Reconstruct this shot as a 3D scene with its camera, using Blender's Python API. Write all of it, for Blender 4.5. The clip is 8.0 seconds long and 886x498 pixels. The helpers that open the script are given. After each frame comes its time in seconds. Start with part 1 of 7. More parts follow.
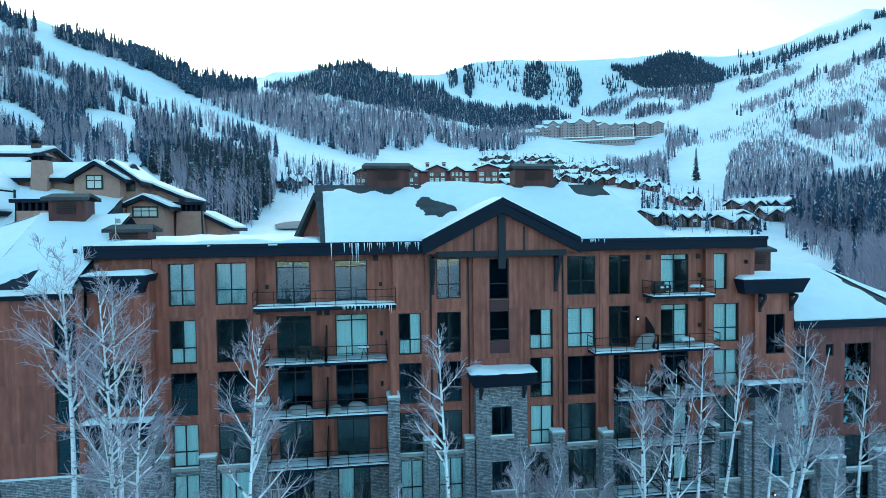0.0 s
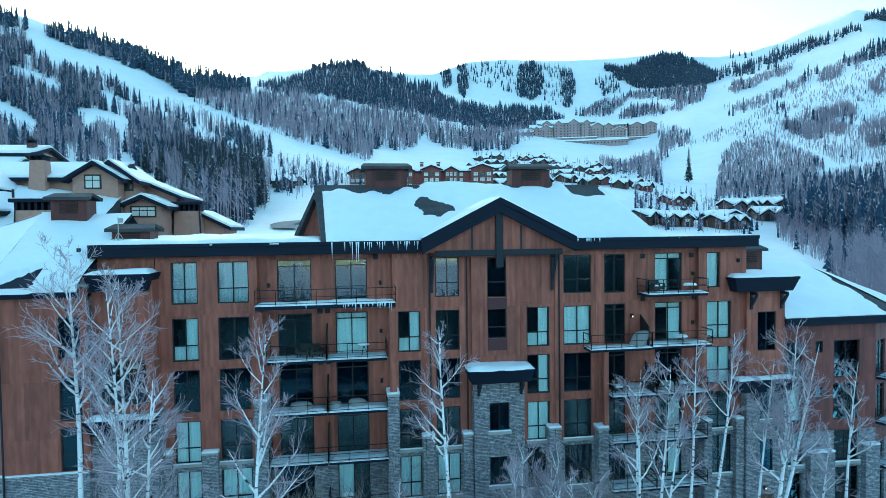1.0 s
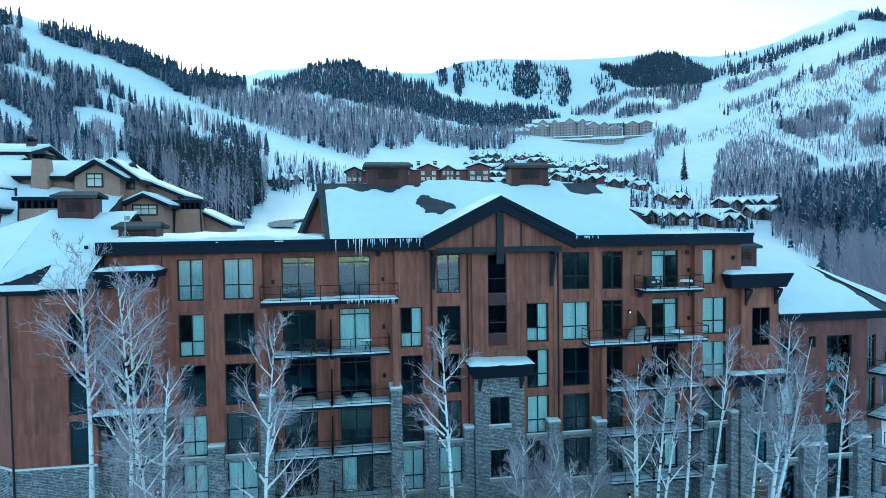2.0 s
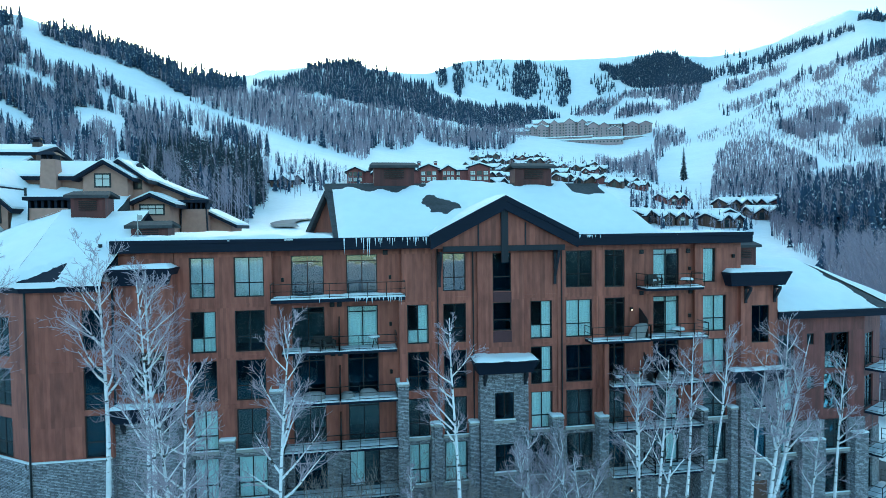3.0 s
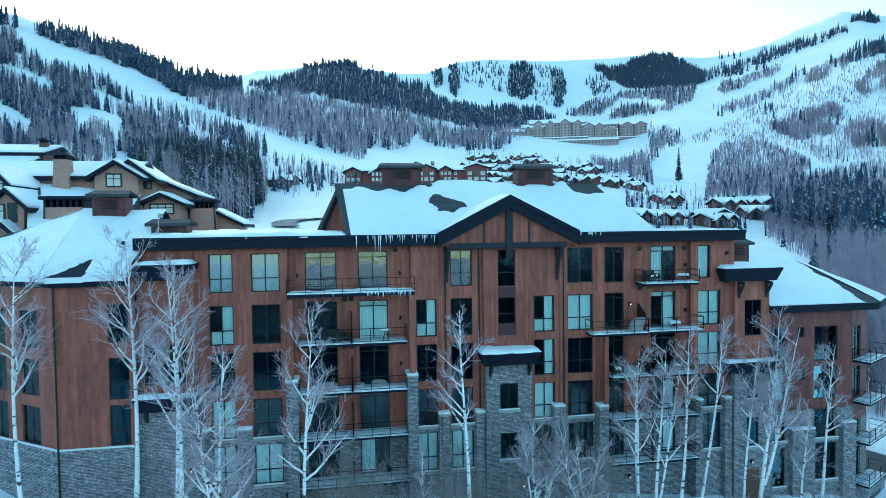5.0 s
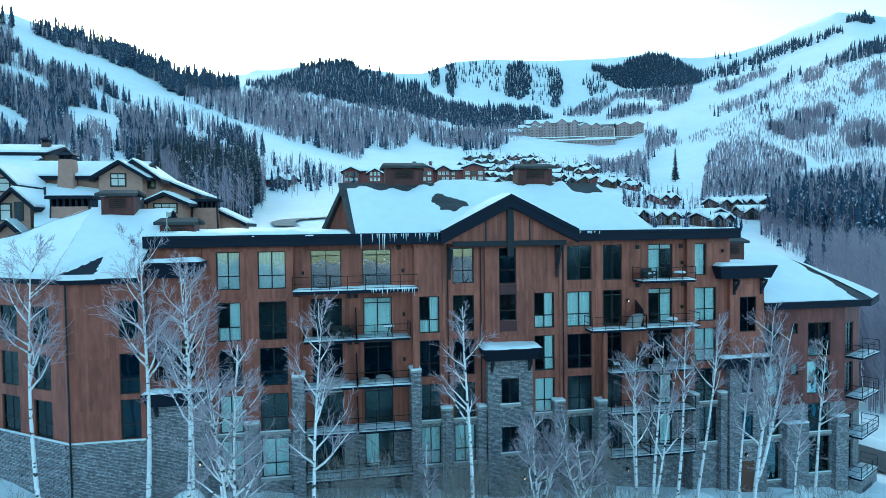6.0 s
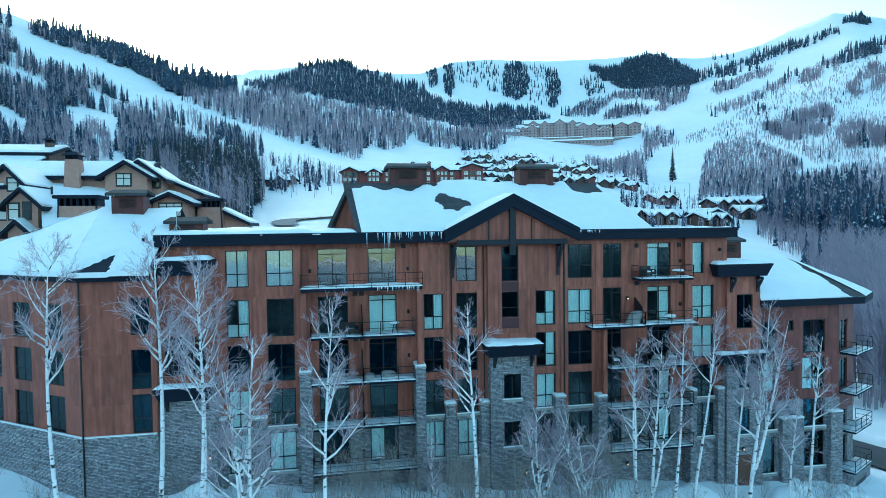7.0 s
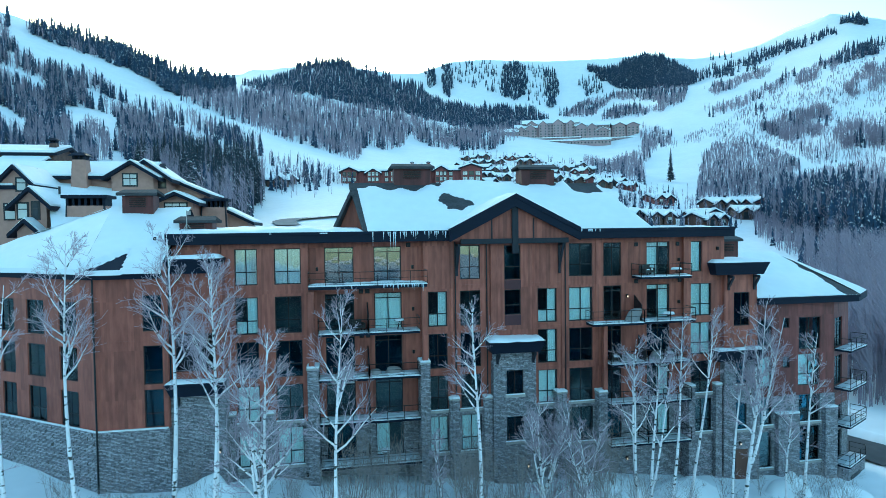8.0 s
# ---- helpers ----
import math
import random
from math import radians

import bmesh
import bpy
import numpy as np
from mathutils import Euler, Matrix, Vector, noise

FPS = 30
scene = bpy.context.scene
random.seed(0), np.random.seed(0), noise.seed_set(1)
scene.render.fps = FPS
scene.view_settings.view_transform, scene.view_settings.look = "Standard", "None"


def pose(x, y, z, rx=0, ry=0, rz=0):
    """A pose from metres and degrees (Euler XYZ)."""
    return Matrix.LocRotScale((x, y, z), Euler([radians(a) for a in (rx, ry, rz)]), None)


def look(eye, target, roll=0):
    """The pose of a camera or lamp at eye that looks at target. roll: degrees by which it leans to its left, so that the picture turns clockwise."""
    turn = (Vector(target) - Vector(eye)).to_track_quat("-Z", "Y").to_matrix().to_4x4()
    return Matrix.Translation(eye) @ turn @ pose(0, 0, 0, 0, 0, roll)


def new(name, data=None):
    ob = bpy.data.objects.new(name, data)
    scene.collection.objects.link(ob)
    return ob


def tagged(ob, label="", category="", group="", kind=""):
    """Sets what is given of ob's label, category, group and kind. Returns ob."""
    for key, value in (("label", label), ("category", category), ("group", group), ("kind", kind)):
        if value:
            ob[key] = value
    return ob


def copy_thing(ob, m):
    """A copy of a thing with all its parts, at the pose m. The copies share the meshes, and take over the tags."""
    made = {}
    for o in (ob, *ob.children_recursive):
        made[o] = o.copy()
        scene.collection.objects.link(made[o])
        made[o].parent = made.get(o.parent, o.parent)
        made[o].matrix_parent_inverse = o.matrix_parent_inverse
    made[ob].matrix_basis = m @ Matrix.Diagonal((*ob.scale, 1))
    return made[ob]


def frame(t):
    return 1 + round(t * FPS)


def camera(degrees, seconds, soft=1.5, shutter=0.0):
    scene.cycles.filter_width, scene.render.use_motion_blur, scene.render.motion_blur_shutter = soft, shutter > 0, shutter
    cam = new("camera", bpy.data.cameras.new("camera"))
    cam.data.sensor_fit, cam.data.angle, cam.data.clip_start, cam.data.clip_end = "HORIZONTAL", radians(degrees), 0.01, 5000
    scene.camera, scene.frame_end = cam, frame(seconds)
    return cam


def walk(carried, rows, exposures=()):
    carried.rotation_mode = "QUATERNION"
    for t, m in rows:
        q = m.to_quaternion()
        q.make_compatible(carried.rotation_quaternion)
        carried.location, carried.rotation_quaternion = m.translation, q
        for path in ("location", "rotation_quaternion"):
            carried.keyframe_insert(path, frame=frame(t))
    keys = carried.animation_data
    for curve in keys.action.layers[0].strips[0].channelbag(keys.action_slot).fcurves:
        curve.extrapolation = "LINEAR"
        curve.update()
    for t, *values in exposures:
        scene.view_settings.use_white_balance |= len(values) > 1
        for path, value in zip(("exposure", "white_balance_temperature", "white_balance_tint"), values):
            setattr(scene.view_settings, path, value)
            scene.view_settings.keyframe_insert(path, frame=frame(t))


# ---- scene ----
# ---- camera ----
cam = camera(74.0, 8.0, soft=0.55)
PATH = [
    (0, (12.014, -38.894, 1.916), (12.292, -36.914, 1.851), -0.72),
    (0.5, (11.831, -39.187, 1.906), (12.119, -37.209, 1.841), -0.72),
    (1, (11.585, -39.51, 1.889), (11.884, -37.534, 1.823), -0.72),
    (1.5, (11.35, -39.842, 1.845), (11.659, -37.868, 1.775), -0.73),
    (3, (10.523, -40.972, 1.723), (10.837, -38.998, 1.654), -0.74),
    (3.5, (10.231, -41.381, 1.682), (10.545, -39.407, 1.613), -0.74),
    (4, (9.929, -41.828, 1.64), (10.245, -39.854, 1.57), -0.74),
    (4.5, (9.646, -42.254, 1.608), (9.968, -40.282, 1.539), -0.74),
    (6, (8.795, -43.575, 1.464), (9.134, -41.605, 1.395), -0.76),
    (6.5, (8.497, -44.018, 1.424), (8.839, -42.049, 1.355), -0.76),
    (7, (8.165, -44.456, 1.386), (8.512, -42.487, 1.317), -0.75),
    (7.5, (7.848, -44.892, 1.344), (8.198, -42.924, 1.275), -0.75),
    (8, (7.533, -45.382, 1.327), (7.886, -43.414, 1.258), -0.74),
]
LOOK = (2.22, 4980, -17)
walk(cam, [(t, look(eye, target, roll)) for t, eye, target, roll in PATH],
     exposures=[(0, *LOOK), (8, *LOOK)])

# ---- daylight: low sun behind the mountains ahead, blue sky overhead ----
SUN_AZ, SUN_EL = -14.0, 7.0
world = bpy.data.worlds.new("sky")
scene.world = world
world.use_nodes = True
wn = world.node_tree
wn.nodes.clear()
sky = wn.nodes.new("ShaderNodeTexSky")
sky.sky_type = "NISHITA"
sky.sun_disc = False
sky.sun_elevation, sky.sun_rotation = radians(SUN_EL), radians(SUN_AZ)
sky.air_density, sky.dust_density, sky.ozone_density = 1.0, 2.5, 1.0
back = wn.nodes.new("ShaderNodeBackground")
back.inputs["Strength"].default_value = 0.15
wout = wn.nodes.new("ShaderNodeOutputWorld")
wn.links.new(sky.outputs[0], back.inputs[0])
wn.links.new(back.outputs[0], wout.inputs[0])
sun = new("sun", bpy.data.lights.new("sun", "SUN"))
sun.data.energy, sun.data.angle, sun.data.color = 2.5, radians(0.5), (1.0, 0.86, 0.7)
_d = Vector((math.sin(radians(SUN_AZ)) * math.cos(radians(SUN_EL)), math.cos(radians(SUN_AZ)) * math.cos(radians(SUN_EL)), math.sin(radians(SUN_EL))))
sun.matrix_world = look(_d * 100, (0, 0, 0))


# ---- materials ----
def material(name, col, rough=0.7, var=0.25, scale=6.0, bump=0.0, bscale=30.0, metal=0.0, spec=0.5, stretch=(1, 1, 1), col2=None, island=0.0, objrand=0.0):
    m = bpy.data.materials.new(name)
    m.use_nodes = True
    n, l = m.node_tree.nodes, m.node_tree.links
    b = n["Principled BSDF"]
    b.inputs["Roughness"].default_value, b.inputs["Metallic"].default_value = rough, metal
    b.inputs["Specular IOR Level"].default_value = spec
    geo = n.new("ShaderNodeNewGeometry")
    mp = n.new("ShaderNodeMapping")
    mp.inputs["Scale"].default_value = stretch
    l.new(geo.outputs["Position"], mp.inputs["Vector"])
    nz = n.new("ShaderNodeTexNoise")
    nz.inputs["Scale"].default_value, nz.inputs["Detail"].default_value = scale, 4
    l.new(mp.outputs[0], nz.inputs["Vector"])
    big = n.new("ShaderNodeTexNoise")
    big.inputs["Scale"].default_value, big.inputs["Detail"].default_value = scale * 0.13, 3
    l.new(mp.outputs[0], big.inputs["Vector"])
    add = n.new("ShaderNodeMath")
    add.operation = "ADD"
    l.new(nz.outputs[0], add.inputs[0])
    l.new(big.outputs[0], add.inputs[1])
    fac = add.outputs[0]
    for amount, node, sock in ((island, geo, "Random Per Island"), (objrand, n.new("ShaderNodeObjectInfo"), "Random")):
        if amount:
            mu = n.new("ShaderNodeMath")
            mu.operation = "MULTIPLY_ADD"
            l.new(node.outputs[sock], mu.inputs[0])
            mu.inputs[1].default_value = amount
            l.new(fac, mu.inputs[2])
            fac = mu.outputs[0]
    rmp = n.new("ShaderNodeMapRange")
    rmp.inputs["From Min"].default_value, rmp.inputs["From Max"].default_value = 0.65, 1.35 + island + objrand
    l.new(fac, rmp.inputs["Value"])
    mix = n.new("ShaderNodeMix")
    mix.data_type = "RGBA"
    lo = tuple(c * (1 - var) for c in col) + (1,)
    hi = (tuple(col2) if col2 else tuple(min(1, c * (1 + var)) for c in col)) + (1,)
    mix.inputs["A"].default_value, mix.inputs["B"].default_value = lo, hi
    l.new(rmp.outputs[0], mix.inputs["Factor"])
    l.new(mix.outputs["Result"], b.inputs["Base Color"])
    if bump:
        bz = n.new("ShaderNodeTexNoise")
        bz.inputs["Scale"].default_value, bz.inputs["Detail"].default_value = bscale, 3
        l.new(mp.outputs[0], bz.inputs["Vector"])
        bp = n.new("ShaderNodeBump")
        bp.inputs["Strength"].default_value, bp.inputs["Distance"].default_value = bump, 0.03
        l.new(bz.outputs[0], bp.inputs["Height"])
        l.new(bp.outputs[0], b.inputs["Normal"])
    return m


def siding_material(name, col, col2):
    """Vertical boards 0.19 m wide, each of its own tone, weathered and streaked, with fine grooves."""
    m = material(name, col, 0.62, 0.3, 3.0, col2=col2, stretch=(1, 1, 0.25))
    n, l = m.node_tree.nodes, m.node_tree.links
    b = n["Principled BSDF"]
    geo = n.new("ShaderNodeNewGeometry")
    sep = n.new("ShaderNodeSeparateXYZ")
    l.new(geo.outputs["Position"], sep.inputs[0])
    run = n.new("ShaderNodeMath")
    run.operation = "MULTIPLY_ADD"
    l.new(sep.outputs["Y"], run.inputs[0])
    run.inputs[1].default_value = 0.7
    l.new(sep.outputs["X"], run.inputs[2])
    div = n.new("ShaderNodeMath")
    div.operation = "DIVIDE"
    l.new(run.outputs[0], div.inputs[0])
    div.inputs[1].default_value = 0.19
    fl = n.new("ShaderNodeMath")
    fl.operation = "FLOOR"
    l.new(div.outputs[0], fl.inputs[0])
    fr = n.new("ShaderNodeMath")
    fr.operation = "FRACT"
    l.new(div.outputs[0], fr.inputs[0])
    storey = n.new("ShaderNodeMath")
    storey.operation = "DIVIDE"
    l.new(sep.outputs["Z"], storey.inputs[0])
    storey.inputs[1].default_value = 3.4
    sf = n.new("ShaderNodeMath")
    sf.operation = "FLOOR"
    l.new(storey.outputs[0], sf.inputs[0])
    comb = n.new("ShaderNodeCombineXYZ")
    l.new(fl.outputs[0], comb.inputs[0])
    l.new(sf.outputs[0], comb.inputs[1])
    wh = n.new("ShaderNodeTexWhiteNoise")
    wh.noise_dimensions = "2D"
    l.new(comb.outputs[0], wh.inputs["Vector"])
    tone = n.new("ShaderNodeMapRange")
    tone.inputs["To Min"].default_value, tone.inputs["To Max"].default_value = 0.78, 1.16
    l.new(wh.outputs["Value"], tone.inputs["Value"])
    old = b.inputs["Base Color"].links[0].from_socket
    hsv = n.new("ShaderNodeHueSaturation")
    l.new(tone.outputs[0], hsv.inputs["Value"])
    l.new(old, hsv.inputs["Color"])
    l.new(hsv.outputs[0], b.inputs["Base Color"])
    groove = n.new("ShaderNodeMath")
    groove.operation = "GREATER_THAN"
    l.new(fr.outputs[0], groove.inputs[0])
    groove.inputs[1].default_value = 0.07
    bp = n.new("ShaderNodeBump")
    bp.inputs["Strength"].default_value, bp.inputs["Distance"].default_value = 0.8, 0.012
    l.new(groove.outputs[0], bp.inputs["Height"])
    l.new(bp.outputs[0], b.inputs["Normal"])
    return m


def stone_material(name):
    """Stacked ledge stone: courses of about 0.11 m, stones of many lengths and greys."""
    m = bpy.data.materials.new(name)
    m.use_nodes = True
    n, l = m.node_tree.nodes, m.node_tree.links
    b = n["Principled BSDF"]
    b.inputs["Roughness"].default_value = 0.85
    geo = n.new("ShaderNodeNewGeometry")
    sep = n.new("ShaderNodeSeparateXYZ")
    l.new(geo.outputs["Position"], sep.inputs[0])
    run = n.new("ShaderNodeMath")
    run.operation = "ADD"
    l.new(sep.outputs["X"], run.inputs[0])
    l.new(sep.outputs["Y"], run.inputs[1])
    comb = n.new("ShaderNodeCombineXYZ")
    l.new(run.outputs[0], comb.inputs[0])
    l.new(sep.outputs["Z"], comb.inputs[1])
    wob = n.new("ShaderNodeTexNoise")
    wob.inputs["Scale"].default_value = 1.4
    l.new(geo.outputs["Position"], wob.inputs["Vector"])
    vm = n.new("ShaderNodeVectorMath")
    vm.operation = "MULTIPLY_ADD"
    l.new(wob.outputs["Color"], vm.inputs[0])
    vm.inputs[1].default_value = (0.25, 0.12, 0)
    l.new(comb.outputs[0], vm.inputs[2])
    br = n.new("ShaderNodeTexBrick")
    br.offset, br.squash, br.squash_frequency = 0.37, 0.6, 3
    br.inputs["Scale"].default_value = 1.0
    br.inputs["Brick Width"].default_value, br.inputs["Row Height"].default_value = 0.38, 0.095
    br.inputs["Mortar Size"].default_value = 0.012
    br.inputs["Color1"].default_value = (0.43, 0.41, 0.44, 1)
    br.inputs["Color2"].default_value = (0.20, 0.19, 0.215, 1)
    br.inputs["Mortar"].default_value = (0.07, 0.066, 0.062, 1)
    l.new(vm.outputs[0], br.inputs["Vector"])
    nz = n.new("ShaderNodeTexNoise")
    nz.inputs["Scale"].default_value, nz.inputs["Detail"].default_value = 5, 5
    l.new(geo.outputs["Position"], nz.inputs["Vector"])
    mp = n.new("ShaderNodeMapRange")
    mp.inputs["From Min"].default_value, mp.inputs["From Max"].default_value = 0.3, 0.7
    mp.inputs["To Min"].default_value, mp.inputs["To Max"].default_value = 0.65, 1.35
    l.new(nz.outputs[0], mp.inputs["Value"])
    hsv = n.new("ShaderNodeHueSaturation")
    l.new(mp.outputs[0], hsv.inputs["Value"])
    l.new(br.outputs["Color"], hsv.inputs["Color"])
    l.new(hsv.outputs[0], b.inputs["Base Color"])
    bp = n.new("ShaderNodeBump")
    bp.invert = True
    bp.inputs["Strength"].default_value, bp.inputs["Distance"].default_value = 0.9, 0.04
    l.new(br.outputs["Fac"], bp.inputs["Height"])
    l.new(bp.outputs[0], b.inputs["Normal"])
    return m


def glass_material(name, tint=(0.9, 0.95, 0.95), ior=1.45, gloss=(0.8, 0.95, 1.0)):
    m = bpy.data.materials.new(name)
    m.use_nodes = True
    n, l = m.node_tree.nodes, m.node_tree.links
    n.remove(n["Principled BSDF"])
    tr = n.new("ShaderNodeBsdfTransparent")
    tr.inputs["Color"].default_value = (*tint, 1)
    gl = n.new("ShaderNodeBsdfGlossy")
    gl.inputs["Roughness"].default_value = 0.015
    gl.inputs["Color"].default_value = (*gloss, 1)
    nz = n.new("ShaderNodeTexNoise")
    nz.inputs["Scale"].default_value = 0.9
    geo = n.new("ShaderNodeNewGeometry")
    l.new(geo.outputs["Position"], nz.inputs["Vector"])
    bp = n.new("ShaderNodeBump")
    bp.inputs["Strength"].default_value, bp.inputs["Distance"].default_value = 0.25, 0.03
    l.new(nz.outputs[0], bp.inputs["Height"])
    l.new(bp.outputs[0], gl.inputs["Normal"])
    fr = n.new("ShaderNodeFresnel")
    fr.inputs["IOR"].default_value = ior
    mix = n.new("ShaderNodeMixShader")
    l.new(fr.outputs[0], mix.inputs[0])
    l.new(tr.outputs[0], mix.inputs[1])
    l.new(gl.outputs[0], mix.inputs[2])
    l.new(mix.outputs[0], n["Material Output"].inputs["Surface"])
    return m


def glow_material(name, col, strength):
    m = bpy.data.materials.new(name)
    m.use_nodes = True
    b = m.node_tree.nodes["Principled BSDF"]
    b.inputs["Emission Color"].default_value, b.inputs["Emission Strength"].default_value = (*col, 1), strength
    return m


SNOW = material("snow", (0.86, 0.88, 0.9), 0.6, 0.04, 1.2, bump=0.25, bscale=5, spec=0.3)
SNOW_G = material("ground_snow", (0.84, 0.86, 0.88), 0.65, 0.06, 0.5, bump=0.3, bscale=1.2, spec=0.3)
SIDING = siding_material("cedar_siding", (0.235, 0.065, 0.043), (0.375, 0.122, 0.08))
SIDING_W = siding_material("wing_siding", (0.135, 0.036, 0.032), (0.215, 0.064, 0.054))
SIDING_D = siding_material("red_siding", (0.075, 0.018, 0.018), (0.11, 0.028, 0.026))
RED_PANEL = material("maroon_panel", (0.055, 0.014, 0.02), 0.5, 0.2, 4)
NAVY = material("dark_fascia", (0.006, 0.010, 0.024), 0.7, 0.25, 5, stretch=(0.2, 1, 3), spec=0.25)
TIMBER = material("dark_timber", (0.011, 0.013, 0.022), 0.7, 0.3, 8, stretch=(1, 1, 0.2))
FRAME = material("dark_frame", (0.009, 0.011, 0.015), 0.5, 0.2, 8)
STONE = stone_material("ledge_stone")
CAP = material("stone_cap", (0.38, 0.36, 0.34), 0.8, 0.2, 6, bump=0.2)
GLASS = glass_material("window_glass")
GLASS_D = glass_material("tinted_glass", (0.4, 0.62, 0.75))
# Same window glass, mirroring raised and tinted for the bright top-row reflections.
GLASS_SKY = glass_material("coated_glass", (0.75, 0.85, 0.85), 1.9, (0.9, 0.86, 0.97))
BLIND = material("pale_blind", (0.84, 0.86, 0.86), 0.8, 0.07, 2.5, stretch=(3, 1, 0.4))
# Dark teal wall colour stands in for the dimness of the rooms.
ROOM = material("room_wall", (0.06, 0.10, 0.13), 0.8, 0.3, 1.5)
SHINGLE = material("grey_shingle", (0.05, 0.05, 0.056), 0.9, 0.45, 5, bump=0.6, bscale=9, stretch=(1, 1, 3))
DECK = material("snowy_deck", (0.55, 0.57, 0.6), 0.7, 0.2, 3, stretch=(0.15, 4, 1))
METAL = material("black_metal", (0.02, 0.02, 0.022), 0.45, 0.2, 12, metal=0.6)
STUCCO = material("tan_stucco", (0.40, 0.235, 0.185), 0.85, 0.15, 2, bump=0.15)
ICE = material("ice", (0.75, 0.82, 0.88), 0.15, 0.06, 6)


# ---- mesh tools ----
class Shape:
    """Collects faces for one mesh."""

    def __init__(self):
        self.v, self.f, self.cuts = [], [], []

    def face(self, *pts):
        i = len(self.v)
        self.v += [tuple(p) for p in pts]
        self.f.append(tuple(range(i, i + len(pts))))
        return self

    def solid(self, low, high):
        """A closed prism between two rings of points in the same order."""
        self.cuts.append((len(self.v), len(self.f)))
        i, n = len(self.v), len(low)
        self.v += [tuple(p) for p in low] + [tuple(p) for p in high]
        self.f.append(tuple(reversed(range(i, i + n))))
        self.f.append(tuple(range(i + n, i + 2 * n)))
        for k in range(n):
            j = (k + 1) % n
            self.f.append((i + k, i + j, i + n + j, i + n + k))
        return self

    def box(self, x0, x1, y0, y1, z0, z1, c=0.0):
        if not c:
            return self.solid([(x0, y0, z0), (x1, y0, z0), (x1, y1, z0), (x0, y1, z0)], [(x0, y0, z1), (x1, y0, z1), (x1, y1, z1), (x0, y1, z1)])

        self.cuts.append((len(self.v), len(self.f)))

        def ring(d, z):
            return [(x0 + d, y0 + c, z), (x0 + c, y0 + d, z), (x1 - c, y0 + d, z), (x1 - d, y0 + c, z), (x1 - d, y1 - c, z), (x1 - c, y1 - d, z), (x0 + c, y1 - d, z), (x0 + d, y1 - c, z)]
        i = len(self.v)
        for d, z in ((c, z0), (0, z0 + c), (0, z1 - c), (c, z1)):
            self.v += ring(d, z)
        self.f.append(tuple(reversed(range(i, i + 8))))
        self.f.append(tuple(range(i + 24, i + 32)))
        for r in range(3):
            for k in range(8):
                j = (k + 1) % 8
                self.f.append((i + r * 8 + k, i + r * 8 + j, i + r * 8 + 8 + j, i + r * 8 + 8 + k))
        return self

    def beam(self, a, b, w, h, up=(0, 0, 1)):
        """A squared timber from a to b, w wide and h high."""
        a, b = Vector(a), Vector(b)
        d = (b - a).normalized()
        s = d.cross(Vector(up))
        s = s.normalized() if s.length > 1e-4 else Vector((1, 0, 0))
        u = s.cross(d).normalized()
        s, u = s * w / 2, u * h / 2
        return self.solid([a - s - u, a + s - u, a + s + u, a - s + u], [b - s - u, b + s - u, b + s + u, b - s + u])

    def tube(self, pts, radii, n=6, closed=True):
        i0 = len(self.v)
        pts = [Vector(p) for p in pts]
        for k, p in enumerate(pts):
            d = (pts[min(k + 1, len(pts) - 1)] - pts[max(k - 1, 0)]).normalized()
            s = d.cross(Vector((0.3, 0.9, 0.1))).normalized()
            u = s.cross(d)
            for q in range(n):
                a = 2 * math.pi * q / n
                self.v.append(tuple(p + (s * math.cos(a) + u * math.sin(a)) * radii[k]))
        for k in range(len(pts) - 1):
            for q in range(n):
                r = (q + 1) % n
                self.f.append((i0 + k * n + q, i0 + k * n + r, i0 + k * n + n + r, i0 + k * n + n + q))
        if closed:
            self.f.append(tuple(reversed(range(i0, i0 + n))))
            self.f.append(tuple(range(len(self.v) - n, len(self.v))))
        return self

    def data(self, name, mat, smooth=False):
        me = bpy.data.meshes.new(name)
        me.from_pydata(self.v, [], self.f)
        for m in (mat if isinstance(mat, (list, tuple)) else [mat]):
            me.materials.append(m)
        if smooth:
            me.polygons.foreach_set("use_smooth", [True] * len(me.polygons))
        me.update()
        return me


def pieces(shape):
    """The solids of a shape, each as a shape of its own."""
    ends = shape.cuts[1:] + [(len(shape.v), len(shape.f))]
    out = []
    for (v0, f0), (v1, f1) in zip(shape.cuts, ends):
        s = Shape()
        s.v, s.f = shape.v[v0:v1], [tuple(i - v0 for i in f) for f in shape.f[f0:f1]]
        out.append(s)
    return out


def part(name, shape, mat, parent=None, label="", smooth=False):
    ob = new(name, shape.data(name, mat, smooth))
    ob.parent = parent
    return tagged(ob, label) if label else ob


def thing(name, label, category, place=(0, 0, 0), group="", kind=""):
    ob = new(name)
    ob.empty_display_size = 0.2
    ob.location = place
    return tagged(ob, label, category, group, kind)


def smooth_step(a, b, v):
    t = min(1.0, max(0.0, (v - a) / (b - a)))
    return t * t * (3 - 2 * t)


def lerp_rows(rows, v):
    """Linear interpolation in rows of (key, value)."""
    if v <= rows[0][0]:
        return rows[0][1]
    for (a, p), (b, q) in zip(rows, rows[1:]):
        if v <= b:
            return p + (q - p) * (v - a) / (b - a)
    return rows[-1][1]


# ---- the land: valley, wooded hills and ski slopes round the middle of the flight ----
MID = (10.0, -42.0)
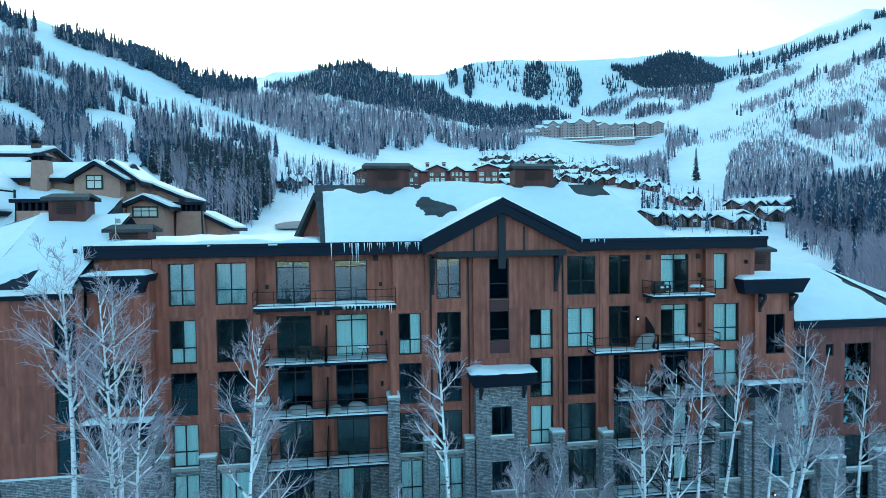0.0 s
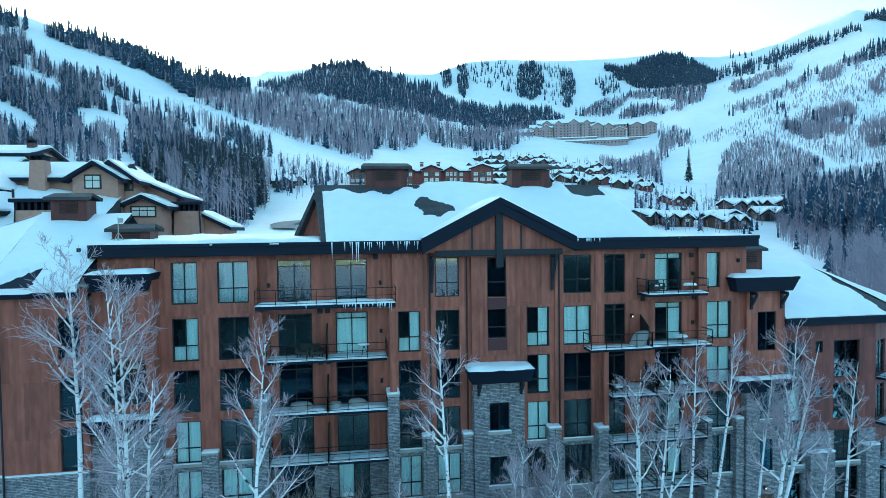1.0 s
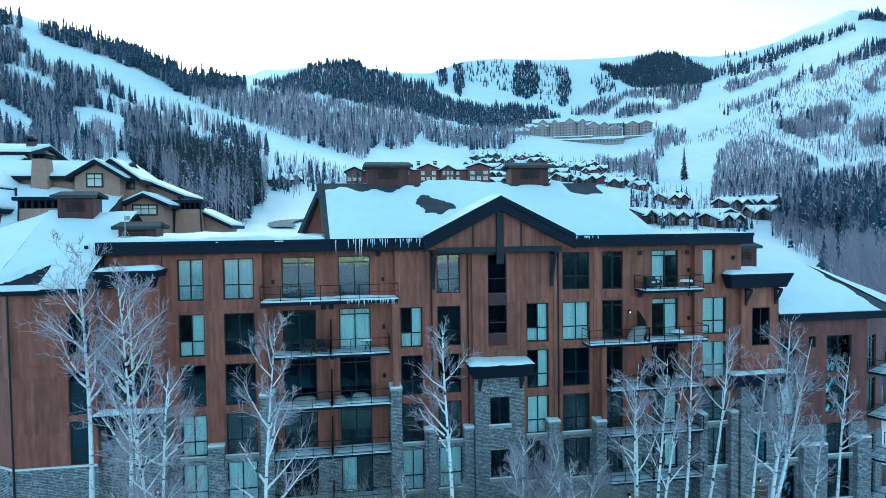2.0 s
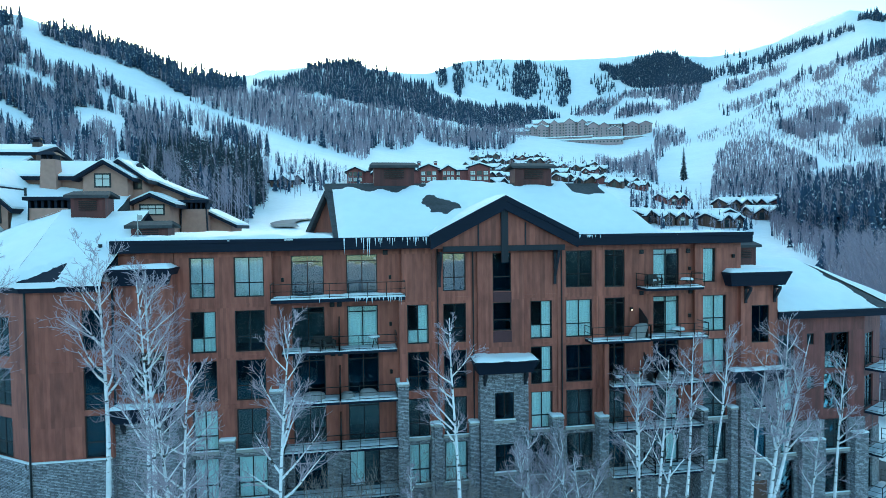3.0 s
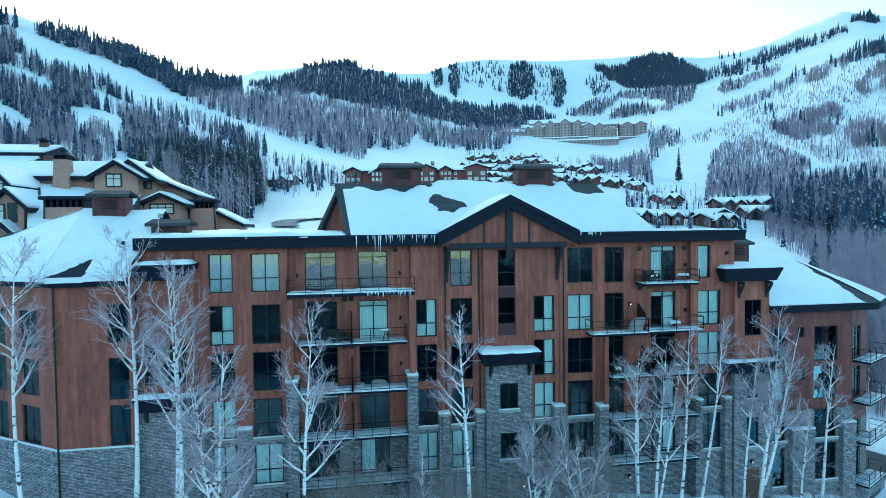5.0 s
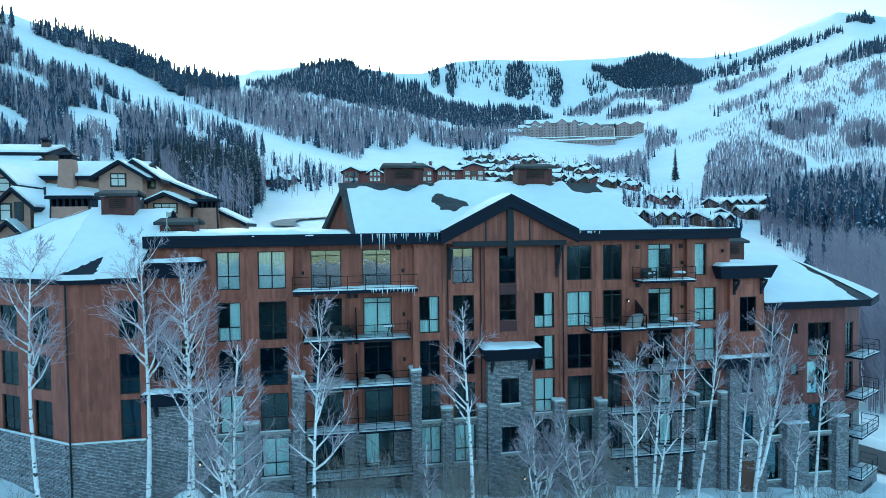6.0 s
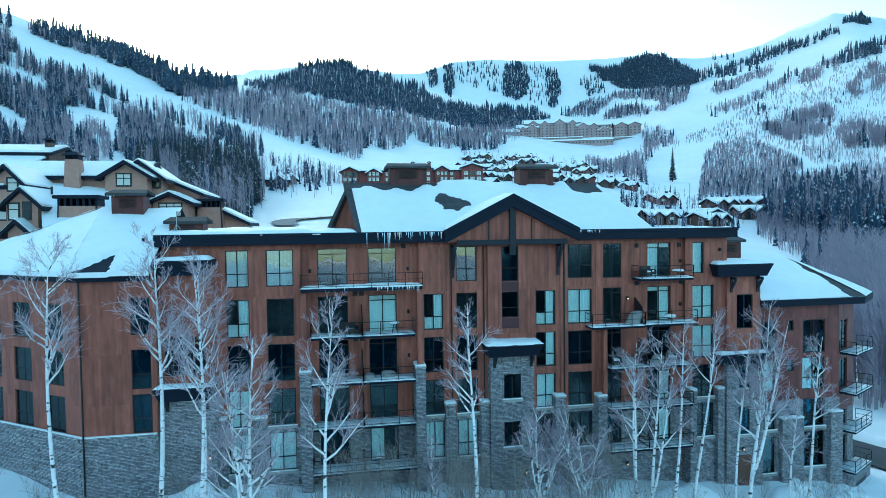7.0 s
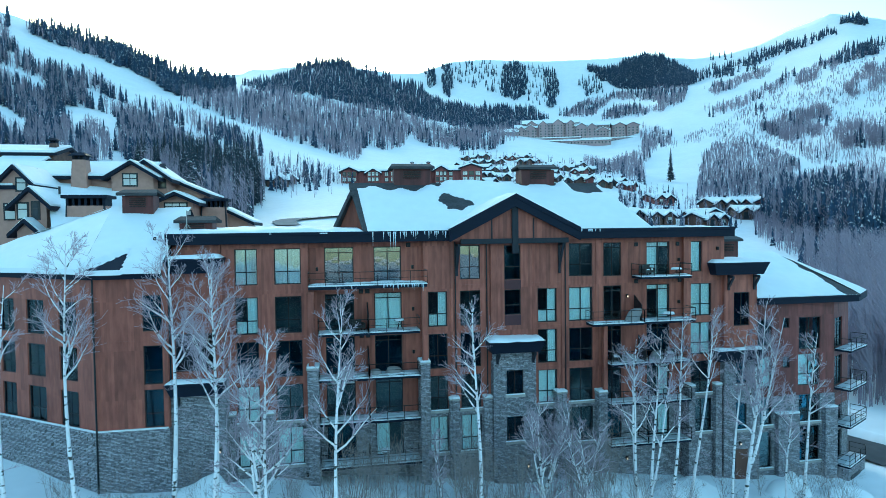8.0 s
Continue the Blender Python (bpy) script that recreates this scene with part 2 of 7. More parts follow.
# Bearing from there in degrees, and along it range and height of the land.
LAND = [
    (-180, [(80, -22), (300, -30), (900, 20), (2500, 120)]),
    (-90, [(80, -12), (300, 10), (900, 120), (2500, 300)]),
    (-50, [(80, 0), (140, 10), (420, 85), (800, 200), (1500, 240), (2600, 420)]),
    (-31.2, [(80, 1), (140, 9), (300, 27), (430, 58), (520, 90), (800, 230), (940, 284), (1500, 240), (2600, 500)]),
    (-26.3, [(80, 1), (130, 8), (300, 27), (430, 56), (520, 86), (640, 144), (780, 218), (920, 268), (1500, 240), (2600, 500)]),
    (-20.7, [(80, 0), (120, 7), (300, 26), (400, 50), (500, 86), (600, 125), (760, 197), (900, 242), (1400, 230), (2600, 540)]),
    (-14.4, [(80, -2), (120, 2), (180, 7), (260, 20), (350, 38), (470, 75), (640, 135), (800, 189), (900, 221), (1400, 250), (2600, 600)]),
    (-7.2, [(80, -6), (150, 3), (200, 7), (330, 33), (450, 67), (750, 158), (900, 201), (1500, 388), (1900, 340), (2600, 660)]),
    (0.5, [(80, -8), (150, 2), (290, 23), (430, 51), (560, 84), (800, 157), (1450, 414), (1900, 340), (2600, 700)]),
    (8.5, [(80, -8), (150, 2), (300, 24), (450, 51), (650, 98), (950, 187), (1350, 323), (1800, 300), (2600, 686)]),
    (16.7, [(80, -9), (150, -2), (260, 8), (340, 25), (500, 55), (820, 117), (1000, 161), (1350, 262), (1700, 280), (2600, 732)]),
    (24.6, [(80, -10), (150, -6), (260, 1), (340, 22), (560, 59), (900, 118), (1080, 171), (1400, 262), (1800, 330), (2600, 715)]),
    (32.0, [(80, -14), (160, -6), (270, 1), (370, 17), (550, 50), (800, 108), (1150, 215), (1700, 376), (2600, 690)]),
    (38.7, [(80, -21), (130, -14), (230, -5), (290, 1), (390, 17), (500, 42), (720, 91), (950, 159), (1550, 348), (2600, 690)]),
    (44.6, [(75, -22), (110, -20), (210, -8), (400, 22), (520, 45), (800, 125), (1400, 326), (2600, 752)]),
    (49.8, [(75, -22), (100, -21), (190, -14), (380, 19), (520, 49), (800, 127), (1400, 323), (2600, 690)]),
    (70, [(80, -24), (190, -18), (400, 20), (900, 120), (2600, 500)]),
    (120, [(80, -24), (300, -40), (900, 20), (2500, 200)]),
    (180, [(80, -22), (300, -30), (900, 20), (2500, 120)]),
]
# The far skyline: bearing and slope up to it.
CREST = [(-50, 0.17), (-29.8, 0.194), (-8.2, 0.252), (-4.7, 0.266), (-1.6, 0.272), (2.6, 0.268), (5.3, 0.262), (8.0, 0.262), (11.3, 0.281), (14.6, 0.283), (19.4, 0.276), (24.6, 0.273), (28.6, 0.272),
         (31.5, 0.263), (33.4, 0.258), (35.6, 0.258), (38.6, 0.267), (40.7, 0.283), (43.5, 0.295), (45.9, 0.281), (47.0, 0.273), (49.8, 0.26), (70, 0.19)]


def apron(x, y):
    """The ground close to the building."""
    xx = min(62, max(-30, x))
    z = -17.4 - 0.083 * (xx - 3)
    if y < -9:
        z -= 0.12 * min(40, -9 - y)
    return z + 0.35 * noise.noise((x * 0.22, y * 0.22, 3.1)) + 0.12 * noise.noise((x * 0.9, y * 0.9, 7.7))


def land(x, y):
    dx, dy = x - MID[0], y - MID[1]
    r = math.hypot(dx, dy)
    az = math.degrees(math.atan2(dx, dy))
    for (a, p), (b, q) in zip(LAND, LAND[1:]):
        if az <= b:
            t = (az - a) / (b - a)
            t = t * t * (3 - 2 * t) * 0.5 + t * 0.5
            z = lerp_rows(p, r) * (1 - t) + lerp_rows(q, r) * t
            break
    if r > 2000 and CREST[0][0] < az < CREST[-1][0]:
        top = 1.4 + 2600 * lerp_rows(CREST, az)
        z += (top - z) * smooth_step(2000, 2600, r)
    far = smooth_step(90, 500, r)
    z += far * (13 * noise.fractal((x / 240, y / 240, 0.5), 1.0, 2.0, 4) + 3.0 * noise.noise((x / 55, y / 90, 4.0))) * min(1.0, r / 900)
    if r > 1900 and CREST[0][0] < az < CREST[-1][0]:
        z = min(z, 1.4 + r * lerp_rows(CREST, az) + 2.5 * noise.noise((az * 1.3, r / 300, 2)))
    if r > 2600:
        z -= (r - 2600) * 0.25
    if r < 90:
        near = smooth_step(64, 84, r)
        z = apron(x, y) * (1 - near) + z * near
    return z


def make_ground():
    radii = [0.0]
    r = 3.0
    while r < 4300:
        radii.append(r)
        r += max(1.6, r * 0.024)
    angles = [-180 + 4 * k for k in range(30)] + [-60 + 0.5 * k for k in range(241)] + [64 + 4 * k for k in range(29)]
    n = len(angles)
    verts, faces = [], []
    for r in radii:
        for a in angles:
            x, y = MID[0] + r * math.sin(radians(a)), MID[1] + r * math.cos(radians(a))
            verts.append((x, y, land(x, y)))
    for i in range(len(radii) - 1):
        for j in range(n):
            k = (j + 1) % n
            faces.append((i * n + j, i * n + n + j, i * n + n + k, i * n + k) if i else (j, n + j, n + k))
    s = Shape()
    s.v, s.f = verts, faces
    ob = part("ground", s, SNOW_G, smooth=True)
    tagged(ob, "snow-covered ground rising to wooded mountains and ski runs", "ground", kind="structure")
    return ob


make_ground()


# ---- the lodge ----
lodge = thing("lodge_building", "five-storey cedar-clad ski lodge with ledge-stone base and snowy roofs", "building", (18, 6, -19))
SPLIT = {"cedar_post", "fascia", "gable_fascia", "floor_trim", "return_wall", "bay_side", "tower_side", "side_wall", "spandrel_panel", "gable_truss"}
lodge_inv = Matrix.Translation((-18, -6, 19))


def lp(name, shape, mat, parent=None, label="", smooth=False):
    """A part of the lodge, given in world coordinates; what consists of separate solids becomes separate parts."""
    if name in SPLIT and len(shape.cuts) > 1:
        for p in pieces(shape):
            p.cuts = []
            ob = lp(name, p, mat, parent, label, smooth)
        return ob
    ob = part(name, shape, mat, parent or lodge, label, smooth)
    if parent is None:
        ob.matrix_parent_inverse = lodge_inv
    return ob


HEAD = {1: 0.0, 2: -3.6, 3: -6.94, 4: -10.27, 5: -13.5, 6: -16.6}
SILL = {1: -2.7, 2: -6.38, 3: -9.7, 4: -13.02, 5: -16.4, 6: -19.3}


def wall_with_openings(name, x0, x1, z0, z1, y, openings, mat, thick=0.35, bands=(), label="", place=None):
    """A wall facing -y with rectangular openings through it."""
    s = Shape()
    xs = sorted({x0, x1, *[v for o in openings for v in o[:2]]})
    zs = sorted({z0, z1, *[v for o in openings for v in o[2:4]]})
    xs = [v for v in xs if x0 <= v <= x1]
    zs = [v for v in zs if z0 <= v <= z1]
    for a, b in zip(xs, xs[1:]):
        for c, d in zip(zs, zs[1:]):
            mx, mz = (a + b) / 2, (c + d) / 2
            if any(o[0] < mx < o[1] and o[2] < mz < o[3] for o in openings):
                continue
            s.face((a, y, c), (b, y, c), (b, y, d), (a, y, d))
            s.face((a, y + thick, d), (b, y + thick, d), (b, y + thick, c), (a, y + thick, c))
    for o in openings:
        a, b, c, d = o[:4]
        t = y + thick
        s.face((a, y, c), (a, t, c), (a, t, d), (a, y, d))
        s.face((b, y, d), (b, t, d), (b, t, c), (b, y, c))
        s.face((a, y, d), (a, t, d), (b, t, d), (b, y, d))
        s.face((a, y, c), (b, y, c), (b, t, c), (a, t, c))
    t = y + thick
    s.face((x0, y, z0), (x0, y, z1), (x0, t, z1), (x0, t, z0))
    s.face((x1, y, z1), (x1, y, z0), (x1, t, z0), (x1, t, z1))
    s.face((x0, y, z1), (x1, y, z1), (x1, t, z1), (x0, t, z1))
    s.face((x0, y, z0), (x0, t, z0), (x1, t, z0), (x1, y, z0))
    if place:
        s.v = [tuple(place @ Vector(p)) for p in s.v]
    return lp(name, s, mat, label=label)


def window(x0, x1, z0, z1, y, blind="", door=False, split=2, tint=False, place=None, low=0.36, tilt=0.0):
    """A dark-framed window in an opening whose outer face is at y. blind: which panes have pale blinds drawn (L, R, U,
    D).
    tilt: how far the panes lean back from plumb, added so they mirror the sky."""
    yf = y + 0.1
    T = (lambda s: s) if not place else (lambda s: (setattr_free(s, place)))
    f = Shape()
    fw = 0.07
    f.box(x0, x1, yf, yf + 0.09, z1 - fw, z1).box(x0, x1, yf, yf + 0.09, z0, z0 + fw)
    f.box(x0, x0 + fw, yf, yf + 0.09, z0 + fw, z1 - fw).box(x1 - fw, x1, yf, yf + 0.09, z0 + fw, z1 - fw)
    w = x1 - x0
    xs = [x0 + fw + (w - 2 * fw) * k / split for k in range(split + 1)]
    zt = z1 - 0.42 if door else z0 + (z1 - z0) * low
    for k in range(1, split):
        f.box(xs[k] - 0.035, xs[k] + 0.035, yf + 0.003, yf + 0.087, z0 + fw, z1 - fw)
    if low:
        for k in range(split):
            f.box(xs[k] + 0.035, xs[k + 1] - 0.035, yf + 0.006, yf + 0.084, zt - 0.035, zt + 0.035)
    fr = lp("glass_door" if door else "window", T(f), FRAME)
    rows = [("D", z0 + fw, zt), ("U", zt, z1 - fw)] if low else [("U", z0 + fw, z1 - fw)]
    for k in range(split):
        side = "L" if k == 0 else "R"
        for up, a, b in rows:
            g = Shape().box(xs[k], xs[k + 1], yf + 0.04, yf + 0.052, a, b)
            g.v = [(x, yy + tilt * (z - a), z) for x, yy, z in g.v]
            p = part("pane", T(g), GLASS_SKY if tilt else GLASS_D if tint else GLASS, fr)
            p.visible_shadow = False
            if side in blind or up in blind or (side + up).lower() in blind.split():
                s = Shape()
                n = 8
                for q in range(n):
                    u0, u1 = xs[k] + (xs[k + 1] - xs[k]) * q / n, xs[k] + (xs[k + 1] - xs[k]) * (q + 1) / n
                    d0, d1 = (0.16, 0.19) if q % 2 else (0.19, 0.16)
                    s.face((u0, yf + d0, a), (u1, yf + d1, a), (u1, yf + d1, b), (u0, yf + d0, b))
                part("blind", T(s), BLIND, fr, "pale drawn curtain")
    return fr


def setattr_free(s, place):
    s.v = [tuple(place @ Vector(p)) for p in s.v]
    return s


def sill(x0, x1, z, y, snow=True):
    lp("window_sill", Shape().box(x0 - 0.12, x1 + 0.12, y - 0.12, y + 0.1, z - 0.2, z, 0.02), CAP)
    if snow:
        lp("sill_snow", Shape().box(x0 - 0.1, x1 + 0.1, y - 0.11, y + 0.05, z, z + 0.07, 0.03), SNOW)


COLS = [  # x0, x1, rows, blinds by row, door
    (0.0, 1.62, (1, 2, 3, 4, 5), {1: "LR", 2: "R D", 4: "LR", 5: "LR"}, False),
    (2.83, 4.78, (1, 2, 3, 4, 5), {1: "LR", 5: "LR"}, False),
    (14.43, 15.95, (2, 3, 4, 5), {2: "R D", 5: "LR"}, False),
    (17.0, 18.65, (1, 2, 3, 4, 5), {5: "LR"}, False),
    (23.42, 25.05, (2, 3, 4, 5), {2: "R D", 3: "R", 4: "LR"}, False),
    (26.1, 28.15, (1, 2, 3, 4, 5), {2: "LR"}, False),
]
RECESS_L = [(6.5, 8.72, {4: "U"}), (10.27, 12.42, {2: "LR", 5: "L"})]
RECESS_R = [(29.28, 30.88, {}), (33.17, 35.29, {1: "L U", 2: "R U", 4: "R", 5: "R"})]
STONE_Z = -13.15
BACK = 14.0

# Front walls: cedar above, stone below, with bays in two recesses behind the balconies.
fronts = [(-4.3, -0.95, 0.0), (-0.9, 5.3, 0.0), (14.1, 19.42, 0.0), (22.83, 29.0, 0.0), (36.4, 40.2, 0.0)]
for a, b, y in fronts:
    ops = [(c0, c1, SILL[r], HEAD[r]) for c0, c1, rows, bl, d in COLS for r in rows if a < c0 and c1 < b]
    if a > 36:
        ops = [(37.05, 38.08 if r == 1 else 39.0, SILL[r] + (0.1 if r == 1 else 0), HEAD[r]) for r in (1, 2, 3, 4, 5)]
    wall_with_openings("cedar_wall", a, b, STONE_Z, 0.55, y, [o for o in ops if o[2] > STONE_Z], SIDING, label="reddish cedar board wall")
    wall_with_openings("stone_wall", a, b, -22.5, STONE_Z, y - 0.06, [o for o in ops if o[2] < STONE_Z], STONE, 0.41, label="stacked grey ledge-stone wall")
for a, b, y, doors in ((5.3, 14.1, 0.55, RECESS_L), (29.0, 36.4, 0.35, RECESS_R)):
    ops = [(c0, c1, SILL[r] - 0.1, HEAD[r]) for c0, c1, bl in doors for r in (1, 2, 3, 4, 5)]
    wall_with_openings("cedar_wall", a, b, STONE_Z + 0.05, 0.55, y, [o for o in ops if o[2] > -13.13], SIDING, label="reddish cedar board wall")
    wall_with_openings("stone_wall", a, b, -22.5, STONE_Z + 0.05, y, [o for o in ops if o[2] <= -13.13], STONE, label="stacked grey ledge-stone wall")
    for c0, c1, bl in doors:
        for r in (1, 2, 3, 4, 5):
            window(c0, c1, SILL[r] - 0.1, HEAD[r], y, bl.get(r, ""), door=True, tint=r in (3, 5) and not bl.get(r), tilt=0.052 if r == 1 and a < 20 else 0.0)
for c0, c1, rows, bl, d in COLS:
    for r in rows:
        window(c0, c1, SILL[r], HEAD[r], 0.0 if r < 5 else -0.06, bl.get(r, ""), tint=r == 3 and not bl.get(r), tilt=0.052 if r == 1 and c0 < 20 else 0.0)
        if r >= 4:
            sill(c0, c1, SILL[r], -0.03)
for r in (1, 2, 3, 4, 5):
    window(37.05, 38.08 if r == 1 else 39.0, SILL[r] + (0.1 if r == 1 else 0), HEAD[r], 0.0 if r < 5 else -0.06, "LR" if r < 4 else "", split=1 if r == 1 else 2, low=0 if r == 1 else 0.36)
    if r >= 4:
        sill(37.05, 39.0, SILL[r], -0.03)
# Return walls of the recesses, floors, inner walls, and the shell behind.
s = Shape()
for x, y in ((5.3, 0.55), (14.1, 0.55), (29.0, 0.35), (36.4, 0.35)):
    s.box(x - 0.04, x + 0.04, 0.3, y + 0.36, -22, 0.5)
lp("return_wall", s, SIDING)
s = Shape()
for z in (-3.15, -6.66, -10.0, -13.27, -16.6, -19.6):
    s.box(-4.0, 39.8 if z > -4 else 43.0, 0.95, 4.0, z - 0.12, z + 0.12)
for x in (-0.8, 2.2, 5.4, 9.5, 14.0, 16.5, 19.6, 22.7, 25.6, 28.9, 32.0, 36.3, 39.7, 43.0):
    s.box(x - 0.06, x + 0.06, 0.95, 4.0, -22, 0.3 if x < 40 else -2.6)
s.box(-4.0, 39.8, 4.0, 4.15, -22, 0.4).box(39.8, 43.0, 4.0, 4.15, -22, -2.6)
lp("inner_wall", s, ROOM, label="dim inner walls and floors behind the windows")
s = Shape()
s.box(-4.4, -4.1, 0.2, BACK, -22, 0.55).box(39.9, 40.2, 0.4, BACK, -22, 0.55).box(-4.4, 40.2, BACK, BACK + 0.3, -22, 0.55)
lp("side_wall", s, SIDING)

# Vertical cedar posts between the sections, and joints at the floors.
s = Shape()
for x in (5.5, 14.0):
    s.box(x - 0.22, x + 0.22, -1.15, -0.8, -8.8, -3.2, 0.02)
s.box(28.78, 29.12, -0.75, -0.4, -12.2, -6.6, 0.02)
for x in (16.35, 19.3, 25.55, 28.55):
    s.box(x - 0.13, x + 0.13, -0.07, 0.0, STONE_Z, 0.4, 0.015)
lp("cedar_post", s, SIDING)
s = Shape()
for a, b, y in fronts:
    for z in (-3.17, -6.66, -10.0):
        s.box(a + 0.02, b - 0.02, y - 0.03, y + 0.0, z - 0.06, z + 0.06)
lp("floor_trim", s, SIDING, label="cedar trim boards at the floors")
for x, y, z0 in ((19.15, -0.1, -9.0), (25.75, -0.1, -12.1), (16.6, -0.1, -12.0)):
    lp("downpipe", Shape().tube([(x, y, 0.3), (x, y, z0), (x, y, -19)], [0.05] * 3, 8), FRAME, label="dark metal downpipe")

# Centre bay with stacked windows and maroon panels.
ops = [(20.53, 21.89, SILL[1] - 0.1, HEAD[1] - 0.05), (20.53, 21.89, -5.62, -3.58)]
wall_with_openings("cedar_wall", 19.42, 22.83, -9.2, 1.0, -0.35, ops, SIDING, label="projecting cedar bay")
for o in ops:
    window(*o, -0.35, split=1, low=0.38, tint=True)
s = Shape()
s.box(20.53, 21.89, -0.39, -0.3, -3.56, -2.83).box(20.53, 21.89, -0.39, -0.3, -6.44, -5.64)
lp("spandrel_panel", s, RED_PANEL, label="maroon panels between the windows")
# Side reveals of the bay.
s = Shape()
s.box(19.42, 19.6, -0.01, 0.35, -9.2, 0.9).box(22.65, 22.83, -0.01, 0.35, -9.2, 0.9)
lp("bay_side", s, SIDING)


def bracket(x, y, z, h=1.9, d=0.8):
    s = Shape()
    s.box(x - 0.09, x + 0.09, y - 0.12, y, z - h, z)
    s.beam((x, y - d, z - 0.1), (x, y, z - 0.1), 0.16, 0.2)
    s.beam((x, y - d * 0.92, z - 0.18), (x, y - 0.1, z - h * 0.75), 0.14, 0.18, up=(1, 0, 0))
    lp("bracket", s, TIMBER, label="dark timber knee bracket")


def canopy(x0, x1, y0, y1, z, h):
    """A low roof with a deep dark fascia and snow on top."""
    s = Shape()
    s.solid([(x0 + 0.3, y0 + 0.3, z - h), (x1 - 0.3, y0 + 0.3, z - h), (x1 - 0.3, y1, z - h), (x0 + 0.3, y1, z - h)],
            [(x0, y0, z - 0.15), (x1, y0, z - 0.15), (x1, y1, z - 0.15), (x0, y1, z - 0.15)])
    s.box(x0 - 0.04, x1 + 0.04, y0 - 0.04, y1, z - 0.148, z, 0.02)
    return lp("canopy", s, NAVY, label="low roof with a deep dark fascia")


def snow_pad(name, x0, x1, y0, y1, z, h, slope=0.0, seed=0, step=0.3, bare=None):
    """A rounded, uneven layer of snow on a flat or sloping top; bare(x, y) leaves holes."""
    nx, ny = max(3, int((x1 - x0) / step)), max(3, int((y1 - y0) / step))
    s = Shape()
    top = {}
    for i in range(nx + 1):
        for j in range(ny + 1):
            x, y = x0 + (x1 - x0) * i / nx, y0 + (y1 - y0) * j / ny
            edge = min(x - x0, x1 - x, y - y0, y1 - y)
            lip = 0.15 + 0.85 * smooth_step(0, 0.35, edge)
            k = h * lip * (0.85 + 0.5 * noise.noise((x * 0.5, y * 0.5, seed))) + 0.04 * noise.noise((x * 2.5, y * 2.5, seed))
            if bare:
                k *= min(1.0, max(0.0, bare(x, y)))
            base = z + slope * (y - y0)
            ox = 0.06 * noise.noise((x * 1.3, y, seed + 5)) if j == 0 else 0
            top[i, j] = len(s.v)
            s.v.append((x, y + ox, base + max(-0.03, k - 0.03)))
    for i in range(nx):
        for j in range(ny):
            s.f.append((top[i, j], top[i + 1, j], top[i + 1, j + 1], top[i, j + 1]))
    n0 = len(s.v)
    ring = [(i, 0) for i in range(nx + 1)] + [(nx, j) for j in range(1, ny + 1)] + [(i, ny) for i in range(nx - 1, -1, -1)] + [(0, j) for j in range(ny - 1, 0, -1)]
    for i, j in ring:
        v = s.v[top[i, j]]
        s.v.append((v[0], v[1], z + slope * (v[1] - y0) - 0.04))
    for a in range(len(ring)):
        b = (a + 1) % len(ring)
        s.f.append((top[ring[b]], top[ring[a]], n0 + a, n0 + b))
    return s


def roof_snow(s, label="thick layer of snow lying on the lodge roof"):
    return tagged(part("roof_snow", s, SNOW, smooth=True), label, "snow", kind="stuff")


# Entrance tower in the middle with its canopy, and the two towers at the ends of the main block.
ops = [(20.5, 21.9, -11.9, -9.95), (20.5, 21.9, -15.65, -13.65)]
wall_with_openings("stone_wall", 19.45, 22.95, -22.5, -8.4, -0.85, ops, STONE, 0.4, label="ledge-stone tower")
for o in ops:
    window(*o, -0.85, split=2, low=0, tint=True)
    sill(o[0], o[1], o[2], -0.85)
lp("tower_side", Shape().box(19.45, 19.85, -0.45, 0.1, -22, -8.4).box(22.55, 22.95, -0.45, 0.1, -22, -8.4), STONE)
canopy(18.93, 23.4, -1.75, 0.0, -7.5, 0.95)
roof_snow(snow_pad("s", 18.9, 23.43, -1.8, -0.05, -7.5, 0.32, slope=0.06, seed=3), "rounded snow on the canopy over the stone tower")
for x in (19.75, 22.7):
    bracket(x, -0.86, -8.4, 1.0, 0.65)
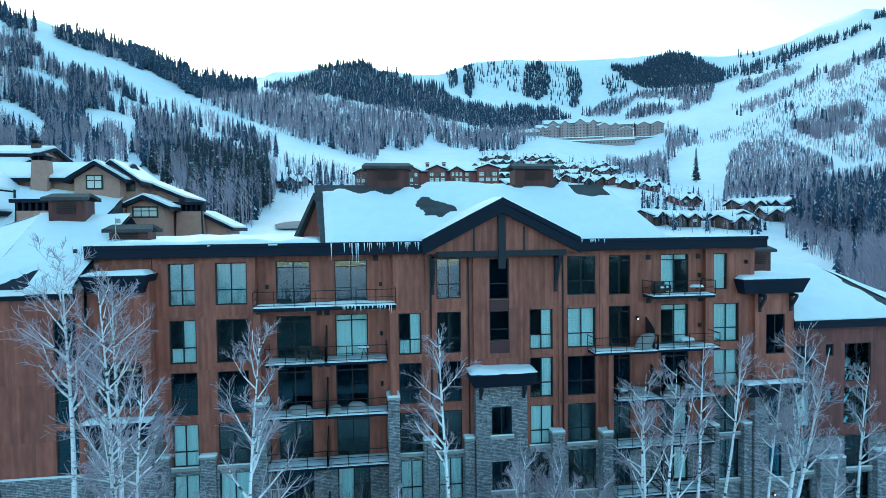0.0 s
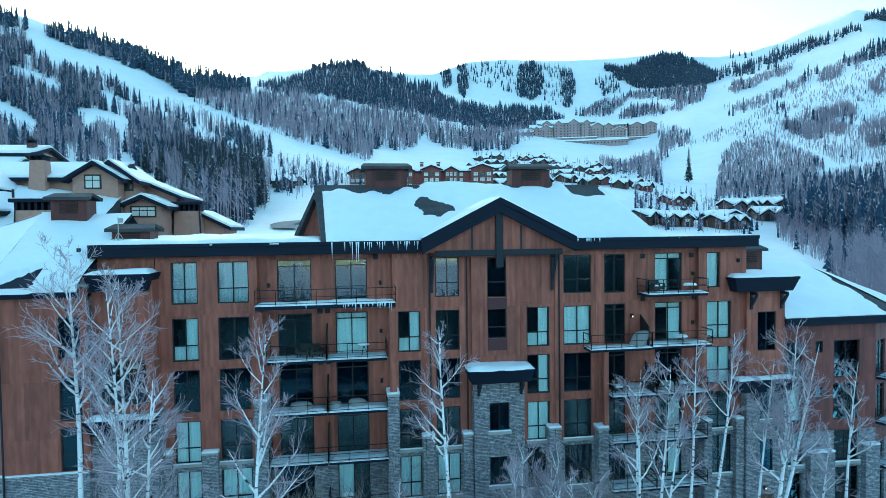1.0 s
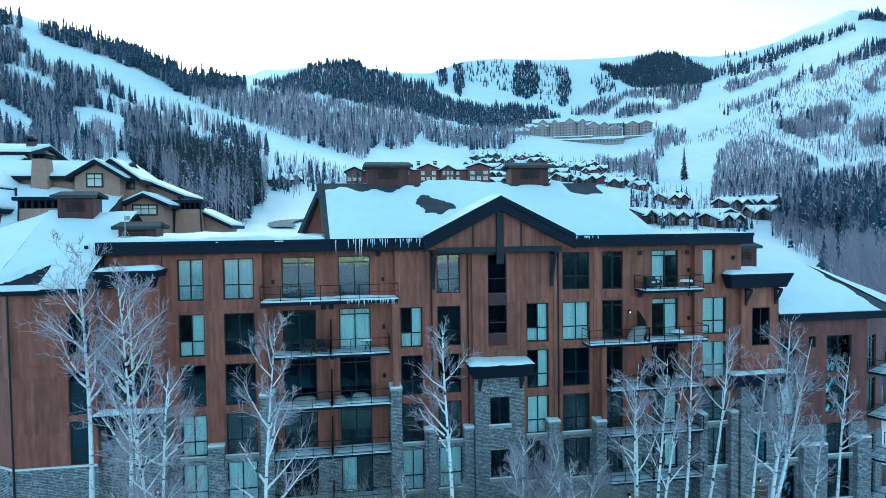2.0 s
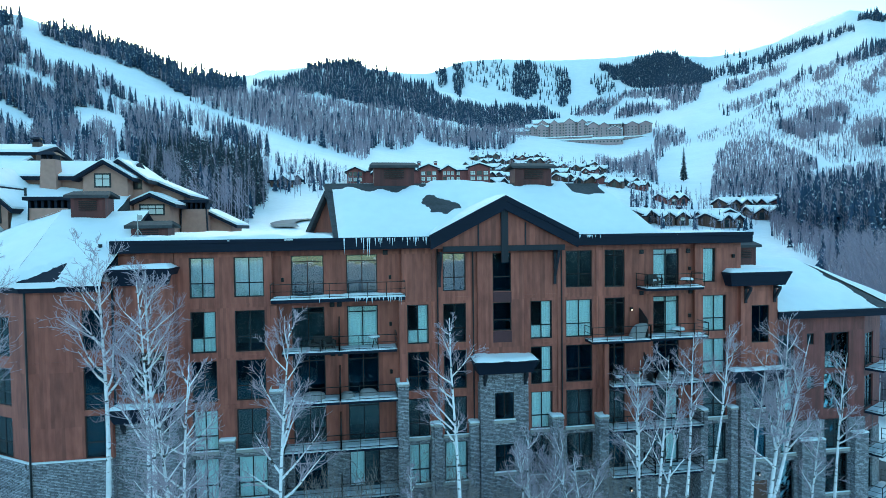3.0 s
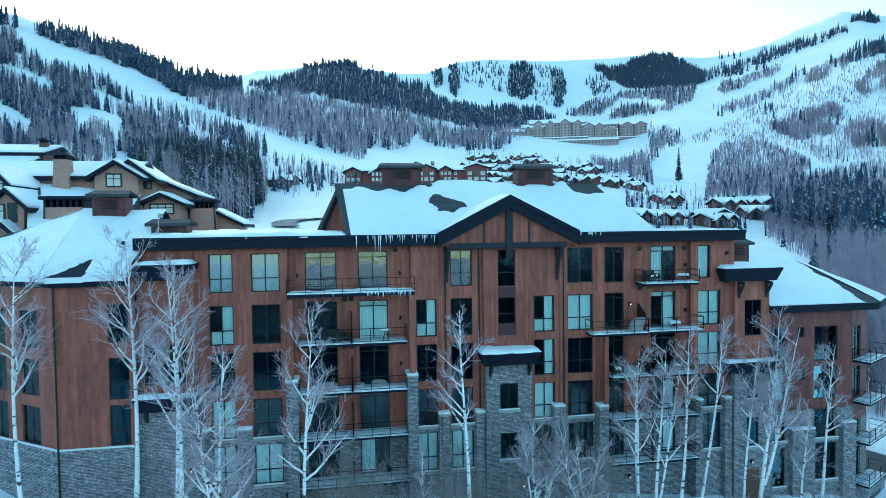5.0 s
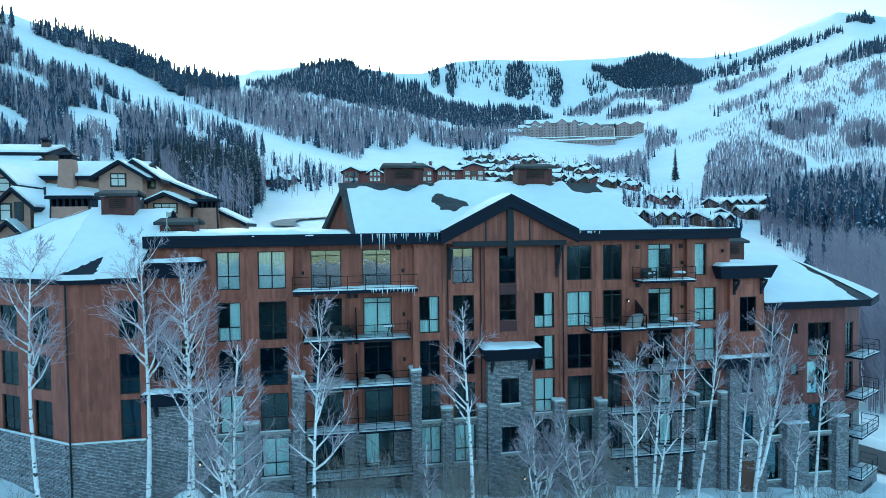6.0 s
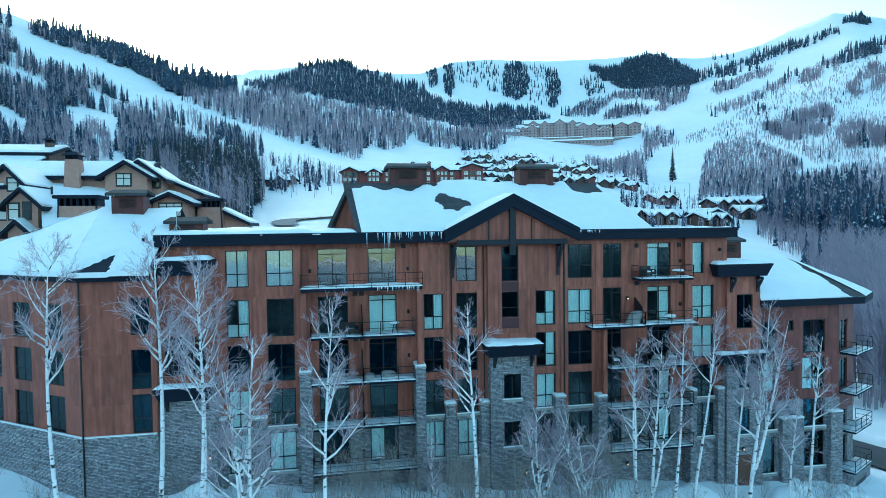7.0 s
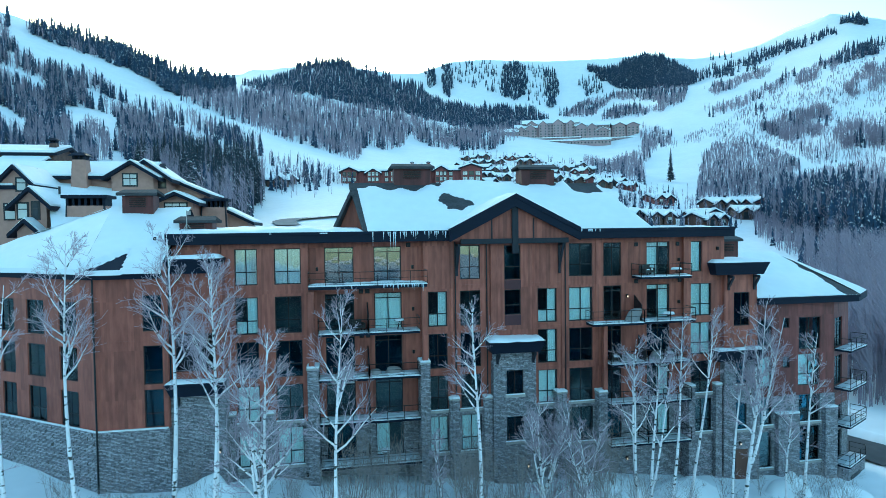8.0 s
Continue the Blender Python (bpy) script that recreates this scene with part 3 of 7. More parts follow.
for x0, x1, yb in ((-4.2, -0.7, -1.3), (40.0, 43.1, -0.35)):
    ops = [(x0 + 0.9, x0 + 2.4, -7.35, -4.45)]
    left = x0 < 0
    zb = -9.2
    if left:
        ops = [(-3.9, -1.2, -8.6, -5.9)]
    zt = -0.55 if left else -1.85
    wall_with_openings("cedar_wall", x0, x1, zb, zt - 0.4, yb, ops, SIDING, label="cedar wall of a corner bay")
    window(*ops[0], yb, tint=True, low=0.36 if left else 0)
    ops = [] if left else [(40.95, 42.0, -12.4, -10.2), (40.95, 42.0, -16.3, -13.9)]
    wall_with_openings("stone_wall", x0 - 0.15, x1 + 0.15, -23.5, zb, yb - 0.25, ops, STONE, 0.6, label="ledge-stone tower")
    for o in ops:
        window(*o, yb - 0.25, low=0, split=1, tint=True)
        sill(o[0], o[1], o[2], yb - 0.25)
    s = Shape().box(x0, x0 + 0.2, yb + 0.36, 1.0, zb, zt - 0.4).box(x1 - 0.2, x1, yb + 0.36, 1.0, zb, zt - 0.4)
    lp("bay_side", s, SIDING)
    lp("tower_side", Shape().box(x0 - 0.15, x0 + 0.3, yb + 0.36, 1.0, -23.5, zb).box(x1 - 0.3, x1 + 0.15, yb + 0.36, 1.0, -23.5, zb), STONE)
    canopy(x0 - (0.1 if left else 1.4), x1 + (0.1 if left else 0.6), yb - 0.75, 3.5, zt, 1.05)
    roof_snow(snow_pad("s", x0 - (0.05 if left else 1.35), x1 + (0.05 if left else 0.55), yb - 0.7, 0.0 if left else 3.4, zt, 0.35, seed=x0), "snow on the roof of a corner bay")
    if not left:
        for x in (40.35, 42.8):
            bracket(x, yb, -2.95, 1.3, 0.7)
    canopy(x0 - 0.2 - (0 if left else 1.2), x1 + 0.25, yb - 1.15, yb - 0.2, zb - 0.02, 0.95)
    roof_snow(snow_pad("s", x0 - 0.2 - (0 if left else 1.2), x1 + 0.25, yb - 1.15, yb - 0.02, zb, 0.2, seed=x1), "thin snow on the lower canopy of a corner tower")
    for x in (x0 + 0.5, x1 - 0.4):
        bracket(x, yb - 0.26, zb - 0.95, 0.8, 0.5)

# Stone piers with snow caps.
for x0, x1, top, y in ((5.15, 5.98, -8.9, -1.25), (13.6, 14.35, -8.9, -1.25), (16.2, 16.75, -12.05, -0.62), (15.98, 16.19, -12.1, -0.5), (24.8, 25.22, -12.05, -0.62), (25.26, 25.66, -12.05, -0.62),
                       (28.3, 29.05, -12.2, -0.85), (36.35, 36.95, -12.2, -0.85), (-0.75, -0.1, -12.2, -0.5), (1.72, 2.7, -12.3, -0.42), (18.75, 19.4, -12.1, -0.62), (39.1, 39.7, -12.3, -0.5)):
    lp("stone_pier", Shape().box(x0, x1, y, 0.3, -22.5, top - 0.1, 0.015), STONE, label="ledge-stone pier with a snowy cap")
    lp("pier_cap", Shape().box(x0 - 0.06, x1 + 0.06, y - 0.06, 0.3, top - 0.1, top, 0.02), CAP)
    lp("pier_snow", Shape().box(x0 - 0.05, x1 + 0.05, y - 0.06, 0.2, top, top + 0.17, 0.075), SNOW)

# ---- main flat roof, its fascia, soffit and snow ----
s = Shape()
s.box(-4.6, 17.2, -0.65, -0.45, 0.38, 1.15, 0.03).box(25.7, 40.75, -0.65, -0.45, 0.38, 1.15, 0.03)
s.box(40.55, 40.75, -0.45, BACK, 0.38, 1.15).box(-4.6, -4.4, -0.45, BACK, 0.38, 1.15)
s.box(-4.58, 17.2, -0.72, -0.655, 0.95, 1.2, 0.02).box(25.7, 40.77, -0.72, -0.655, 0.95, 1.2, 0.02)
lp("fascia", s, NAVY, label="deep dark roof fascia")
lp("roof_deck", Shape().box(-4.4, 40.55, -0.45, BACK, 0.56, 1.1), SHINGLE)
roof_snow(snow_pad("s", -4.6, 9.6, -0.7, 13.5, 1.12, 0.4, seed=11, step=0.4, slope=0.02))
roof_snow(snow_pad("s", 32.4, 40.75, -0.7, 13.5, 1.12, 0.2, seed=12, step=0.4))

# ---- big pitched roof, its snow and its louvred roof boxes ----
Y0, Z0, Y1, Z1 = -0.5, 1.2, 7.0, 5.45
PITCH = (Z1 - Z0) / (Y1 - Y0)
s = Shape()
s.solid([(9.5, Y0, Z0 - 0.25), (33.2, Y0, Z0 - 0.25), (31.7, Y1, Z1 - 0.25), (8.6, Y1, Z1 - 0.25)], [(9.5, Y0, Z0), (33.2, Y0, Z0), (31.7, Y1, Z1), (8.6, Y1, Z1)])
s.solid([(8.6, Y1, Z1 - 0.25), (31.7, Y1, Z1 - 0.25), (33.2, 14.3, Z0 - 0.25), (9.5, 14.3, Z0 - 0.25)], [(8.6, Y1, Z1), (31.7, Y1, Z1), (33.2, 14.3, Z0), (9.5, 14.3, Z0)])
s.face((33.2, Y0, Z0 - 0.1), (33.2, 14.3, Z0 - 0.1), (31.7, Y1, Z1 - 0.1))
lp("pitched_roof", s, SHINGLE, label="grey shingled pitched roof")


def bare_main(x, y):
    """0 where the wind and the meltwater have laid the shingles bare."""
    u = 1.0
    wob = 0.5 * noise.noise((x * 0.8, y * 0.8, 2.2))
    for cx, cy, rx, ry in ((17.4, 3.7, 1.9, 1.5), (12.8, 6.9, 4.6, 1.5), (30.2, 6.4, 2.0, 1.6), (25.5, 6.95, 3.2, 0.7)):
        d = math.hypot((x - cx) / rx, (y - cy) / ry) + wob
        u = min(u, smooth_step(0.75, 1.15, d))
    return u


s = Shape()
nx, ny = 90, 28
for i in range(nx + 1):
    for j in range(ny + 1):
        v = j / ny
        xa, xb = 9.45 - 0.6 * v + 0.35, 33.25 - 1.5 * v
        x, y = xa + (xb - xa) * i / nx, Y0 - 0.1 + (Y1 - Y0 + 0.1) * v
        e = smooth_step(0, 0.5, min(x - xa, xb - x, (y - Y0) + 0.12))
        k = 0.34 * (0.2 + 0.8 * e) * (0.9 + 0.5 * noise.noise((x * 0.45, y * 0.45, 4.0))) * bare_main(x, y)
        s.v.append((x, y, Z0 + PITCH * (y - Y0) + k - 0.02))
for i in range(nx):
    for j in range(ny):
        a = i * (ny + 1) + j
        s.f.append((a, a + ny + 1, a + ny + 2, a + 1))
for i in range(nx):
    a, b = i * (ny + 1), (i + 1) * (ny + 1)
    va, vb = s.v[a], s.v[b]
    s.face((va[0], va[1], va[2] - 0.3), (vb[0], vb[1], vb[2] - 0.3), vb, va)
roof_snow(s, "deep snow on the pitched roof with bare shingle patches")


def roof_box(x0, x1, y0, y1, z0, z1, snow=True):
    """A louvred box on the roof with a small pitched cap."""
    b = lp("roof_box", Shape().box(x0 + 0.35, x1 - 0.35, y0 + 0.3, y1 - 0.3, z0 - 0.6, z1 - 0.55), SIDING_D, label="dark red louvred roof box")
    s = Shape()
    w = (x1 - x0)
    zc = (z0 + z1 - 0.55) / 2 + 0.08
    n = 5
    for k in range(n):
        z = zc + ((k - (n - 1) / 2) * 0.15)
        s.beam((x0 + w * 0.3, y0 + 0.25, z), (x1 - w * 0.3, y0 + 0.25, z), 0.1, 0.06)
    part("louvre", s, METAL, b)
    s = Shape()
    ym = (y0 + y1) / 2
    s.solid([(x0, y0, z1 - 0.55), (x1, y0, z1 - 0.55), (x1 - 0.25, ym, z1 - 0.2), (x0 + 0.25, ym, z1 - 0.2)], [(x0, y0, z1 - 0.33), (x1, y0, z1 - 0.33), (x1 - 0.25, ym, z1), (x0 + 0.25, ym, z1)])
    s.solid([(x0 + 0.25, ym, z1 - 0.2), (x1 - 0.25, ym, z1 - 0.2), (x1, y1, z1 - 0.55), (x0, y1, z1 - 0.55)], [(x0 + 0.25, ym, z1), (x1 - 0.25, ym, z1), (x1, y1, z1 - 0.33), (x0, y1, z1 - 0.33)])
    part("box_roof", s, SHINGLE, b, "small grey shingled cap")
    return b


roof_box(12.2, 16.15, 6.3, 8.6, 5.5, 7.2)
roof_box(23.9, 27.75, 6.3, 8.6, 5.5, 7.2)
roof_box(-4.7, -1.6, 2.2, 4.4, 1.3, 2.55)
roof_box(43.2, 46.0, 5.2, 7.0, -1.6, 0.3)
roof_box(-9.5, -6.5, 4.6, 6.8, 3.0, 4.8)

# Steep little gable at the end of the pitched roof, turned a little outward.
g = Matrix.Translation((9.0, 5.4, 1.2)) @ Matrix.Rotation(radians(-24), 4, "Z")
s = Shape()
for sx in (-1, 1):
    s.solid([(0, -0.7, 3.55), (sx * 1.95, -0.7, -0.1), (sx * 1.6, -0.7, -0.1), (0, -0.7, 3.1)], [(0, 2.6, 3.55), (sx * 1.95, 2.6, -0.1), (sx * 1.6, 2.6, -0.1), (0, 2.6, 3.1)])
lp("end_gable_roof", setattr_free(s, g), SHINGLE, label="steep shingled end gable")
lp("end_gable_wall", setattr_free(Shape().solid([(-1.6, 0, -0.2), (1.6, 0, -0.2), (0, 0, 3.1)], [(-1.6, 0.3, -0.2), (1.6, 0.3, -0.2), (0, 0.3, 3.1)]), g), SIDING)

# ---- big front gable ----
px, pz, gy = 21.27, 3.95, -1.3
s = Shape()
for bx in (16.0, 26.58):
    s.solid([(px, gy, pz - 0.95), (px, gy, pz), (bx, gy, 1.28), (bx, gy, 0.3)], [(px, gy + 0.3, pz - 0.95), (px, gy + 0.3, pz), (bx, gy + 0.3, 1.28), (bx, gy + 0.3, 0.3)])
    s.solid([(px, gy - 0.07, pz - 0.3), (px, gy - 0.07, pz + 0.05), (bx, gy - 0.07, 1.33), (bx, gy - 0.07, 0.98)], [(px, gy - 0.003, pz - 0.3), (px, gy - 0.003, pz + 0.05), (bx, gy - 0.003, 1.33), (bx, gy - 0.003, 0.98)])
    k = 1 if bx > px else -1
    s.solid([(px, gy + 0.3, pz - 0.4), (bx, gy + 0.3, 0.83), (bx, 0.5, 0.83), (px, 4.2, pz - 0.4)], [(px, gy + 0.3, pz), (bx, gy + 0.3, 1.26), (bx, 0.5, 1.26), (px, 4.4, pz)])
lp("gable_fascia", s, NAVY, label="broad dark bargeboards of the front gable")
s = Shape()
s.solid([(15.95, -0.78, 0.34), (26.6, -0.78, 0.34), (px, -0.78, 3.4)], [(15.95, -0.66, 0.34), (26.6, -0.66, 0.34), (px, -0.66, 3.4)])
s.box(16.9, 25.7, -0.66, 0.0, 0.3, 0.4)
lp("gable_wall", s, SIDING, label="cedar boards in the front gable")
s = Shape()
s.box(16.9, 25.7, -1.0, -0.8, 0.1, 0.5, 0.02).box(px - 0.25, px + 0.25, -1.06, -0.79, -0.7, 3.1, 0.02)
for x in (19.42, 22.83):
    s.box(x - 0.05, x + 0.05, -0.84, -0.77, 0.5, 2.1)
lp("gable_truss", s, TIMBER, label="dark timber post and tie beam")
for x in (16.75, 25.25):
    bracket(x, -0.02, 0.1, 2.5, 1.0)
# Snow on the two slopes of the front gable.
for bx in (16.0, 26.58):
    s = Shape()
    n = 24
    for i in range(n + 1):
        u = i / n
        x, z = px + (bx - px) * u, pz + (1.28 - pz) * u
        for j in range(13):
            v = j / 12
            yb = 4.9 * (1 - u) + 0.6 * u
            y = gy + 0.02 + (yb - gy) * v
            k = 0.27 * (0.25 + 0.75 * smooth_step(0, 0.5, min(y - gy, (1 - u) * 6 + 0.1, u * 6 + 0.25))) * (0.9 + 0.5 * noise.noise((x * 0.6, y * 0.6, 9)))
            if bx < px:
                k *= smooth_step(0.1, 0.5, math.hypot((x - 18.3) / 1.1, (y - 3.6) / 0.8) - 0.5)
            s.v.append((x, y, z + k))
    for i in range(n):
        for j in range(12):
            a = i * 13 + j
            f = (a, a + 13, a + 14, a + 1)
            s.f.append(f if bx > px else f[::-1])
    for i in range(n):
        a, b = s.v[i * 13], s.v[(i + 1) * 13]
        s.face((a[0], a[1], a[2] - 0.27), (b[0], b[1], b[2] - 0.27), b, a)
    roof_snow(s, "snow on a slope of the front gable")
# Icicles along the eaves beside the gable.
rnd = random.Random(5)
for k in range(46):
    x = rnd.choice([rnd.uniform(9.6, 15.9), rnd.uniform(12.0, 15.9), rnd.uniform(26.6, 28.5)]) if k > 3 else 10.1 + rnd.uniform(0, 2.2)
    L = rnd.uniform(0.15, 0.6) if k > 3 else rnd.uniform(0.9, 1.3)
    if x > 26:
        L *= 0.45
    lp("icicle", Shape().tube([(x, -0.76, 1.15), (x + 0.01, -0.76, 1.15 - L * 0.5), (x + 0.01, -0.76, 1.15 - L)], [0.04, 0.025, 0.004], 5), ICE)

# ---- balconies ----


def balcony(x0, x1, y0, y1, z, snow=0.1, seed=0, thick=0.2):
    b = lp("balcony", Shape().box(x0, x1, y0, y1, z - thick, z, 0.015), NAVY, label="steel balcony with black rails and snow on its deck")
    s = Shape()
    n = max(4, int((y1 - y0) / 0.16))
    for k in range(n):
        a, c = y0 + (y1 - y0) * k / n, y0 + (y1 - y0) * (k + 0.86) / n
        s.box(x0 + 0.02, x1 - 0.02, a, c, z + 0.004, z + 0.03)
    for q in pieces(s):
        part("deck_board", q, DECK, b)
    part("deck_snow", snow_pad("s", x0 - 0.03, x1 + 0.03, y0 - 0.04, y0 + (y1 - y0) * 0.55, z + 0.02, snow, seed=seed, step=0.18), SNOW, b, smooth=True)
    rails, posts = Shape(), Shape()
    h = 1.0
    segs = [((x0, y0), (x1, y0)), ((x0, y0), (x0, y1)), ((x1, y0), (x1, y1))]
    for (ax, ay), (bx, by) in segs:
        L = math.hypot(bx - ax, by - ay)
        for q in (h, h * 0.52, 0.12):
            rails.beam((ax, ay, z + q), (bx, by, z + q), 0.035 if q < h else 0.05, 0.03 if q < h else 0.045)
        m = max(1, round(L / 1.25))
        for k in range(m + 1):
            x, y = ax + (bx - ax) * k / m, ay + (by - ay) * k / m
            posts.box(x - 0.022, x + 0.022, y - 0.022, y + 0.022, z, z + h)
    for q in pieces(rails):
        part("rail", q, METAL, b, "black metal rail")
    for q in pieces(posts):
        part("railing_post", q, METAL, b)
    return b


balcony(5.35, 14.2, -1.25, 0.54, -2.82, snow=0.26, seed=1, thick=0.26)
for z, sn in ((-6.4, 0.12), (-9.82, 0.16), (-13.1, 0.08), (-16.45, 0.05)):
    balcony(6.0, 9.7, -1.2, 0.54, z, snow=sn, seed=z)
    balcony(9.75, 13.6, -1.2, 0.54, z, snow=sn, seed=z + 1)
balcony(31.8, 36.3, -1.3, 0.34, -2.8, snow=0.2, seed=31)
balcony(27.55, 32.0, -1.4, -0.02, -6.5, snow=0.16, seed=32)
balcony(32.05, 36.6, -1.4, 0.34, -6.45, snow=0.18, seed=33)
for z, sn in ((-9.85, 0.1), (-13.1, 0.08), (-16.5, 0.06)):
    balcony(29.15, 32.4, -1.3, 0.34, z, snow=sn, seed=z + 7)
    balcony(32.45, 36.3, -1.3, 0.34, z, snow=sn, seed=z + 8)
# Privacy screens between neighbours.
for x, z in ((9.72, -6.4), (9.72, -9.82), (9.72, -13.1), (32.05, -6.45), (32.42, -9.85)):
    s = Shape()
    s.solid([(x - 0.04, -0.9, z), (x + 0.04, -0.9, z), (x + 0.04, 0.5, z), (x - 0.04, 0.5, z)], [(x - 0.04, -0.9, z + 1.3), (x + 0.04, -0.9, z + 1.3), (x + 0.04, 0.5, z + 2.1), (x - 0.04, 0.5, z + 2.1)])
    lp("privacy_screen", s, FRAME, label="dark privacy screen between balconies")

# ---- left wing: two faces meeting at a corner, stone base, hipped snowy roof ----
CX, CY = -8.85, -2.05
ops = [(-5.8, -4.55, SILL[3] + 0.5, HEAD[3] + 0.45), (-5.8, -4.55, -12.2, -9.55), (-5.8, -4.55, -5.5, -3.0)]
wall_with_openings("cedar_wall", CX, -4.2, -12.3, -1.3, CY, ops, SIDING, label="cedar wall of the end wing")
for o in ops:
    window(*o, CY, tint=True, split=1)
wall_with_openings("stone_wall", CX - 0.1, -4.2, -22.5, -12.3, CY - 0.12, [], STONE, 0.5, label="ledge-stone base of the end wing")
turn = Matrix.Translation((CX, CY, 0)) @ Matrix.Rotation(radians(-34.5), 4, "Z")
WL = 15.0
ops = [(a, b, z0, z1) for a, b in ((-3.8, -1.87), (-7.45, -5.4), (-10.6, -8.9), (-13.6, -12.0)) for z0, z1 in ((-5.9, -3.42), (-9.0, -6.62), (-12.25, -9.72))]
wall_with_openings("cedar_wall", -WL, 0, -12.3, -1.3, 0, ops, SIDING, label="cedar wall of the end wing", place=turn)
for k, o in enumerate(ops):
    window(*o, 0, "LR" if k % 3 == 1 else "", tint=k % 3 != 1, place=turn)
wall_with_openings("stone_wall", -WL - 0.1, 0.08, -22.5, -12.3, -0.12, [], STONE, 0.5, label="ledge-stone base of the end wing", place=turn)
lp("ledge_snow", Shape().box(CX - 0.1, -4.25, CY - 0.2, CY - 0.005, -12.3, -12.2, 0.04), SNOW)
lp("ledge_snow", setattr_free(Shape().box(-WL, 0.1, -0.2, -0.005, -12.3, -12.2, 0.04), turn), SNOW)
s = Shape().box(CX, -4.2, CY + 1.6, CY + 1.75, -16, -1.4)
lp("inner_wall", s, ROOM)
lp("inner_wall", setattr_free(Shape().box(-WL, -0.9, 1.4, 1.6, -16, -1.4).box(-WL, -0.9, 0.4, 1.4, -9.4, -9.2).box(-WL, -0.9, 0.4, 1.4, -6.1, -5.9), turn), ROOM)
lp("downpipe", Shape().tube([(CX + 0.02, CY - 0.2, -1.8), (CX + 0.02, CY - 0.2, -17)], [0.06, 0.06], 8), FRAME, label="dark metal downpipe")
lp("floor_trim", Shape().box(CX, -4.2, CY - 0.03, CY, -6.25, -6.13), SIDING)
lp("floor_trim", setattr_free(Shape().box(-WL, 0, -0.03, 0, -6.25, -6.13), turn), SIDING)
# Hip roof over the wing.
E1, E2, E3 = turn @ Vector((-WL - 0.8, -0.75, -1.15)), Vector((CX - 0.3, CY - 0.8, -1.15)), Vector((-4.3, CY - 0.8, -1.15))
R1, R2 = Vector((-10.3, 6.2, 3.15)), Vector((-4.3, 6.2, 3.15))
E0 = Vector((-25.0, 12.0, -1.15))
s = Shape()
d = Vector((0, 0, 0.68))
q1, q2, q3 = turn @ Vector((-WL - 0.4, -0.35, -1.83)), Vector((CX - 0.15, CY - 0.4, -1.83)), Vector((-4.3, CY - 0.4, -1.83))
s.face(q1, q2, E2, E1).face(q2, q3, E3, E2)
s.face(q1, turn @ Vector((-WL, 3, -1.83)), turn @ Vector((0, 3, -1.83)), q2).face(q2, turn @ Vector((0, 3, -1.83)), (-4.3, 2, -1.83), q3)
s.face(E1, E2, R1).face(E2, E3, R2, R1).face(E0, E1, R1).face(R1, R2, (-4.3, 14, -1), E0)
lp("hip_roof", s, NAVY, label="hipped roof with a dark fascia")


def snow_on(pts, h, seed, label, n=26, bare=None):
    """Snow on a four-cornered roof plane given anticlockwise from the eave."""
    a, b, c, d = [Vector(p) for p in pts]
    s = Shape()
    for i in range(n + 1):
        for j in range(n + 1):
            u, v = i / n, j / n
            p = (a * (1 - u) + b * u) * (1 - v) + (d * (1 - u) + c * u) * v
            e = smooth_step(0, 0.08, v) * 0.75 + 0.25
            k = h * e * (0.85 + 0.5 * noise.noise((p.x * 0.4, p.y * 0.4, seed)))
            if bare:
                k *= bare(p)
            s.v.append((p.x, p.y, p.z + k - 0.015))
    for i in range(n):
        for j in range(n):
            q = i * (n + 1) + j
            s.f.append((q, q + n + 1, q + n + 2, q + 1))
        p, r = s.v[i * (n + 1)], s.v[(i + 1) * (n + 1)]
        s.face((p[0], p[1], p[2] - h), (r[0], r[1], r[2] - h), r, p)
    return roof_snow(s, label)


def bare_left(p):
    v = (p.y + 2.9) / 2.3
    if not 0 <= v < 1:
        return 1.0
    gap = 1.05 * (1 - v) - abs(p.x + 7.9 - 0.9 * v)
    return 1 - smooth_step(-0.1, 0.12, gap + 0.15 + 0.22 * noise.noise((p.x * 3, p.y * 3, 0)))


snow_on((E1, E2, R1, R1 + Vector((-0.1, 0.1, 0))), 0.35, 21, "thick snow on the hipped wing roof")
snow_on((E2, E3, R2, R1), 0.35, 22, "thick snow on the hipped wing roof", bare=bare_left, n=56)
snow_on((E0, E1, R1, R1 + Vector((0, 0.1, 0))), 0.35, 23, "thick snow on the hipped wing roof")
# ---- right wing, lower, with a hipped snowy roof and corner balconies ----
ops = [(47.8, 50.0, -9.85, -6.95), (47.75, 49.95, -13.1, -10.25), (47.75, 49.95, -16.35, -13.55), (47.75, 50.0, -19.9, -16.75),
       (46.2, 46.85, -7.85, -6.95), (46.2, 46.9, -11.4, -10.4), (46.2, 46.9, -18.3, -17.0), (43.7, 45.1, -9.7, -7.0), (43.7, 45.1, -13.1, -10.3), (43.7, 45.1, -16.4, -13.6), (43.7, 45.1, -20.2, -17.0)]
y = 0.25
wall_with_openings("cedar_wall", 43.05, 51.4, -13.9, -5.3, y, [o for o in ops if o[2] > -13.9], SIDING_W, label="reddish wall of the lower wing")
wall_with_openings("stone_wall", 43.05, 51.4, -24, -13.9, y - 0.1, [(a, b, c, min(d, -13.9)) for a, b, c, d in ops if c < -13.9], STONE, 0.45, label="ledge-stone base of the lower wing")
for k, o in enumerate(ops):
    window(*o, y, "LR" if k in (1, 8) else "", split=2 if k < 4 else 1, low=0.36 if k < 4 else 0, tint=k in (2, 3))
    if k in (2, 3, 9, 10, 6):
        sill(o[0], o[1], o[2], y - 0.1)
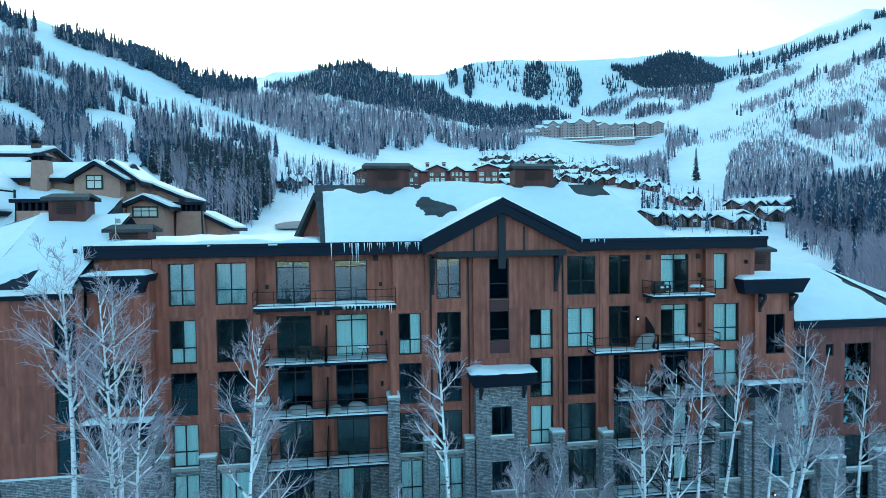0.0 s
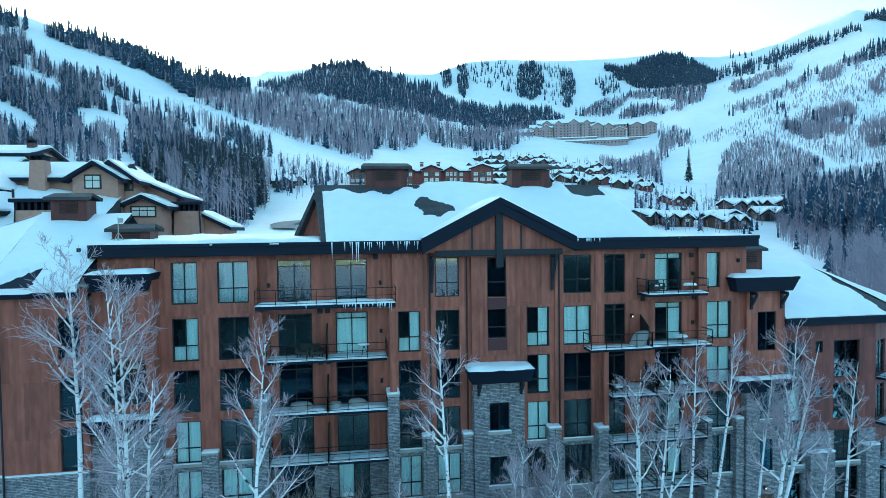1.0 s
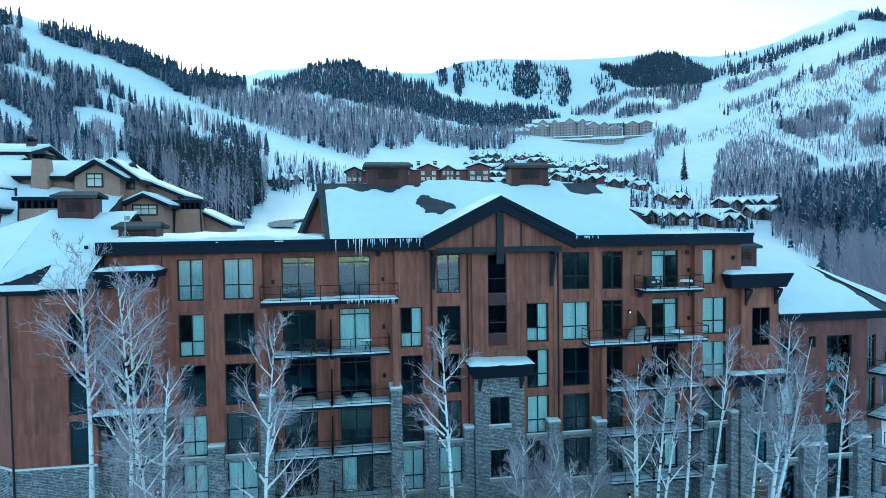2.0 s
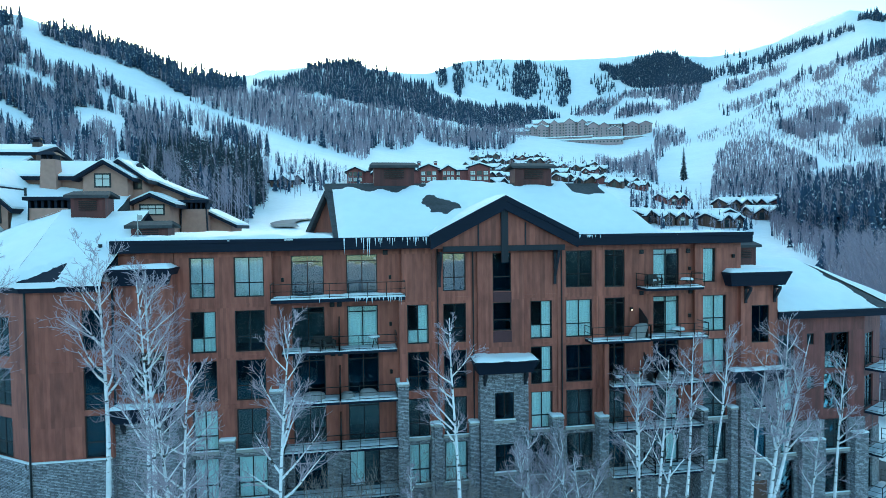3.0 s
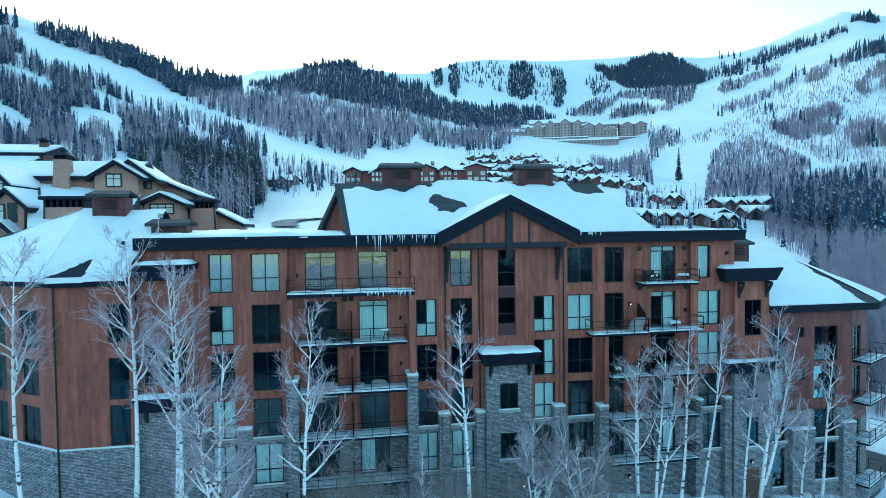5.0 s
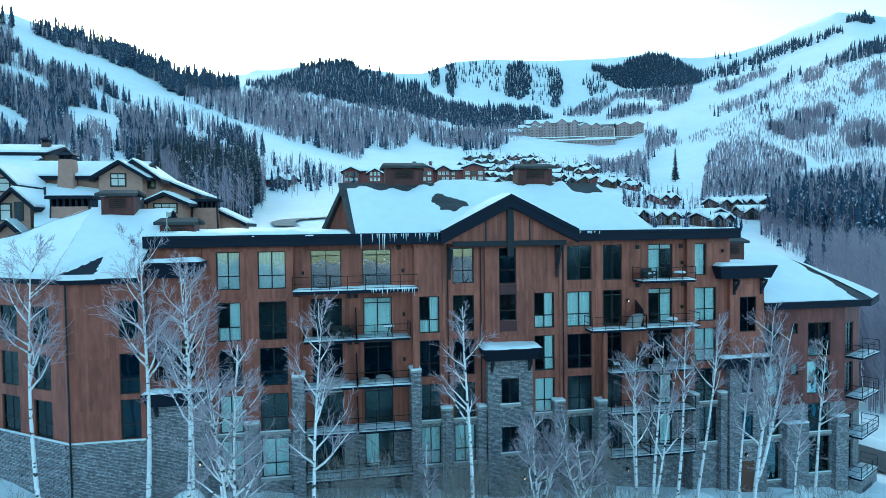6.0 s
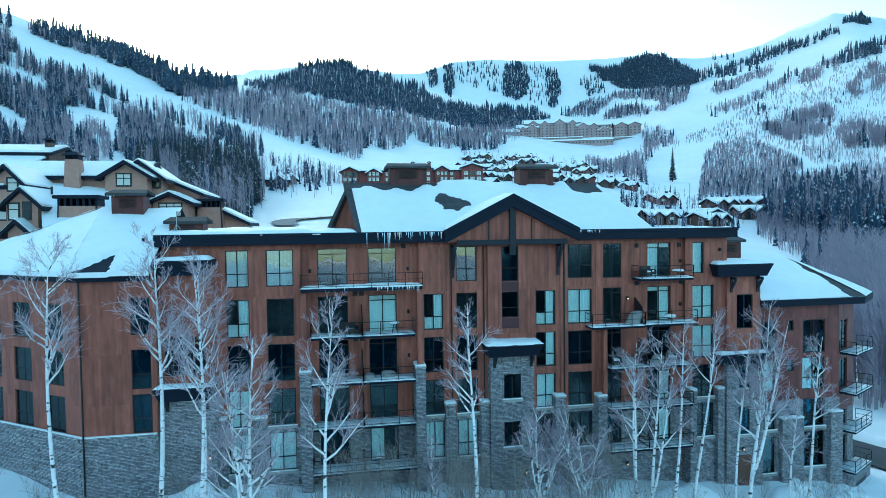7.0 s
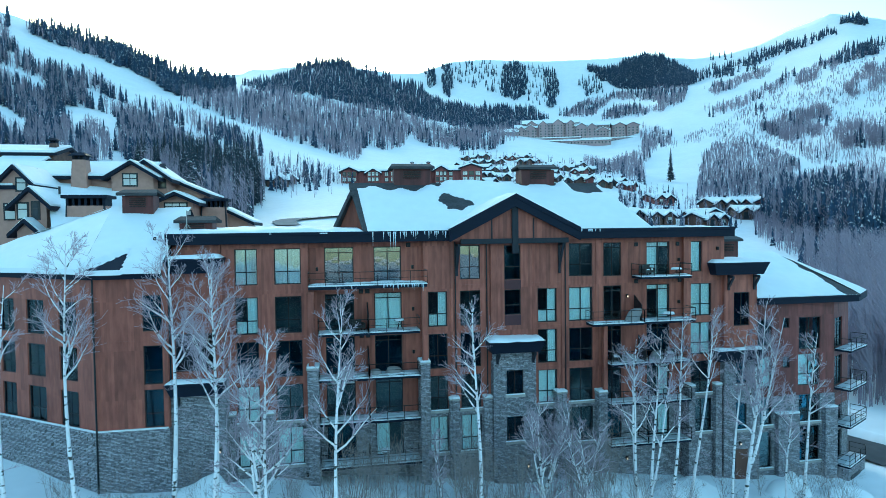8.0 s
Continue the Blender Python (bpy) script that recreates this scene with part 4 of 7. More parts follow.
for x0, x1, top in ((45.4, 47.5, -15.4), (50.15, 51.4, -15.1)):
    lp("stone_pier", Shape().box(x0, x1, y - 0.55, y, -24, top, 0.02), STONE)
    lp("pier_snow", Shape().box(x0 - 0.05, x1 + 0.05, y - 0.6, y, top, top + 0.16, 0.07), SNOW)
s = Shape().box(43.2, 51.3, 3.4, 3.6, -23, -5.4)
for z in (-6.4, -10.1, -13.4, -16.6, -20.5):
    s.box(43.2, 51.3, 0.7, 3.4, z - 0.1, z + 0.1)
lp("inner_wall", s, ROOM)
# The end of the wing turns back at an angle, with a stack of corner balconies.
END = Matrix.Translation((51.42, 0.3, 0)) @ Matrix.Rotation(radians(28.5), 4, "Z")
ops = [(0.3, 2.15, z + 0.05, z + 2.75) for z in (-9.95, -13.45, -16.8, -20.4)]
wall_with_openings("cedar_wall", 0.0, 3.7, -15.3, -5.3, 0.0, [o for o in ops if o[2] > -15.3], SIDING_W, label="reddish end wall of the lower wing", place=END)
wall_with_openings("stone_wall", 0.0, 3.7, -24, -15.3, -0.05, [o for o in ops if o[2] < -15.3], STONE, 0.4, label="ledge-stone end of the lower wing", place=END)
for o in ops:
    window(*o, 0.0, door=True, tint=True, place=END)
lp("inner_wall", setattr_free(Shape().box(0.1, 3.6, 1.6, 1.75, -23, -5.4), END), ROOM)
lp("side_wall", setattr_free(Shape().box(3.42, 3.7, 0.36, 10.0, -24, -5.3), END), SIDING)
for z in (-9.95, -13.45, -16.8, -20.4):
    b = balcony(0.05, 4.3, -1.35, -0.06, z, snow=0.1, seed=z)
    for o in (b, *b.children):
        o.data.transform(END)
lp("plinth", setattr_free(Shape().box(0.0, 4.25, -1.3, -0.06, -24, -20.62), END), STONE, label="stone plinth below the balconies")
lp("garage_door", setattr_free(Shape().box(0.5, 2.9, -1.36, -1.305, -24, -21.35, 0.02), END), FRAME, label="dark garage door")
# Hip roof.
A, B, C, D = Vector((43.1, -0.45, -5.0)), Vector((53.2, -0.45, -5.0)), Vector((52.0, 8.2, -1.7)), Vector((43.1, 8.2, -1.7))
F = Vector((57.0, 2.4, -5.0))
s = Shape()
s.face(A, B, C, D).face(B, F, C).face(F, (58, 14, -5.0), (52.5, 10, -1.7), C).face(D, C, (52.5, 14, -3), (43.1, 14, -3))
lp("hip_roof", s, SHINGLE, label="grey shingled hipped roof")
s = Shape()
k = Vector((0, 0, -0.62))
i = Vector((-0.1, 0.35, 0))
for a, b in ((A, B), (B, F), (F, Vector((58, 14, -5.0)))):
    s.face(a + k + i, b + k + i, b, a)
s.face(A + k + i, (43.1, 3, -5.62), (52, 6, -5.62), F + k + i, B + k + i)
s.beam((53.3, 3.0, -7.6), (55.2, 2.4, -5.7), 0.16, 0.2)
s.box(43.1, 53.25, -0.52, -0.38, -5.62, -5.02, 0.02)
s.box(43.1, 53.3, -0.6, -0.525, -5.2, -5.04, 0.02)
s.beam((53.2, -0.45, -5.32), (57.0, 2.4, -5.32), 0.14, 0.6)
lp("wing_fascia", s, NAVY, label="deep dark roof fascia")


def bare_right(p):
    return 1 - smooth_step(-0.2, 0.25, p.x - (53.2 - 0.139 * (p.y + 0.45)) + 0.5 + 0.16 * (6 - p.y) + 0.6 * noise.noise((p.x * 0.7, p.y * 0.7, 1)))


snow_on((A, B, C, D), 0.4, 41, "thick snow on the lower wing roof", bare=bare_right)
snow_on((B + Vector((0.5, 0.3, 0)), F, C, C + Vector((0.02, 0, 0))), 0.15, 42, "thin snow on the hip end of the lower wing")


# ---- bare aspens in front of the lodge ----
def bark_material():
    m = material("aspen_bark", (0.84, 0.80, 0.81), 0.75, 0.15, 3.0, bump=0.2)
    n, l = m.node_tree.nodes, m.node_tree.links
    b = n["Principled BSDF"]
    geo = n.new("ShaderNodeNewGeometry")
    mp = n.new("ShaderNodeMapping")
    mp.inputs["Scale"].default_value = (2.6, 2.6, 5.5)
    l.new(geo.outputs["Position"], mp.inputs["Vector"])
    vo = n.new("ShaderNodeTexNoise")
    vo.inputs["Scale"].default_value, vo.inputs["Detail"].default_value = 1.0, 2
    l.new(mp.outputs[0], vo.inputs["Vector"])
    mr = n.new("ShaderNodeMapRange")
    mr.inputs["From Min"].default_value, mr.inputs["From Max"].default_value = 0.59, 0.64
    l.new(vo.outputs[0], mr.inputs["Value"])
    mix = n.new("ShaderNodeMix")
    mix.data_type = "RGBA"
    l.new(mr.outputs[0], mix.inputs["Factor"])
    l.new(b.inputs["Base Color"].links[0].from_socket, mix.inputs["A"])
    mix.inputs["B"].default_value = (0.05, 0.045, 0.04, 1)
    l.new(mix.outputs["Result"], b.inputs["Base Color"])
    return m


BARK = bark_material()
TWIG = material("aspen_twigs", (0.49, 0.40, 0.455), 0.8, 0.25, 2.0, island=0.3)
SHRUB = material("bare_saplings", (0.30, 0.255, 0.24), 0.8, 0.3, 2.0, island=0.3)


def limb(shape, rnd, p, d, length, radius, depth, thick=None, up=0.2, kids=(5, 8), wander=0.18):
    """A bending branch with its own branches."""
    n = 5 if depth else 4
    pts, rad = [p.copy()], [radius]
    q, e = p.copy(), d.copy()
    for k in range(n):
        e = (e + Vector((rnd.uniform(-1, 1), rnd.uniform(-1, 1), rnd.uniform(-0.6, 1) + up)) * wander).normalized()
        q = q + e * (length / n)
        pts.append(q.copy())
        rad.append(max(0.009, radius * (1 - 0.8 * (k + 1) / n)))
    (thick if thick and depth > 1 else shape).tube(pts, rad, 5 if depth > 1 else 3, closed=False)
    if depth:
        for c in range(rnd.randint(*kids)):
            t = rnd.uniform(0.2, 1.0)
            i = min(n - 1, int(t * n))
            f = t * n - i
            s = pts[i].lerp(pts[i + 1], f)
            axis = (pts[i + 1] - pts[i]).normalized()
            side = axis.cross(Vector((rnd.uniform(-1, 1), rnd.uniform(-1, 1), rnd.uniform(-1, 1)))).normalized()
            a = rnd.uniform(0.45, 0.95)
            limb(shape, rnd, s, (axis * math.cos(a) + side * math.sin(a)).normalized(), length * rnd.uniform(0.38, 0.62) * (1.12 - 0.4 * t), max(0.012, radius * 0.5 * (1.15 - t * 0.6)), depth - 1, None, up, kids, wander)


def aspen(x, y, top, lean=(0, 0), r=0.17, seed=1, first=0.45, spread=1.0, fork=0, density=17, label="bare white-barked aspen standing in the snow"):
    rnd = random.Random(seed)
    z = land(x, y) - 0.3
    h = top - z
    t = thing("aspen_tree", label, "tree", (x, y, z), group="aspens before the lodge")
    s, c, g = Shape(), Shape(), Shape()
    stems = [(Vector((0, 0, 0)), Vector(lean), h, r)]
    n = 14
    for k in range(fork):
        a = rnd.uniform(0, 6.28)
        stems.append((None, Vector((math.cos(a) * 0.22 * spread, math.sin(a) * 0.1, 0)), h * rnd.uniform(0.85, 0.97), r * 0.72))
    main = []
    for i, (base, ln, hh, rr) in enumerate(stems):
        pts, rad = [], []
        f0 = 0.0
        if base is None:
            f0 = rnd.uniform(0.18, 0.34)
            base = main[int(f0 * n)]
            span = hh - base.z
        else:
            span = hh
        ph = rnd.uniform(0, 6)
        for k in range(n + 1):
            u = k / n
            off = Vector((math.sin(u * 3.6 + ph) - math.sin(ph), math.cos(u * 2.9 + ph) - math.cos(ph), 0)) * 0.3
            bend = Vector((ln[0], ln[1], 0)) * span * (u if i == 0 else u ** 0.75)
            pts.append(base + off * (1 if i == 0 else 0.5) + bend + Vector((0, 0, span * u)))
            rad.append(max(0.012, 0.88 * rr * (1 - 0.9 * u ** 1.15) * (1.25 - 0.25 * min(1, u * 12))))
        if i == 0:
            main = pts
        s.tube(pts, rad, 8)
        for k in range(density if i == 0 else int(density * 0.75)):
            u = first + (0.97 - first) * (k + rnd.uniform(0, 1)) / density if i == 0 else rnd.uniform(0.3, 0.97)
            j = min(n - 1, int(u * n))
            p = pts[j].lerp(pts[j + 1], u * n - j)
            a = rnd.uniform(0, 6.28)
            rise = rnd.uniform(0.6, 1.35)
            d = Vector((math.cos(a), math.sin(a), rise)).normalized()
            L = h * rnd.uniform(0.11, 0.185) * spread * (1.25 - 0.75 * (u - first) / (1 - first))
            limb(c, rnd, p, d, L, max(0.035, rr * 0.6 * (1.25 - u)), 2, g)
    for k in range(3):
        u = rnd.uniform(0.25, first)
        p = main[int(u * n)]
        a = rnd.uniform(0, 6.28)
        limb(c, rnd, p, Vector((math.cos(a), math.sin(a), -0.1)).normalized(), h * 0.07, 0.018, 1)
    part("trunk", s, BARK, t, "white bark with dark scars", smooth=True)
    part("limb", g, BARK, t, "pale main limbs", smooth=True)
    part("crown", c, TWIG, t, "dense fine bare branches", smooth=True)
    return t


aspen(-7.2, -9.2, 0.8, (-0.02, 0), 0.16, 11, 0.55, 0.9)
aspen(-11.5, -8.0, -1.6, (0.0, 0), 0.17, 12, 0.4, 1.0)
aspen(-2.85, -7.3, 0.9, (0.035, 0), 0.19, 43, 0.55, 0.95, density=18)
aspen(-0.2, -8.15, -0.3, (0.045, 0), 0.17, 14, 0.52, 0.95, density=18)
aspen(0.04, -10.3, -0.6, (0.01, 0), 0.15, 15, 0.52, 0.9)
aspen(4.47, -17.2, -3.5, (0.0, 0), 0.16, 16, 0.5, 0.85, fork=2, label="low-forking bare aspen with spreading stems")
aspen(7.4, -14.2, -2.5, (0.015, 0), 0.16, 17, 0.48, 1.0, density=16)
aspen(16.5, -8.1, -3.3, (0.005, 0), 0.17, 18, 0.5, 0.95, density=15)
aspen(29.0, -6.0, -7.0, (0.0, 0), 0.16, 19, 0.5, 1.0, fork=1, density=12)
aspen(29.9, -6.2, -6.6, (0.02, 0), 0.15, 20, 0.5, 0.95, fork=1, density=12)
aspen(31.5, -6.0, -5.4, (0.09, 0), 0.15, 21, 0.6, 0.8, density=12)
aspen(33.6, -5.2, -4.9, (0.1, 0), 0.15, 22, 0.6, 0.85, density=12)
aspen(37.7, -6.0, -5.2, (0.07, 0), 0.2, 23, 0.38, 1.25, fork=1, density=17)
aspen(36.6, -6.1, -6.6, (0.06, 0), 0.13, 24, 0.55, 0.8, density=11)
aspen(43.6, -5.0, -7.4, (0.14, 0), 0.15, 25, 0.5, 0.85, density=12)
aspen(42.2, -5.0, -12.0, (0.02, 0), 0.11, 26, 0.4, 0.9)
aspen(21.4, -7.0, -11.0, (0.02, 0), 0.13, 27, 0.15, 1.6, fork=3, label="gnarled low bare tree with tangled branches")
aspen(24.2, -7.5, -12.0, (-0.03, 0), 0.1, 28, 0.15, 1.6, fork=2, label="gnarled low bare tree with tangled branches")
aspen(14.6, -7.5, -12.2, (-0.15, 0), 0.09, 29, 0.4, 0.9)

# Thin bare saplings, each from one of a few grown shapes.
sap_meshes = []
for k in range(7):
    rnd = random.Random(60 + k)
    c = Shape()
    for q in range(rnd.randint(2, 4)):
        d = Vector((rnd.uniform(-0.25, 0.25), rnd.uniform(-0.25, 0.25), 1)).normalized()
        limb(c, rnd, Vector((rnd.uniform(-0.3, 0.3), rnd.uniform(-0.3, 0.3), 0)), d, rnd.uniform(3.2, 5.0), 0.035, 2, up=0.5, kids=(3, 6), wander=0.13)
    sap_meshes.append(c.data("sapling", SHRUB, True))
rnd = random.Random(8)
for k in range(150):
    x = rnd.choice([rnd.uniform(6, 18), rnd.uniform(17, 29), rnd.uniform(-12, 5), rnd.uniform(27, 47)])
    y = rnd.uniform(-9.5, -3.4) if x > -4 else rnd.uniform(-9, -5.5)
    sc = rnd.uniform(0.55, 1.25) if 5 < x < 28 else rnd.uniform(0.3, 0.65)
    t = thing("bare_sapling", "thin bare saplings growing out of the snow", "shrub", (x, y, land(x, y) - 0.1), group="saplings before the lodge")
    ob = new("stem", sap_meshes[k % 7])
    ob.parent = t
    t.rotation_euler[2] = rnd.uniform(0, 6.28)
    t.scale = (sc * 0.9, sc * 0.9, sc)


# ---- conifers and the far woods ----
def conifer_material(name, col, snow):
    m = material(name, col, 0.85, 0.45, 0.8, island=0.5)
    n, l = m.node_tree.nodes, m.node_tree.links
    b = n["Principled BSDF"]
    geo = n.new("ShaderNodeNewGeometry")
    nz = n.new("ShaderNodeTexNoise")
    nz.inputs["Scale"].default_value, nz.inputs["Detail"].default_value = 1.1, 3
    l.new(geo.outputs["Position"], nz.inputs["Vector"])
    mr = n.new("ShaderNodeMapRange")
    mr.inputs["From Min"].default_value, mr.inputs["From Max"].default_value = snow, snow + 0.04
    l.new(nz.outputs[0], mr.inputs["Value"])
    mix = n.new("ShaderNodeMix")
    mix.data_type = "RGBA"
    l.new(mr.outputs[0], mix.inputs["Factor"])
    l.new(b.inputs["Base Color"].links[0].from_socket, mix.inputs["A"])
    mix.inputs["B"].default_value = (0.7, 0.73, 0.76, 1)
    l.new(mix.outputs["Result"], b.inputs["Base Color"])
    return m


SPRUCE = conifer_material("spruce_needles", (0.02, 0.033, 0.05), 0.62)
# Bluer copy of the needle colour: the haze of distance is put into it.
SPRUCE_HAZE = conifer_material("far_spruce", (0.018, 0.038, 0.08), 0.62)
BARE_WOOD = material("far_bare_trees", (0.29, 0.245, 0.30), 0.9, 0.3, 0.5, island=0.5)
TRUNK = material("spruce_trunk", (0.07, 0.05, 0.04), 0.9, 0.3, 4)


def spruce_mesh(seed, h=18.0, w=2.4):
    """Drooping boughs in whorls, each a small bent fan."""
    rnd = random.Random(seed)
    c = Shape()
    z = 0.1 * h
    while z < h * 0.985:
        u = z / h
        reach = w * (1 - u) ** 0.85 * rnd.uniform(0.75, 1.15) + 0.12
        m = max(5, int(9 * (1 - u)) + 4)
        a0 = rnd.uniform(0, 6.28)
        for k in range(m):
            a = a0 + 6.283 * k / m + rnd.uniform(-0.25, 0.25)
            L = reach * rnd.uniform(0.7, 1.15)
            wd = L * 0.3 + 0.1
            ca, sa = math.cos(a), math.sin(a)
            dz = rnd.uniform(-0.45, -0.2) * L
            zz = z + rnd.uniform(-0.15, 0.15)
            p0, p1 = (0, 0, zz + 0.25), (ca * L, sa * L, zz + dz)
            mid = (ca * L * 0.6, sa * L * 0.6, zz + dz * 0.35 + 0.1)
            s1 = (mid[0] - sa * wd, mid[1] + ca * wd, mid[2] - 0.25)
            s2 = (mid[0] + sa * wd, mid[1] - ca * wd, mid[2] - 0.25)
            c.face(p0, s1, mid).face(p0, mid, s2).face(mid, s1, p1).face(mid, p1, s2)
        z += h * rnd.uniform(0.024, 0.036)
    c.face((0.12, 0, h * 0.94), (-0.06, 0.1, h * 0.94), (0, 0, h * 1.03)).face((-0.06, 0.1, h * 0.94), (-0.06, -0.1, h * 0.94), (0, 0, h * 1.03))
    return c


spruce_crowns = [spruce_mesh(70 + k, 18, 2.2 + 0.25 * k).data("crown", SPRUCE) for k in range(4)]
spruce_trunk = Shape().tube([(0, 0, -1), (0, 0, 9), (0, 0, 17)], [0.28, 0.18, 0.04], 7).data("trunk", TRUNK)


def spruce(x, y, h, k):
    t = thing("spruce_tree", "tall dark spruce flecked with snow on the slope", "tree", (x, y, land(x, y) - 0.3), group="spruces on the slopes")
    for name, me in (("trunk", spruce_trunk), ("crown", spruce_crowns[k % 4])):
        ob = new(name, me)
        ob.parent = t
    t.scale = (h / 18 * (0.85 + 0.3 * ((k * 37) % 10) / 10),) * 2 + (h / 18,)
    t.rotation_euler[2] = k * 1.7
    return t


